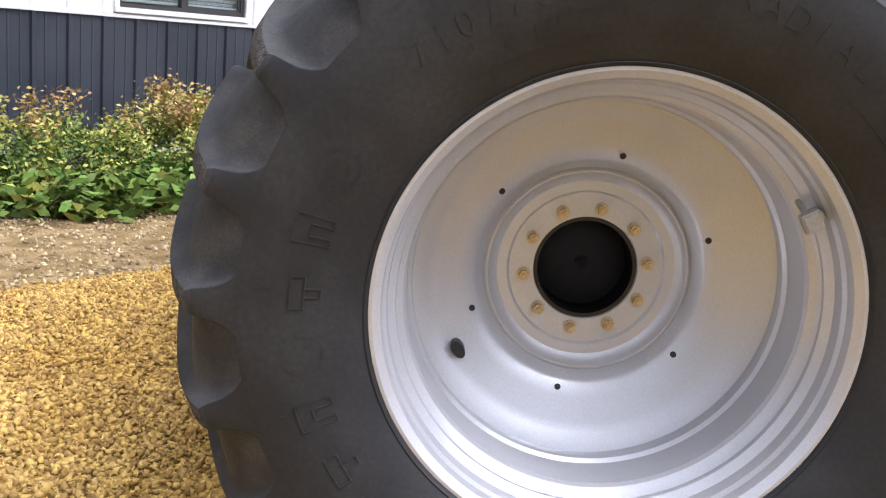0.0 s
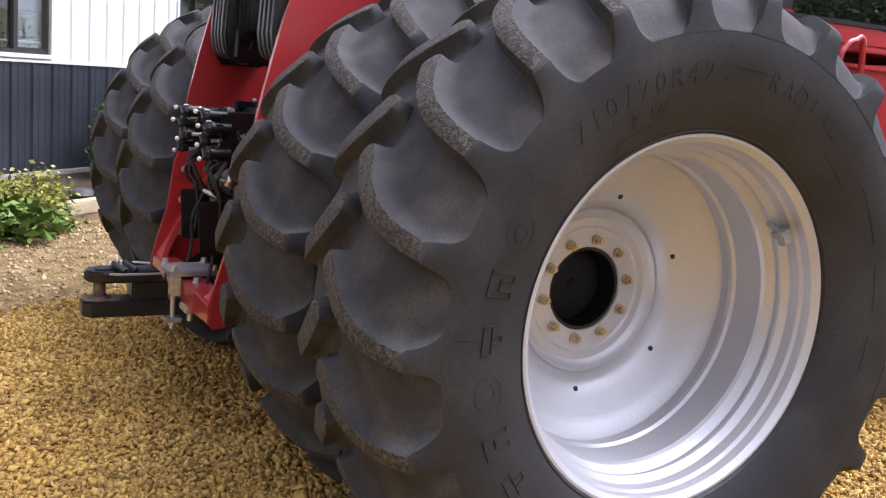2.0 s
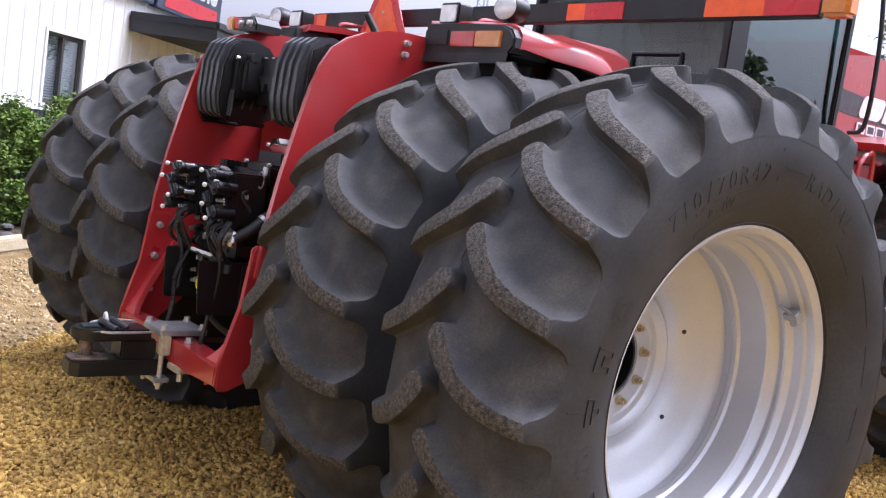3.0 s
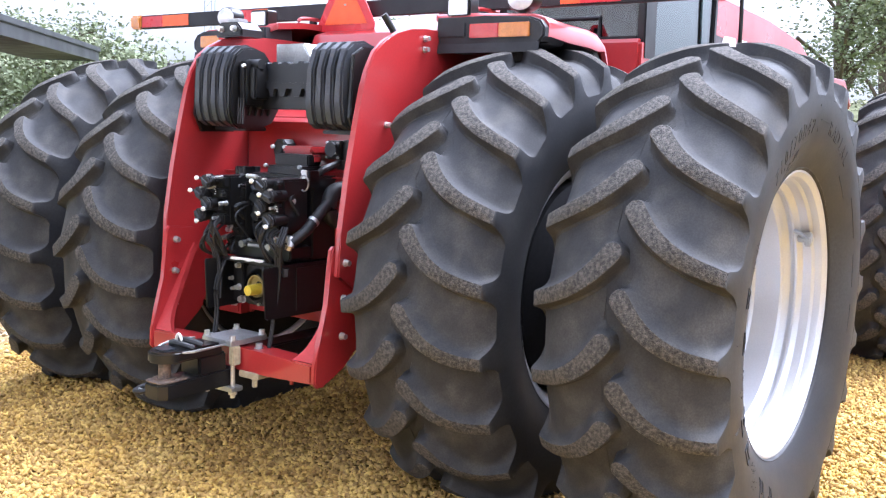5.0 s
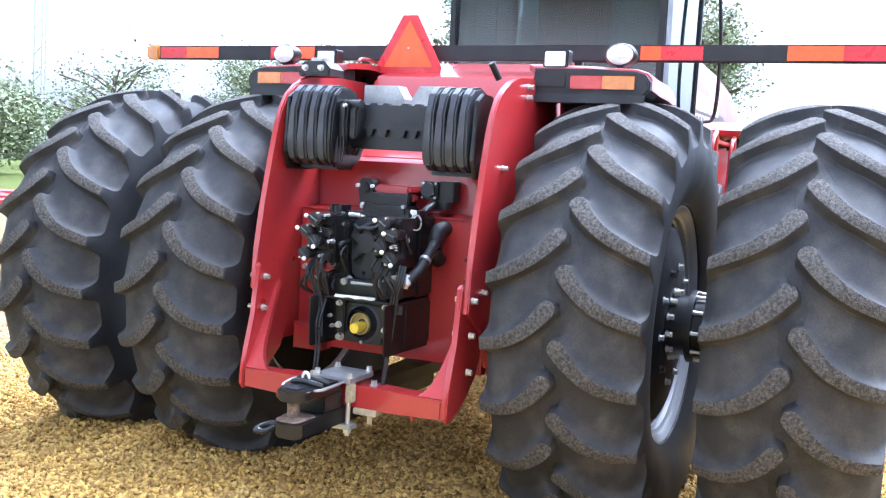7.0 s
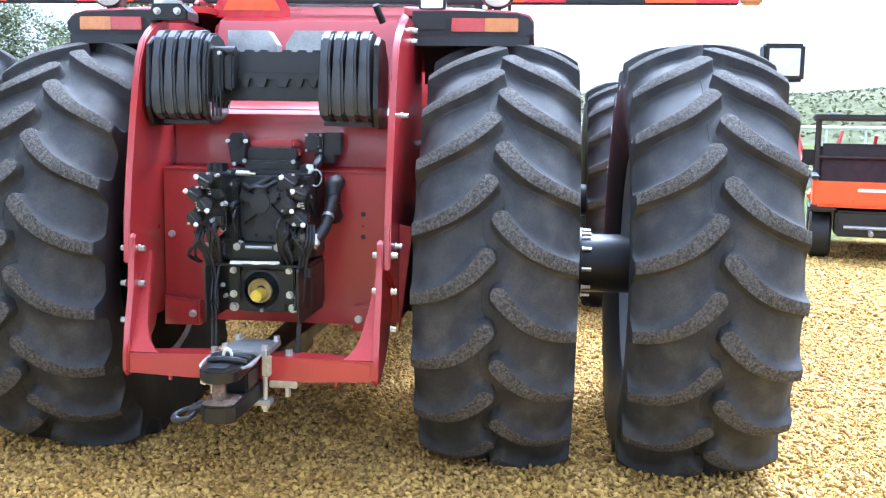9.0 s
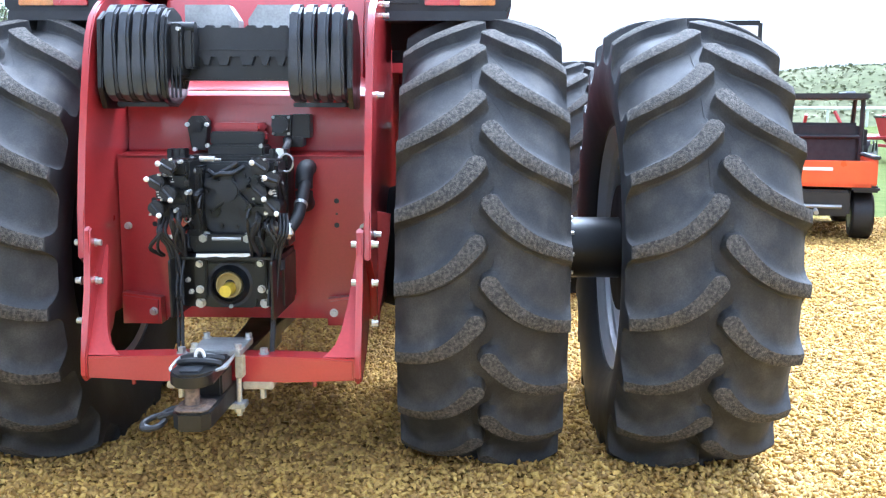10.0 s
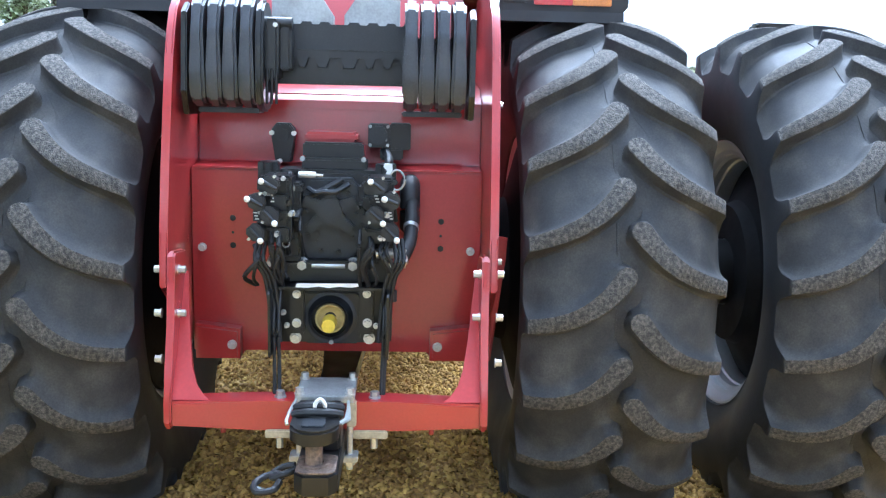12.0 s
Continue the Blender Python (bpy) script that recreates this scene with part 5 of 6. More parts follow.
# slow-vehicle triangle
bm = slab(B(), [(0.500, 2.115), (0.118, 2.115), (0.112, 2.150), (0.265, 2.425), (0.353, 2.425), (0.506, 2.150)], "x", 0.150, 0.156)
smv = part("slow_vehicle_sign", bm, RED_FILM, tractor, "orange slow-vehicle triangle with a red border")
part("triangle_centre", slab(B(), [(0.455, 2.150), (0.163, 2.150), (0.309, 2.400)], "x", 0.146, 0.150), ORANGE, smv, "bright orange triangle")
part("sign_post", box(B(), 0.158, 0.175, 0.29, 0.33, 2.0, 2.40, 0.003), BLACK, smv)
part("sign_screw", rod(B(), (0.146, 0.309, 2.25), (0.142, 0.309, 2.25), 0.006, 8), ZINC, smv)

# marker bar
bm = box(B(), 0.20, 0.24, -2.06, 2.08, 2.190, 2.272, 0.005)
bar = part("marker_bar", bm, PLASTIC, tractor, "black bar across the back with reflector strips")
for s in (-1, 1):
    for y0, y1, mt in ((1.86, 2.06, RED_FILM), (1.62, 1.86, ORANGE), (1.04, 1.24, RED_FILM), (0.94, 1.04, ORANGE)):
        part("reflector_strip", box(B(), 0.196, 0.200, s * y0, s * y1, 2.198, 2.264), mt, bar)
    part("end_lamp", box(B(), 0.185, 0.25, s * 2.07, s * 2.17, 2.190, 2.275, 0.012), AMBER, bar, "amber end lamp")
    part("bar_post", box(B(), 0.22, 0.25, s * 0.60, s * 0.64, 2.04, 2.20, 0.004), BLACK, bar)

# cab
bm = slab(B(), [(1.53, 1.80), (1.53, 2.145), (1.55, 2.168), (1.60, 2.160), (1.68, 2.06), (1.75, 2.025), (2.72, 2.025), (2.72, 1.88), (1.75, 1.80)], "y", -0.74, 0.74, 0.02)
cabin = part("cab_base", bm, RED, tractor)
bm = box(B(), 1.50, 2.95, -0.80, 0.80, 3.30, 3.52, 0.06)
part("cab_roof", bm, RED, tractor)
for s in (-1, 1):
    for x0, x1, top_x in ((1.575, 1.735, 1.56), (2.68, 2.73, 2.70)):
        bm = slab(B(), [(x0, 2.05), (x1, 2.05), (top_x + x1 - x0, 3.32), (top_x, 3.32)], "y", s * 0.695, s * 0.745, 0.008)
        part("cab_pillar", bm, BLACK, tractor)
    bm = slab(B(), [(1.70, 2.03), (2.70, 2.03), (2.74, 3.30), (1.66, 3.30)], "y", s * 0.722, s * 0.728)
    part("side_glass", bm, CAB_GLASS, tractor)
    part("sill_rail", box(B(), 1.70, 2.73, s * 0.70, s * 0.748, 2.02, 2.045, 0.004), BLACK, tractor)
    part("grab_rail", tube(B(), arc([(2.80, s * 0.78, 2.05), (2.84, s * 0.86, 2.12), (2.82, s * 0.87, 2.6), (2.75, s * 0.84, 3.1)], 6), 0.014, 10), BLACK, tractor)
part("rear_glass", slab(B(), [(-0.70, 2.07), (0.70, 2.07), (0.68, 3.30), (-0.68, 3.30)], "x", 1.600, 1.606), DARK_GLASS, tractor)
part("front_glass", slab(B(), [(-0.70, 2.07), (0.70, 2.07), (0.68, 3.30), (-0.68, 3.30)], "x", 2.790, 2.796), CAB_GLASS, tractor)
part("rear_sill", box(B(), 1.555, 1.60, -0.70, 0.70, 2.165, 2.185, 0.004), BLACK, tractor)
part("rear_window_frame", tube(B(), [(1.590, -0.44, 2.19), (1.590, -0.44, 2.30), (1.590, -0.10, 2.30), (1.590, -0.10, 2.19)], 0.012, 8), BLACK, tractor)
bm = box(B(), 2.05, 2.55, -0.27, 0.27, 2.06, 2.50, 0.06)
slab(bm, rounded(-0.26, 0.26, 2.45, 3.05, 0.12), "x", 1.98, 2.12, 0.03)
part("operator_seat", bm, SEAT, tractor)
bm = box(B(), 1.66, 1.95, -0.68, 0.68, 2.06, 2.28, 0.03)
box(bm, 2.0, 2.6, -0.68, -0.40, 2.06, 2.45, 0.04)
part("cab_console", bm, SEAT, tractor)
# Dark panels added to block the pale wall beyond and darken the lower glass.
for s in (-1, 1):
    bm = slab(B(), [(1.74, 2.04), (2.68, 2.04), (2.68, 2.12), (2.40, 2.16), (2.15, 2.30), (1.95, 2.42), (1.76, 2.46)], "y", s * 0.665, s * 0.690, 0.008)
    part("view_block_side", bm, SEAT, tractor)
part("view_block_front", box(B(), 2.735, 2.780, -0.66, 0.66, 2.05, 2.26, 0.01), SEAT, tractor)
bm = rod(B(), (2.65, 0, 2.06), (2.52, 0, 2.65), 0.05, 10)
part("steering_column", bm, BLACK, tractor)

# Added pale sheet in a dark frame, for a pale patch behind the glass.
pale_frame = part("cab_pale_frame", slab(B(), rounded(-0.235, -0.005, 2.285, 2.425, 0.015), "x", 2.690, 2.730, 0.006), PLASTIC, tractor)
part("sheet", slab(B(), rounded(-0.220, -0.020, 2.300, 2.410, 0.008), "x", 2.684, 2.690, 0.001), BLIND, pale_frame, "pale sheet")
part("pale_frame_arm", rod(B(), (2.71, -0.12, 2.06), (2.71, -0.12, 2.30), 0.014, 10), BLACK, pale_frame)

# hood and front frame
bm = slab(B(), [(2.86, 1.75), (2.86, 2.605), (3.3, 2.590), (4.3, 2.545), (5.2, 2.45), (5.9, 2.28), (6.05, 1.9), (6.05, 1.2), (2.86, 1.2)], "y", -0.60, 0.60, 0.07)
hood = part("hood", bm, RED, tractor)
part("hood_stripe", slab(B(), [(2.95, 2.20), (4.9, 2.10), (4.9, 2.20), (2.95, 2.34)], "y", -0.604, -0.600), GREY_DECAL, hood)
# row of slanting white blocks, and a row of small outlined ones below it
for x0, x1, r in ((3.225, 3.510, 0.045), (3.535, 3.750, 0.012), (3.785, 3.975, 0.030), (4.010, 4.190, 0.010), (4.235, 4.300, 0.006), (4.335, 4.520, 0.006)):
    bm = slab(B(), [(px + 0.35 * (pz - 2.26), pz) for px, pz in rounded(x0, x1, 2.190, 2.335, r)], "y", -0.609, -0.605)
    part("decal_block", bm, DECAL, hood)
for i in range(7):
    x0 = 3.21 + 0.125 * i
    block = part("decal_bar", slab(B(), rounded(x0, x0 + 0.110, 2.092, 2.160, 0.010), "y", -0.609, -0.605), DECAL, hood)
    part("decal_core", slab(B(), rounded(x0 + 0.018, x0 + 0.092, 2.104, 2.148, 0.006), "y", -0.611, -0.609), GREY_DECAL, block)
bm = box(B(), 2.2, 5.6, -0.42, 0.42, 0.72, 1.76, 0.02)
part("front_frame", bm, BLACK, tractor)
bm = rod(B(), (2.02, 0, 0.75), (2.02, 0, 1.75), 0.22, 20)
part("articulation_joint", bm, CAST, tractor)
for s in (-1, 1):
    bm = slab(B(), [(1.60, 1.80), (1.95, 1.82), (2.76, 1.87), (2.76, 1.70), (2.62, 1.25), (2.66, 0.74), (2.30, 0.74), (2.02, 1.10), (1.97, 1.49), (1.60, 1.50)], "y", s * 0.62, s * 1.0, 0.02)
    tank = part("fuel_tank_step", bm, RED, tractor)
    part("deck_plate", box(B(), 1.60, 2.80, s * 0.60, s * 1.03, 1.875, 1.90, 0.006), RED_FADED, tank)
    part("cab_step_box", box(B(), 1.60, 2.30, s * 0.745, s * 0.98, 1.902, 1.965, 0.012), RED, tank)
    part("step_tread", box(B(), 2.0, 2.12, s * 1.0, s * 1.05, 1.46, 1.50, 0.006), STEEL, tank)
    part("step_tread", box(B(), 2.0, 2.12, s * 1.0, s * 1.05, 1.10, 1.14, 0.006), STEEL, tank)
    part("panel_ledge", box(B(), 1.58, 2.20, s * 1.0, s * 1.015, 1.800, 1.822, 0.004), RED_FADED, tank)
    part("tank_foot", box(B(), 1.60, 2.00, s * 0.64, s * 1.012, 1.462, 1.498, 0.004), STEEL, tank)
    for x0 in (1.735, 2.50):
        part("handrail", tube(B(), arc([(x0, s * 1.04, 1.30), (x0, s * 1.05, 1.79), (x0 + 0.03, s * 1.05, 1.885), (x0 + 0.09, s * 1.05, 1.920), (x0 + 0.15, s * 1.05, 1.885), (x0 + 0.17, s * 1.04, 1.35)], 6), 0.015, 10), RED, tank)
    bm = slab(B(), [(2.62, 1.99), (3.40, 2.09), (4.75, 2.09), (5.0, 1.9), (5.0, 1.86), (4.72, 2.05), (3.42, 2.05), (2.64, 1.95)], "y", s * 0.60, s * 1.12, 0.008)
    part("front_fender", bm, RED, tractor)
    part("fender_strut", slab(B(), [(3.42, 2.06), (3.60, 2.06), (3.12, 1.62), (3.02, 1.62)], "y", s * 1.02, s * 1.08, 0.008), RED, tractor)

# ---- shop building, set at an angle to the tractor; local x runs along its wall, y goes inside ----
SHOP = pose(-1.245, 8.15, 0, 0, 0, math.degrees(math.atan2(0.687, 0.727)))


def shop(name, bm, mat, label="", category="", kind="structure", smooth=0, parent=None):
    ob = mesh_object(name, bm, mat, None, "", smooth)
    if parent:
        ob.parent = parent
    else:
        ob.matrix_world = SHOP
        tagged(ob, label, category, "", kind)
    return ob


WIN = [(-3.32, -1.84, 1.49, 2.53), (0.0, 1.06, 1.49, 2.52), (3.80, 4.86, 1.49, 2.52), (7.75, 8.75, 1.60, 2.54), (-9.4, -8.0, 1.49, 2.53)]
WEST, EAST, TOP = -16.0, 9.85, 4.75
bm = B()
box(bm, WEST, EAST, 0, 0.2, 0.0, 1.49)
box(bm, WEST, EAST, 0, 0.2, 2.54, TOP)
edges = [WEST] + [v for w in sorted(WIN) for v in w[:2]] + [EAST]
for a, b in zip(edges[::2], edges[1::2]):
    box(bm, a, b, 0, 0.2, 1.49, 2.54)
box(bm, 7.75, 8.75, 0, 0.2, 1.49, 1.60)
wall = shop("wall_south", bm, WALL_WHITE, "white ribbed steel wall of a shop building", "wall")
bm = box(B(), WEST, EAST, -0.012, -0.002, 0.06, 1.385)
clad = shop("wall_cladding", bm, WALL_DARK, "charcoal ribbed steel cladding on the lower wall", "cladding")
bm = box(B(), WEST, EAST, -0.035, -0.003, 1.388, 1.42)
shop("trim", bm, TRIM, "white drip trim between dark and white siding", "trim")
bm = box(B(), WEST, EAST, -0.06, 0.18, -0.05, 0.058, 0.01)
shop("baseboard", bm, CONCRETE, "concrete footing along the wall", "footing")
bm = B()
box(bm, WEST, WEST + 0.2, 0.2, 9, 0, TOP)
box(bm, EAST - 0.2, EAST, 0.2, 9, 0, TOP)
box(bm, WEST, EAST, 9, 9.2, 0, TOP)
shop("wall_north", bm, WALL_WHITE, "white steel end and back walls of the shop", "wall")
shop("floor", box(B(), WEST + 0.2, EAST - 0.2, 0.2, 9, 0.005, 0.06), CONCRETE, "concrete shop floor", "floor")
shop("ceiling", box(B(), WEST + 0.2, EAST - 0.2, 0.2, 9, 4.4, 4.5), ROOM, "plain shop ceiling", "ceiling")
shop("partition", box(B(), WEST + 0.2, EAST - 0.2, 3.0, 3.1, 0.06, 4.4), ROOM, "dim plaster partition inside", "wall")
bm = slab(B(), [(-0.75, TOP), (4.6, TOP + 1.5), (9.95, TOP), (9.95, TOP + 0.16), (4.6, TOP + 1.7), (-0.75, TOP + 0.16)], "x", WEST - 0.5, EAST + 0.5)
shop("roof", bm, ROOF, "charcoal steel roof with eaves", "roof")
shop("eave", box(B(), WEST - 0.5, EAST + 0.5, -0.80, -0.755, TOP - 0.06, TOP + 0.17, 0.01), ROOF, "charcoal eave fascia", "fascia")

# ribs: dark ones below, pale ones above
def rib(w, d, z0, z1, mat):
    bm = slab(B(), [(-w, 0.0), (-w * 0.5, -d), (w * 0.5, -d), (w, 0.0)], "z", z0, z1)
    me = bpy.data.meshes.new("siding_rib")
    bmesh.ops.recalc_face_normals(bm, faces=bm.faces)
    bm.to_mesh(me)
    bm.free()
    me.materials.append(mat)
    return me


DARK_RIB, DARK_LINE = rib(0.030, 0.032, 0.06, 1.385, WALL_DARK), rib(0.010, 0.006, 0.06, 1.385, WALL_DARK)
PALE_RIB, PALE_LOW, PALE_HIGH = rib(0.028, 0.022, 1.425, TOP - 0.02, WALL_WHITE), rib(0.028, 0.022, 1.425, 1.485, WALL_WHITE), rib(0.028, 0.022, 2.60, TOP - 0.02, WALL_WHITE)
for i in range(-26, 42):
    x = -4.18 + 0.352 * i
    if x < WEST + 0.1 or x > EAST - 0.1:
        continue
    o = new("siding_rib", DARK_RIB)
    o.parent, o.matrix_basis = clad, pose(x, -0.012, 0)
    for q in (0.12, 0.235):
        o = new("siding_line", DARK_LINE)
        o.parent, o.matrix_basis = clad, pose(x + q, -0.012, 0)
    inside = any(a - 0.09 < x < b + 0.09 for a, b, _, _ in WIN)
    for me in (PALE_HIGH,) if inside else (PALE_RIB,):
        o = new("siding_rib", me)
        o.parent, o.matrix_basis = wall, pose(x, 0.0, 0)

for n, (a, b, z0, z1) in enumerate(WIN, 1):
    bm = box(B(), a, b, 0.02, 0.09, z0, z0 + 0.045)
    box(bm, a, b, 0.02, 0.09, z1 - 0.045, z1)
    box(bm, a, a + 0.045, 0.02, 0.09, z0 + 0.045, z1 - 0.045)
    box(bm, b - 0.045, b, 0.02, 0.09, z0 + 0.045, z1 - 0.045)
    mid = a + (b - a) * (0.47 if n != 1 else 0.5)
    box(bm, mid - 0.03, mid + 0.03, 0.015, 0.085, z0 + 0.045, z1 - 0.045)
    win = shop(f"window_{n}", bm, FRAME, "sliding window in a dark bronze frame", "window")
    shop("sash", box(box(box(box(B(), mid + 0.03, mid + 0.06, 0.035, 0.065, z0 + 0.045, z1 - 0.045), b - 0.07, b - 0.045, 0.035, 0.065, z0 + 0.045, z1 - 0.045), mid + 0.06, b - 0.07, 0.035, 0.065, z0 + 0.045, z0 + 0.07), mid + 0.06, b - 0.07, 0.035, 0.065, z1 - 0.07, z1 - 0.045), FRAME, parent=win)
    for p0, p1, yy in ((a + 0.045, mid - 0.03, 0.06), (mid + 0.06, b - 0.07, 0.048)):
        pane = shop("pane", box(B(), p0, p1, yy, yy + 0.005, z0 + 0.05, z1 - 0.05), WINDOW_GLASS, parent=win)
        pane.visible_shadow = False
    bm = box(B(), a - 0.05, b + 0.05, -0.05, 0.018, z0 - 0.05, z0)
    shop("window_sill", bm, TRIM, parent=win)
    bm = box(B(), a - 0.05, a, -0.03, 0.018, z0, z1 + 0.05)
    box(bm, b, b + 0.05, -0.03, 0.018, z0, z1 + 0.05)
    box(bm, a, b, -0.03, 0.018, z1, z1 + 0.05)
    shop("window_casing", bm, TRIM, parent=win)
    # Only the first window's blinds are known; the others are added to brighten panes.
    if n != 2:
        for k in range(24):
            z = z0 + 0.06 + k * (z1 - z0 - 0.1) / 24
            shop("blind_slat", box(B(), a + 0.05, b - 0.05, 0.13, 0.15, z, z + 0.030), BLIND, parent=win)
    elif n == 2:
        shop("paper_notice", box(B(), a + 0.72, a + 0.80, 0.068, 0.071, z0 + 0.22, z0 + 0.48), BLIND, parent=win)
        shop("curtain", box(B(), mid, b - 0.05, 0.11, 0.12, z0, z1), BLIND, parent=win)

# signs and porch
shop("grey_sign_panel", box(B(), -3.0, 6.72, -0.16, -0.03, 3.40, 4.55, 0.01), NAVY, "long plain navy-grey sign panel", "sign", "thing")
sign = shop("brand_sign", box(B(), 6.80, 9.7, -0.18, -0.03, 3.38, 4.55, 0.01), NAVY, "navy sign panel with white shapes and a red band", "sign", "thing")
x = 7.15
for w in (0.40, 0.40, 0.36, 0.36, 0.12, 0.34):
    shop("white_shape", slab(B(), rounded(x, x + w, 3.80, 4.22, min(0.12, w / 3)), "y", -0.192, -0.184), DECAL, parent=sign)
    x += w + 0.06
shop("red_band", box(B(), 7.10, 9.5, -0.190, -0.184, 3.44, 3.72), RED_FILM, parent=sign)
bm = slab(B(), [(6.20, 3.16), (14.1, 3.16), (14.1, 3.19), (6.20, 3.19)], "y", -1.56, -0.03)
porch = shop("porch_roof", bm, ROOF, "low charcoal porch roof running past the end of the shop", "porch roof")
bm = box(B(), 6.24, 14.06, -1.56, -1.52, 2.86, 3.158)
box(bm, 6.20, 6.24, -1.56, -0.04, 2.86, 3.158)
box(bm, 14.06, 14.10, -1.56, -0.04, 2.86, 3.158)
shop("porch_fascia", bm, ROOF, parent=porch)
bm = box(B(), 6.16, 14.14, -1.60, -1.565, 3.075, 3.185, 0.012)
box(bm, 6.155, 6.195, -1.56, -0.04, 3.075, 3.185, 0.012)
shop("porch_gutter", bm, ROOF, parent=porch)
SOFFIT_RIB = rib(0.03, 0.012, 0.0, 1.46, SOFFIT)
soffit = shop("porch_soffit", slab(B(), [(6.25, 2.872), (14.05, 2.872), (14.05, 2.892), (6.25, 2.892)], "y", -1.515, -0.04), SOFFIT, parent=porch)
for i in range(52):
    o = new("soffit_rib", SOFFIT_RIB)
    o.parent, o.matrix_basis = soffit, pose(6.34 + 0.15 * i, -1.51, 2.872, -90, 0, 0)


# ---- plants ----
def cloud(name, centres, size, mats, pick, parent, label="", up=0.5, kind="", long=1.6):
    """Many small leaves: each a bent diamond at a centre, turned at random."""
    rng = np.random.default_rng(len(centres))
    n = len(centres)
    c = np.asarray(centres, float)
    d = rng.normal(size=(n, 3))
    d[:, 2] *= up
    d /= np.linalg.norm(d, axis=1)[:, None]
    s = rng.normal(size=(n, 3))
    s -= (s * d).sum(1)[:, None] * d
    s /= np.linalg.norm(s, axis=1)[:, None]
    k = size * rng.uniform(0.6, 1.4, n)[:, None]
    nrm = np.cross(d, s)
    v = np.stack([c - d * k * long / 2, c + s * k * 0.45 + nrm * k * 0.15, c + d * k * long / 2, c - s * k * 0.45 + nrm * k * 0.15], 1).reshape(-1, 3)
    me = bpy.data.meshes.new(name)
    me.vertices.add(4 * n)
    me.vertices.foreach_set("co", v.ravel())
    me.loops.add(4 * n)
    me.loops.foreach_set("vertex_index", np.arange(4 * n, dtype=np.int32))
    me.polygons.add(n)
    me.polygons.foreach_set("loop_start", np.arange(0, 4 * n, 4, dtype=np.int32))
    for mt in mats:
        me.materials.append(mt)
    me.polygons.foreach_set("material_index", np.asarray(pick, dtype=np.int32))
    me.update()
    ob = new(name, me)
    ob.parent = parent
    return tagged(ob, label, kind=kind)


def at_wall(k, off):
    return SHOP @ Vector((k, -off, 0))


def shrub(k, off, wide, high, seed, tint, label, leaves=3200, size=0.030):
    rng = np.random.default_rng(seed)
    p = at_wall(k, off)
    ob = thing("shrub", label, "shrub", p, 0, "shrubs along the wall")
    clumps = rng.normal(size=(90, 3))
    clumps /= np.linalg.norm(clumps, axis=1)[:, None]
    clumps = np.abs(clumps * [1, 1, 1]) * np.sign(clumps) * rng.uniform(0.45, 1.0, (90, 1)) ** 0.6
    clumps[:, 2] = np.abs(clumps[:, 2])
    clumps = clumps * [wide, wide, high * 0.92]
    which = rng.integers(0, 90, leaves)
    c = clumps[which] + rng.normal(size=(leaves, 3)) * [0.075, 0.075, 0.06]
    c[:, 2] = np.clip(c[:, 2], 0.03, None)
    tone = c[:, 2] / high + rng.normal(size=90)[which] * 0.16 + rng.normal(size=leaves) * 0.08
    pick = np.where(tone > tint[1], 2, np.where(tone > tint[0], 1, 0))
    cloud("foliage", c, size, (LEAF_GREEN, LEAF_YELLOW, LEAF_ORANGE), pick, ob)
    bm = B()
    for i in range(14):
        q = clumps[i]
        tube(bm, [(0.05 * q[0], 0.05 * q[1], 0), tuple(q * [0.5, 0.5, 0.55]), tuple(q * 1.08)], 0.006, 5)
    part("stem", bm, BARK, ob)
    return ob


for i, (k, off, w, h, tint) in enumerate(((-2.75, 2.15, 0.52, 0.78, (0.45, 0.80)), (-3.75, 2.05, 0.62, 1.06, (0.40, 0.70)), (-4.75, 2.2, 0.66, 0.98, (0.55, 0.74)), (-5.75, 2.0, 0.70, 1.12, (0.42, 0.66)), (-6.8, 2.15, 0.70, 1.02, (0.40, 0.70)), (-7.9, 2.1, 0.72, 1.10, (0.40, 0.66)), (-9.0, 2.15, 0.72, 1.02, (0.40, 0.66)))):
    shrub(k, off, w, h * 0.90, 11 + i, (tint[0], tint[1] + 0.10), "rounded shrub turning yellow and orange over green leaves", 12000, 0.026)
shrub(-2.12, 2.5, 0.34, 0.56, 31, (0.25, 1.6), "small bright yellow-green shrub by the timber edging", 2400, 0.032)
for k, off, w, h, seed in ((1.8, 0.95, 0.64, 1.62, 40), (2.9, 0.9, 0.64, 1.72, 41), (4.1, 1.0, 0.62, 1.55, 42)):
    shrub(k, off, w, h, seed, (1.25, 3.0), "tall dense dark green shrub against the wall", 22000, 0.036)
rng = np.random.default_rng(17)
pts = []
for _ in range(2600):
    q = at_wall(rng.uniform(0.2, 2.6), rng.uniform(2.5, 3.2) + 0.2 * rng.normal())
    pts.append((q[0], q[1], rng.uniform(0.01, 0.07)))
cloud("grass_tufts", pts, 0.045, (LEAF_GREEN, LEAF_YELLOW), (rng.uniform(size=len(pts)) > 0.7).astype(int), None, "patchy green grass along the planting bed", up=2.5, kind="stuff", long=2.4)["category"] = "grass"


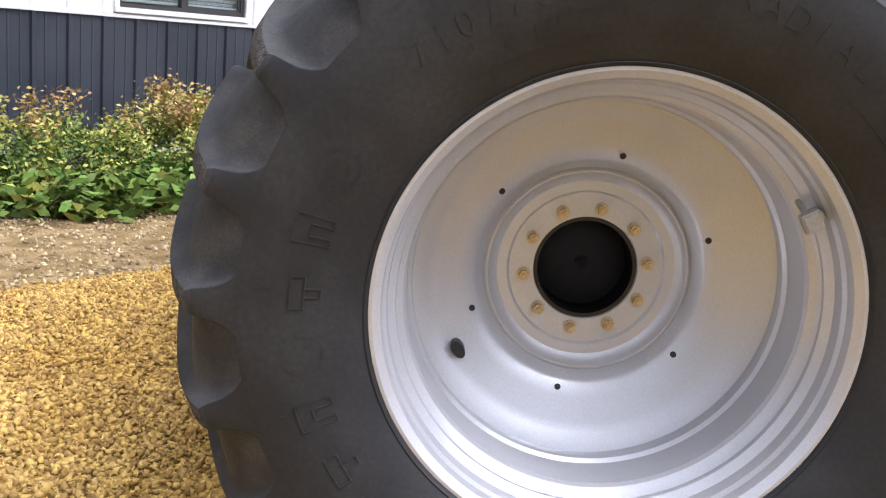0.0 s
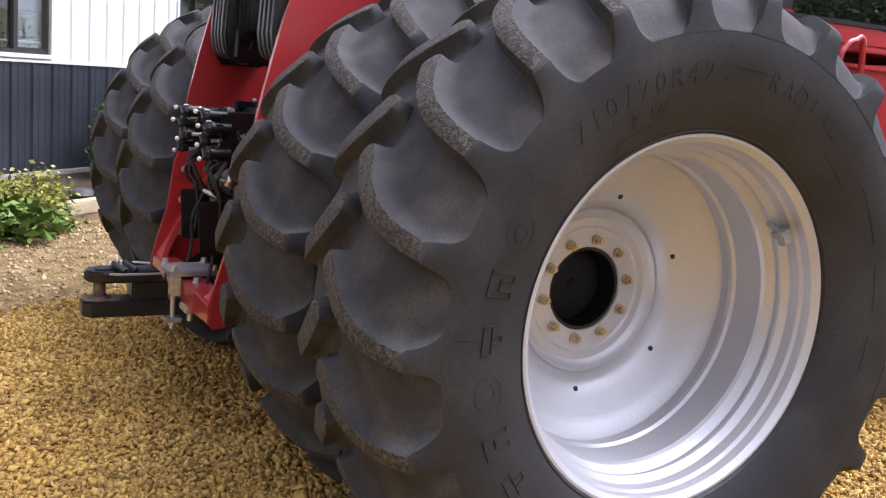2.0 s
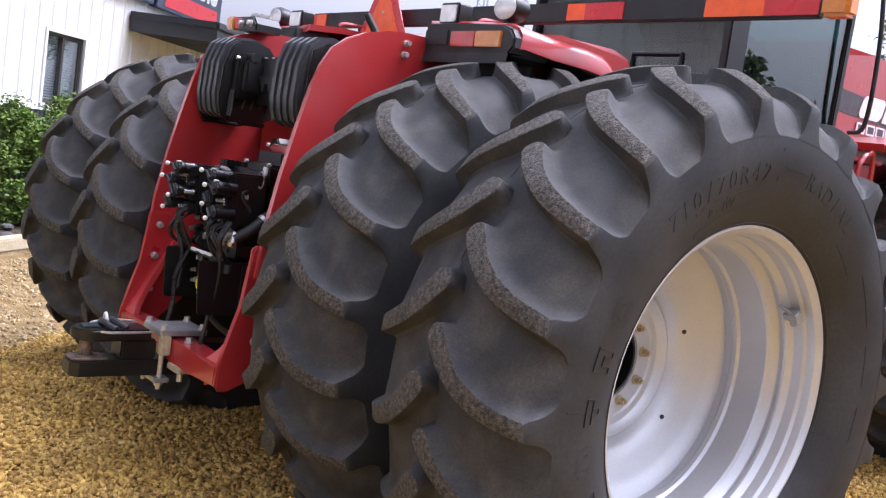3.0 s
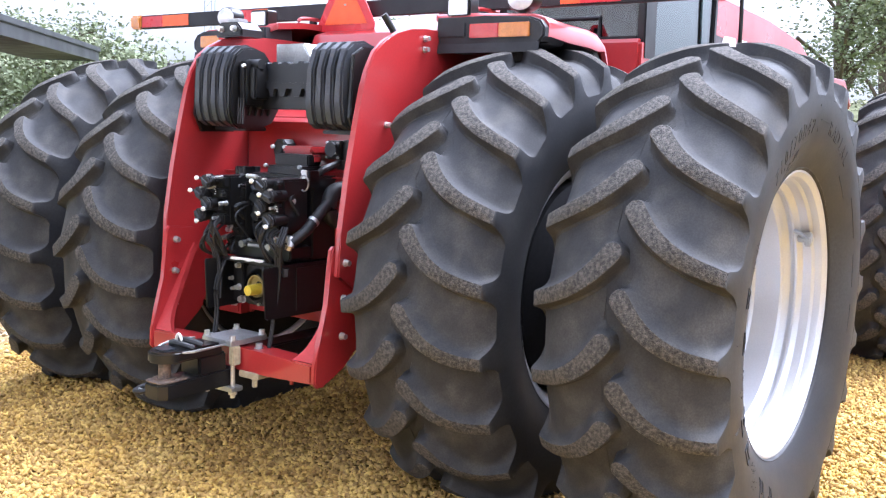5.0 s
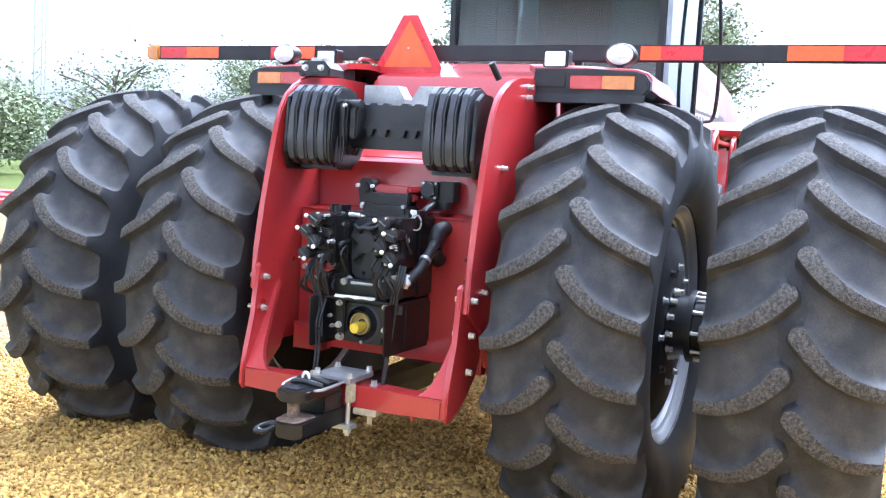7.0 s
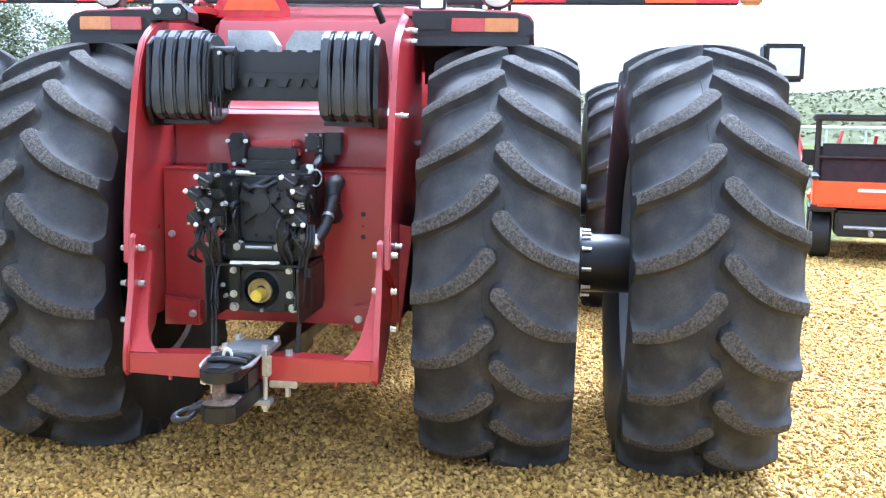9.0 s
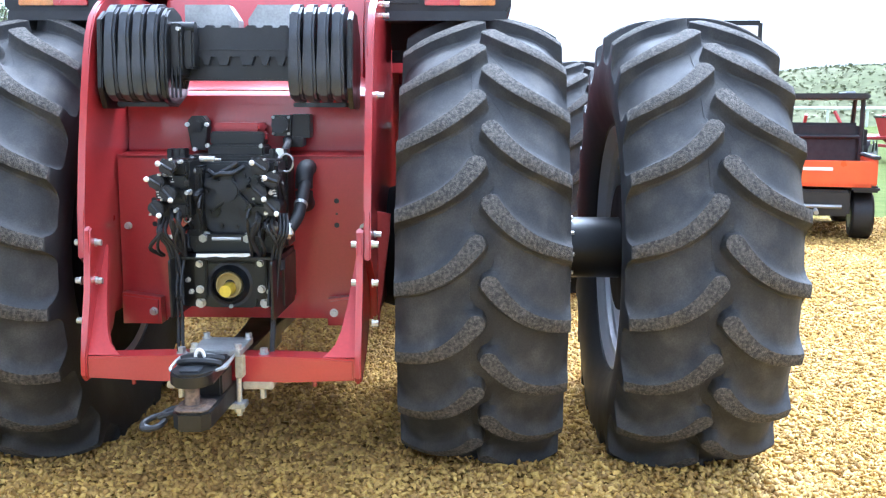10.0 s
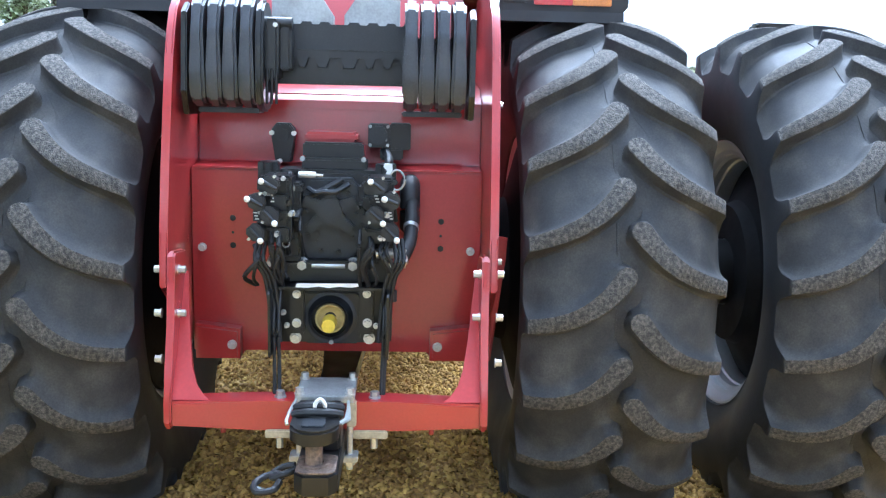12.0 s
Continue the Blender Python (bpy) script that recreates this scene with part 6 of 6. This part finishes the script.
def hosta(k, off, seed):
    """A low clump of long leaves that arch out from one root."""
    rng = np.random.default_rng(seed)
    ob = thing("leafy_plant", "low clump of long pointed green leaves", "plant", at_wall(k, off), 0, "low plants before the shrubs")
    n = 340
    a, r, z = rng.uniform(0, 6.283, n), rng.uniform(0.05, 0.40, n), rng.uniform(0.03, 0.34, n)
    c = np.stack([r * np.cos(a), r * np.sin(a), z * (1.1 - r)], 1)
    bm = B()
    for i in range(12):
        q = c[i]
        tube(bm, [(0.1 * q[0], 0.1 * q[1], 0), (0.5 * q[0], 0.5 * q[1], q[2] * 0.8 + 0.01), tuple(q)], 0.004, 5)
    part("stalk_cluster", bm, LEAF_GREEN, ob)
    cloud("leaf_clump", c, 0.072, (LEAF_GREEN, LEAF_YELLOW), (rng.uniform(size=n) > 0.90).astype(int), ob, up=0.35, long=1.9)


for i in range(13):
    hosta(-2.55 - 0.52 * i + 0.1 * math.sin(3 * i), 2.68 + 0.10 * math.sin(5 * i), 60 + i)

# timber edging and rocks by the wall
bm = box(B(), -1.75, 1.6, -2.28, -2.10, 0.0, 0.13, 0.015)
tm = mesh_object("landscape_timber", bm, TIMBER)
tm.matrix_world = SHOP
tagged(tm, "weathered pale timber edging the planting bed", "timber")
random.seed(8)
for i in range(9):
    bm = B()
    bmesh.ops.create_icosphere(bm, subdivisions=2, radius=random.uniform(0.07, 0.17))
    for v in bm.verts:
        v.co *= 1 + 0.28 * noise.noise(v.co * 6 + Vector((i * 3.1, 0, 0)))
        v.co.z *= 0.55
    rk = mesh_object("bed_rock", bm, SLATE, smooth=25)
    rk.matrix_world = Matrix.Translation(at_wall(-1.5 + 0.32 * i, random.uniform(1.2, 1.9))) @ pose(0, 0, 0.04)
    tagged(rk, "dark rough rock lying in the planting bed", "rock", "rocks in the bed")


def tree(place, high, wide, seed, label, leaves=2600, size=0.30, bare=0.3, thin=1.0):
    rng = np.random.default_rng(seed)
    ob = thing("tree", label, "tree", place)
    bm = B()
    tube(bm, [(0, 0, 0), (0.05 * high * 0.3, 0, high * 0.3), (0, 0.02 * high, high * 0.62), (0.02 * high, 0, high * 0.9)], 0.022 * high * thin, 7)
    tips = []
    for i in range(26):
        a, z = rng.uniform(0, 6.283), rng.uniform(bare, 0.9)
        r = wide * rng.uniform(0.55, 1.0) * (1.15 - 0.75 * abs(z - 0.55))
        tip = np.array([r * math.cos(a), r * math.sin(a), min(z + rng.uniform(0.05, 0.22), 1.0) * high])
        root = np.array([0, 0, (z - 0.08) * high])
        tube(bm, [root, (root * 0.5 + tip * 0.5) + [0, 0, 0.03 * high], tip], 0.008 * high * thin, 5)
        tips += [tip, root * 0.35 + tip * 0.65]
    part("trunk", bm, BARK, ob)
    tips = np.array(tips)
    which = rng.integers(0, len(tips), leaves)
    spread = rng.uniform(0.08, 0.16, len(tips))[which][:, None] * wide * 1.7
    c = tips[which] + rng.normal(size=(leaves, 3)) * spread * [1, 1, 0.75]
    c[:, 2] = np.clip(c[:, 2], high * 0.08, None)
    cloud("crown", c, size, (LEAF_HAZY,), np.zeros(leaves), ob)
    return ob


def polar(az, dist, eye=(-4.33, -2.34)):
    return (eye[0] + dist * math.cos(radians(az)), eye[1] + dist * math.sin(radians(az)), 0)


for i, (az, dist, h, w, n) in enumerate(((52.6, 46, 3.7, 2.6, 2600), (50.9, 49, 3.5, 2.2, 2200), (54.8, 44, 4.4, 3.0, 2600), (47.0, 66, 3.4, 1.8, 700), (44.4, 60, 6.3, 3.4, 520), (42.4, 64, 4.8, 3.0, 1700), (40.6, 68, 4.2, 3.2, 1700), (38.4, 66, 4.2, 2.8, 1500), (36.2, 72, 8.6, 3.2, 2000), (34.2, 72, 7.6, 2.6, 1500), (31.8, 74, 9.0, 3.0, 1900), (29.5, 72, 7.0, 3.0, 1700), (27.0, 74, 8.0, 3.0, 1700), (57.0, 50, 5.5, 3.2, 2200), (59.5, 55, 6.0, 3.4, 2200))):
    tree(polar(az, dist), h, w, 100 + i, "leafy green tree beyond the yard", n * 4, 0.14)
tree(polar(13.2, 40, (-3.96, -2.9)), 9.5, 2.5, 140, "tall leafy tree behind the tractor", 9000, 0.11)
tree(polar(10.4, 52), 10.0, 1.6, 141, "tall leafy tree behind the tractor", 5000, 0.11)

for az, dist, h, w, seed in ((27.0, 52, 10.8, 1.5, 142), (24.6, 55, 9.8, 1.4, 143), (22.6, 58, 10.6, 1.7, 144)):
    tree(polar(az, dist, (-3.01, -3.72)), h, w, seed, "tall leafy tree behind the hood", 4200, 0.13)
for i, (az, dist, h, w) in enumerate(((-33.5, 62, 8.4, 2.6), (-35, 64, 10.6, 1.3), (-36.5, 60, 8.0, 2.8), (-38.5, 63, 11.2, 1.3), (-40, 60, 8.2, 2.8), (-42, 64, 10.2, 1.4), (-44, 60, 7.8, 3.0), (-47, 62, 10.0, 1.6), (-50, 60, 8.4, 3.0))):
    tree(polar(az, dist, (2.3, -0.73)), h, w, 190 + i, "narrow evergreen across the yard", 2600, 0.42, 0.06)
for i, (x, y, h, w) in enumerate(((16, -22, 7.5, 2.0), (20, -27, 9.0, 2.4), (24, -24, 6.5, 1.8), (31, -31, 9.5, 3.0), (38, -34, 8.5, 3.2), (9, -28, 8.0, 2.6), (-4, -30, 8.5, 3.0), (-14, -26, 7.5, 3.0))):
    tree((x, y, 0), h, w, 170 + i, "leafy green tree across the yard", 2600, 0.22, 0.15)

# far woods and hill
rng = np.random.default_rng(3)
pts = []
for _ in range(9000):
    az, d = rng.uniform(24, 66), rng.uniform(85, 105)
    p = polar(az, d)
    pts.append((p[0], p[1], abs(rng.normal()) * 0.9 * (0.6 + 0.4 * math.sin(az * 1.7) ** 2) + 0.2))
cloud("far_woods", pts, 0.75, (LEAF_HAZY,), np.zeros(len(pts)), None, "low belt of distant green woods", kind="stuff")["category"] = "woods"


def swell(az):
    """The hill rises a little beyond the yard."""
    return 1 + 0.26 * math.exp(-((az + 22) / 5.5) ** 2)


bm = B()
cols = []
for i in range(61):
    az = -48 + i
    col = []
    for j, (d, z) in enumerate(((104, -0.05), (112, 1.9), (122, 4.2), (134, 5.7), (150, 6.0), (190, -0.1))):
        p = polar(az, d, (-4.3, -0.7))
        zz = z if z < 0 else z * swell(az) * (1 + 0.10 * noise.noise(Vector((az * 0.13, j * 1.3, 0))))
        col.append(bm.verts.new((p[0], p[1], zz)))
    cols.append(col)
for a, b in zip(cols, cols[1:]):
    for j in range(5):
        bm.faces.new((a[j], b[j], b[j + 1], a[j + 1]))
HILL = material("hill_scrub", (0.098, 0.104, 0.054), 0.95, 0, 0.35, 0.7, 0.10, 0.0, (0.135, 0.134, 0.080), 0.5, spec=0.02)
tagged(mesh_object("hill", bm, HILL, smooth=60), "low green scrub-covered hill on the horizon", "hill", kind="structure")
pts = []
for _ in range(9000):
    az, u = rng.uniform(-48, 12), rng.uniform(0, 1)
    p = polar(az, 106 + 40 * u, (-4.3, -0.7))
    pts.append((p[0], p[1], float(np.interp(u, (0, 0.15, 0.4, 0.7, 1), (0.5, 1.9, 4.1, 5.6, 5.9))) * swell(az) + rng.uniform(0, 0.35)))
cloud("hill_bushes", pts, 0.34, (LEAF_HILL,), np.zeros(len(pts)), None, "scattered bushes over the far hill", kind="stuff")["category"] = "bushes"
bm = B()
for i in range(30):
    p, q = polar(-48 + 2 * i, 101, (-4.3, -0.7)), polar(-46 + 2 * i, 101, (-4.3, -0.7))
    tube(bm, [(p[0], p[1], 1.75), (q[0], q[1], 1.75)], 0.22, 6)
    rod(bm, (p[0], p[1], 0), (p[0], p[1], 1.6), 0.12, 6)
tagged(mesh_object("white_rail", bm, TRIM), "white rail running along the foot of the hill", "rail")

for az, d, z, h in ((-25.8, 148, 5.6, 2.6), (-24.6, 150, 5.6, 1.6), (-31.0, 146, 5.5, 2.2)):
    p = polar(az, d, (-4.3, -0.7))
    tree((p[0], p[1], z), h, h * 0.55, int(150 - az), "small tree on the hill crest", 700, 0.16)

# lattice mast
mast = thing("lattice_mast", "tall thin galvanised lattice mast", "mast", polar(48.2, 60))
for i in range(3):
    a = radians(120 * i)
    part("mast_leg", rod(B(), (0.35 * math.cos(a), 0.35 * math.sin(a), 0), (0.35 * math.cos(a), 0.35 * math.sin(a), 26), 0.05, 6), GALV, mast)
bm = B()
for k in range(52):
    a, b = radians(120 * (k % 3)), radians(120 * ((k + 1) % 3))
    rod(bm, (0.35 * math.cos(a), 0.35 * math.sin(a), k * 0.5), (0.35 * math.cos(b), 0.35 * math.sin(b), k * 0.5 + 0.5), 0.025, 5)
part("mast_lacing", bm, GALV, mast)

# ---- yard machines ----
def small_wheel(parent, x, y, r, w):
    bm = lathe(B(), [(-w / 2, r * 0.55), (-w / 2, r * 0.85), (-w * 0.4, r * 0.97), (0, r), (w * 0.4, r * 0.97), (w / 2, r * 0.85), (w / 2, r * 0.55)], 28)
    t = part("tyre", bm, SIDEWALL, parent)
    t.matrix_basis = pose(x, y, r)
    part("rim", lathe(B(), [(-w * 0.42, 0.0), (-w * 0.42, r * 0.3), (-w * 0.48, r * 0.5), (-w * 0.5, r * 0.57), (w * 0.5, r * 0.57), (w * 0.45, r * 0.3), (w * 0.45, 0.0)], 24), STEEL, t)


def utility_vehicle(place, turn):
    u = thing("utility_vehicle", "orange utility vehicle with a black roll cage and cargo bed", "utility vehicle", place, turn, "utility vehicles in the yard")
    for x in (0.42, 2.35):
        for y in (-0.56, 0.56):
            small_wheel(u, x, y, 0.30, 0.26)
    bm = box(B(), 0.02, 0.06, -0.66, 0.66, 0.70, 0.98, 0.012)
    gate = part("tailgate", bm, UTV_ORANGE, u)
    part("gate_bar", box(B(), 0.008, 0.02, -0.17, 0.17, 0.86, 0.90), DECAL, gate)
    bm = box(B(), 0.06, 1.15, -0.68, -0.62, 0.68, 1.0, 0.012)
    box(bm, 0.06, 1.15, 0.62, 0.68, 0.68, 1.0, 0.012)
    box(bm, 0.06, 1.15, -0.62, 0.62, 0.66, 0.70, 0.006)
    part("cargo_bed", bm, UTV_ORANGE, u)
    part("bed_rail", box(box(B(), 0.0, 1.2, -0.70, -0.61, 1.0, 1.04, 0.01), 0.0, 1.2, 0.61, 0.70, 1.0, 1.04, 0.01), PLASTIC, u)
    bm = box(B(), 0.10, 2.7, -0.40, 0.40, 0.30, 0.62, 0.03)
    box(bm, 1.2, 2.0, -0.66, 0.66, 0.42, 0.70, 0.03)
    part("chassis", bm, PLASTIC, u)
    for y in (-0.56, 0.56):
        part("fender", box(B(), 0.05, 0.85, y - 0.16, y + 0.16, 0.60, 0.68, 0.025), PLASTIC, u)
        part("front_fender", box(B(), 1.95, 2.75, y - 0.15, y + 0.15, 0.60, 0.72, 0.03), UTV_ORANGE, u)
    part("front_body", slab(B(), [(2.0, 0.62), (2.9, 0.62), (2.88, 0.85), (2.25, 1.02), (2.0, 1.0)], "y", -0.60, 0.60, 0.03), UTV_ORANGE, u)
    bm = box(B(), 1.30, 1.75, -0.60, 0.60, 0.70, 0.90, 0.04)
    box(bm, 1.22, 1.36, -0.60, 0.60, 0.88, 1.42, 0.04)
    part("seat", bm, SEAT, u)
    for y in (-0.62, 0.62):
        part("cage_post", tube(B(), [(1.20, y, 0.68), (1.20, y, 1.72)], 0.030, 8), PLASTIC, u)
        part("cage_post", tube(B(), [(2.25, y, 1.0), (2.0, y, 1.72)], 0.030, 8), PLASTIC, u)
        part("mirror", box(box(B(), 2.02, 2.05, y * 1.16 - 0.09, y * 1.16 + 0.09, 1.10, 1.32, 0.01), 2.02, 2.05, y, y * 1.16, 1.2, 1.22), PLASTIC, u)
    part("rear_screen_bar", tube(B(), [(1.20, -0.62, 1.24), (1.20, 0.62, 1.24)], 0.025, 8), PLASTIC, u)
    bm = slab(B(), rounded(1.05, 2.15, -0.70, 0.70, 0.12), "z", 1.72, 1.80, 0.02)
    roof = part("cage_roof", bm, PLASTIC, u)
    part("roof_rib", box(box(B(), 1.15, 2.05, -0.52, -0.40, 1.80, 1.825, 0.008), 1.15, 2.05, 0.40, 0.52, 1.80, 1.825, 0.008), GALV, roof)
    bm = rod(B(), (0.08, -0.3, 0.42), (0.08, 0.3, 0.42), 0.025, 8)
    rod(bm, (0.02, 0.0, 0.38), (-0.12, 0.0, 0.36), 0.03, 8)
    part("rear_hitch", bm, STEEL, u)


utility_vehicle((7.37, -5.11, 0), -14)
utility_vehicle((6.21, -6.79, 0), -14)
utility_vehicle((8.6, -2.55, 0), -6)

# work lamp on a telescopic stand
lamp = thing("lamp_stand", "black telescopic stand with a square work lamp on top", "lamp stand", (3.36, -3.01, float(ground_height(3.36, -3.01)) - 0.02))
part("stand_tube", box(B(), -0.055, 0.055, -0.055, 0.055, 0.04, 1.63, 0.008), BLACK, lamp)
part("inner_tube", box(B(), -0.032, 0.032, -0.032, 0.032, 1.63, 1.89, 0.005), BLACK, lamp)
part("stand_foot", box(B(), -0.22, 0.22, -0.22, 0.22, 0.0, 0.04, 0.01), BLACK, lamp)
bm = box(B(), -0.11, 0.07, -0.158, 0.158, 1.89, 2.185, 0.02)
head = part("lamp_head", bm, BLACK, lamp)
part("lamp_lens", box(B(), -0.118, -0.108, -0.118, 0.118, 1.935, 2.145, 0.004), LAMP_LENS, head, "pale square lamp lens")

# red implements past the yard
def wagon(place, turn):
    w = thing("feed_wagon", "red box wagon parked on the grass", "wagon", place, turn)
    bm = slab(B(), [(-0.85, 0.75), (-1.05, 1.35), (1.05, 1.35), (0.85, 0.75), (0.5, 0.45), (-0.5, 0.45)], "x", -1.6, 1.6, 0.02)
    part("wagon_box", bm, FAR_RED, w)
    part("wagon_rim", box(B(), -1.65, 1.65, -1.08, 1.08, 1.35, 1.40, 0.01), BLACK, w)
    part("warning_shape", slab(B(), [(-0.5, 0.98), (-0.2, 0.98), (-0.35, 1.22)], "x", -1.63, -1.605), DECAL, w)
    for y in (-0.75, 0.75):
        small_wheel(w, 0.2, y, 0.40, 0.28)
    part("tongue", box(B(), 1.6, 3.0, -0.06, 0.06, 0.4, 0.5), FAR_RED, w)


def tiller(place, turn, seed):
    random.seed(seed)
    g = thing("tillage_implement", "folded red tillage implement with discs and small wheels", "implement", place, turn, "implements on the grass")
    bm = B()
    for y in (-1.6, -0.8, 0, 0.8, 1.6):
        rod(bm, (-1.2, y, 0.75), (1.4, y, 0.75), 0.05, 6)
    for x in (-1.2, 0, 1.4):
        rod(bm, (x, -1.9, 0.75), (x, 1.9, 0.75), 0.06, 6)
    for y in (-1.9, 1.9):
        rod(bm, (-1.0, y, 0.75), (-0.6, y * 0.9, 1.55), 0.05, 6)
        rod(bm, (1.0, y, 0.75), (0.6, y * 0.9, 1.45), 0.05, 6)
    part("implement_frame", bm, FAR_RED, g)
    for i in range(14):
        part("disc", lathe(B(), [(-0.02, 0.0), (0.01, 0.14), (0.03, 0.24), (0.02, 0.245), (0.0, 0.14), (-0.03, 0.0)], 16), STEEL, g).matrix_basis = pose(-0.8 + 1.4 * (i % 2), -1.8 + 0.27 * i, 0.30, 0, 0, 18)
        part("shank", tube(B(), arc([(-0.8 + 1.4 * (i % 2), -1.8 + 0.27 * i, 0.75), (-1.0 + 1.4 * (i % 2), -1.8 + 0.27 * i, 0.55), (-0.8 + 1.4 * (i % 2), -1.8 + 0.27 * i, 0.30)], 3), 0.02, 5), BLACK, g)
    for y in (-1.2, 1.2):
        small_wheel(g, 0.3, y, 0.36, 0.22)
    part("drawbar", rod(B(), (1.4, 0, 0.7), (3.0, 0, 0.5), 0.06, 6), FAR_RED, g)


wagon((24.5, -14.6, 0), 8)
tiller((23.5, -9.4, 0), 20, 1)
tiller((27.0, -12.3, 0), -15, 2)
tiller((24.5, -6.6, 0), 10, 3)
tiller((26.0, -17.8, 0), 35, 4)
tiller((5.4, 10.6, 0), 60, 5)

# ---- loose stones ----
def stones(name, count, area, keep, size, mat, label, seed, flat=0.6):
    """Angular chips lying on the ground: each a six-cornered lump with uneven corners."""
    rng = np.random.default_rng(seed)
    x, y = rng.uniform(area[0], area[1], count), rng.uniform(area[2], area[3], count)
    ok = keep(x, y, rng)
    rim = np.minimum(np.minimum(x - area[0], area[1] + 0.6 - x), np.minimum(y - area[2], area[3] - y))
    ok &= rng.uniform(size=count) < rim / 0.9
    x, y = x[ok], y[ok]
    n = len(x)
    base = np.array([(1, 0, 0), (0, 1, 0), (-1, 0, 0), (0, -1, 0), (0, 0, 1), (0, 0, -1)], float)
    v = base[None] * rng.uniform(0.65, 1.35, (n, 6, 1)) + rng.normal(size=(n, 6, 3)) * 0.22
    v *= np.stack([rng.uniform(0.8, 1.45, n), rng.uniform(0.7, 1.1, n), rng.uniform(0.45, 0.9, n) * flat / 0.6], 1)[:, None] * (size * rng.uniform(0.6, 1.35, n) ** 1.2)[:, None, None]
    q = rng.normal(size=(n, 4)) * [1, 0.45, 0.45, 1]
    q /= np.linalg.norm(q, axis=1)[:, None]
    w, a, b, c = q.T
    rot = np.stack([1 - 2 * (b * b + c * c), 2 * (a * b - c * w), 2 * (a * c + b * w), 2 * (a * b + c * w), 1 - 2 * (a * a + c * c), 2 * (b * c - a * w), 2 * (a * c - b * w), 2 * (b * c + a * w), 1 - 2 * (a * a + b * b)], 1).reshape(n, 3, 3)
    v = np.einsum("nij,nkj->nki", rot, v)
    v += np.stack([x, y, ground_height(x, y) + rng.uniform(-0.004, 0.010, n)], 1)[:, None]
    faces = np.array([(0, 1, 4), (1, 2, 4), (2, 3, 4), (3, 0, 4), (1, 0, 5), (2, 1, 5), (3, 2, 5), (0, 3, 5)])
    idx = (faces[None] + 6 * np.arange(n)[:, None, None]).ravel().astype(np.int32)
    me = bpy.data.meshes.new(name)
    me.vertices.add(6 * n)
    me.vertices.foreach_set("co", v.ravel())
    me.loops.add(len(idx))
    me.loops.foreach_set("vertex_index", idx)
    me.polygons.add(8 * n)
    me.polygons.foreach_set("loop_start", np.arange(0, len(idx), 3, dtype=np.int32))
    me.materials.append(mat)
    me.update()
    return tagged(new(name, me), label, "gravel", kind="stuff")


def inland(x, y):
    return -0.687 * x + 0.727 * y


stones("gravel", 205000, (-3.9, 3.4, -3.9, 4.6), lambda x, y, r: (inland(x, y) < 2.33 + 0.12 * np.sin(3 * x) + r.normal(size=len(x)) * 0.06), 0.0138, STONE, "loose angular tan crushed stone", 1)
stones("far_gravel", 72000, (-0.5, 10.4, -8.0, 4.4), lambda x, y, r: (inland(x, y) < 2.3) & ((x > 3.0) | (y < -3.2)) & (x + 0.4 * np.sin(y * 2) < 9.6), 0.019, STONE, "loose angular tan crushed stone", 2)
stones("earth_pebbles", 16000, (-6, 1.5, -1.0, 6.5), lambda x, y, r: (inland(x, y) > 2.3) & (inland(x, y) < 4.2), 0.016, PEBBLE, "scattered pale pebbles on bare earth", 3)
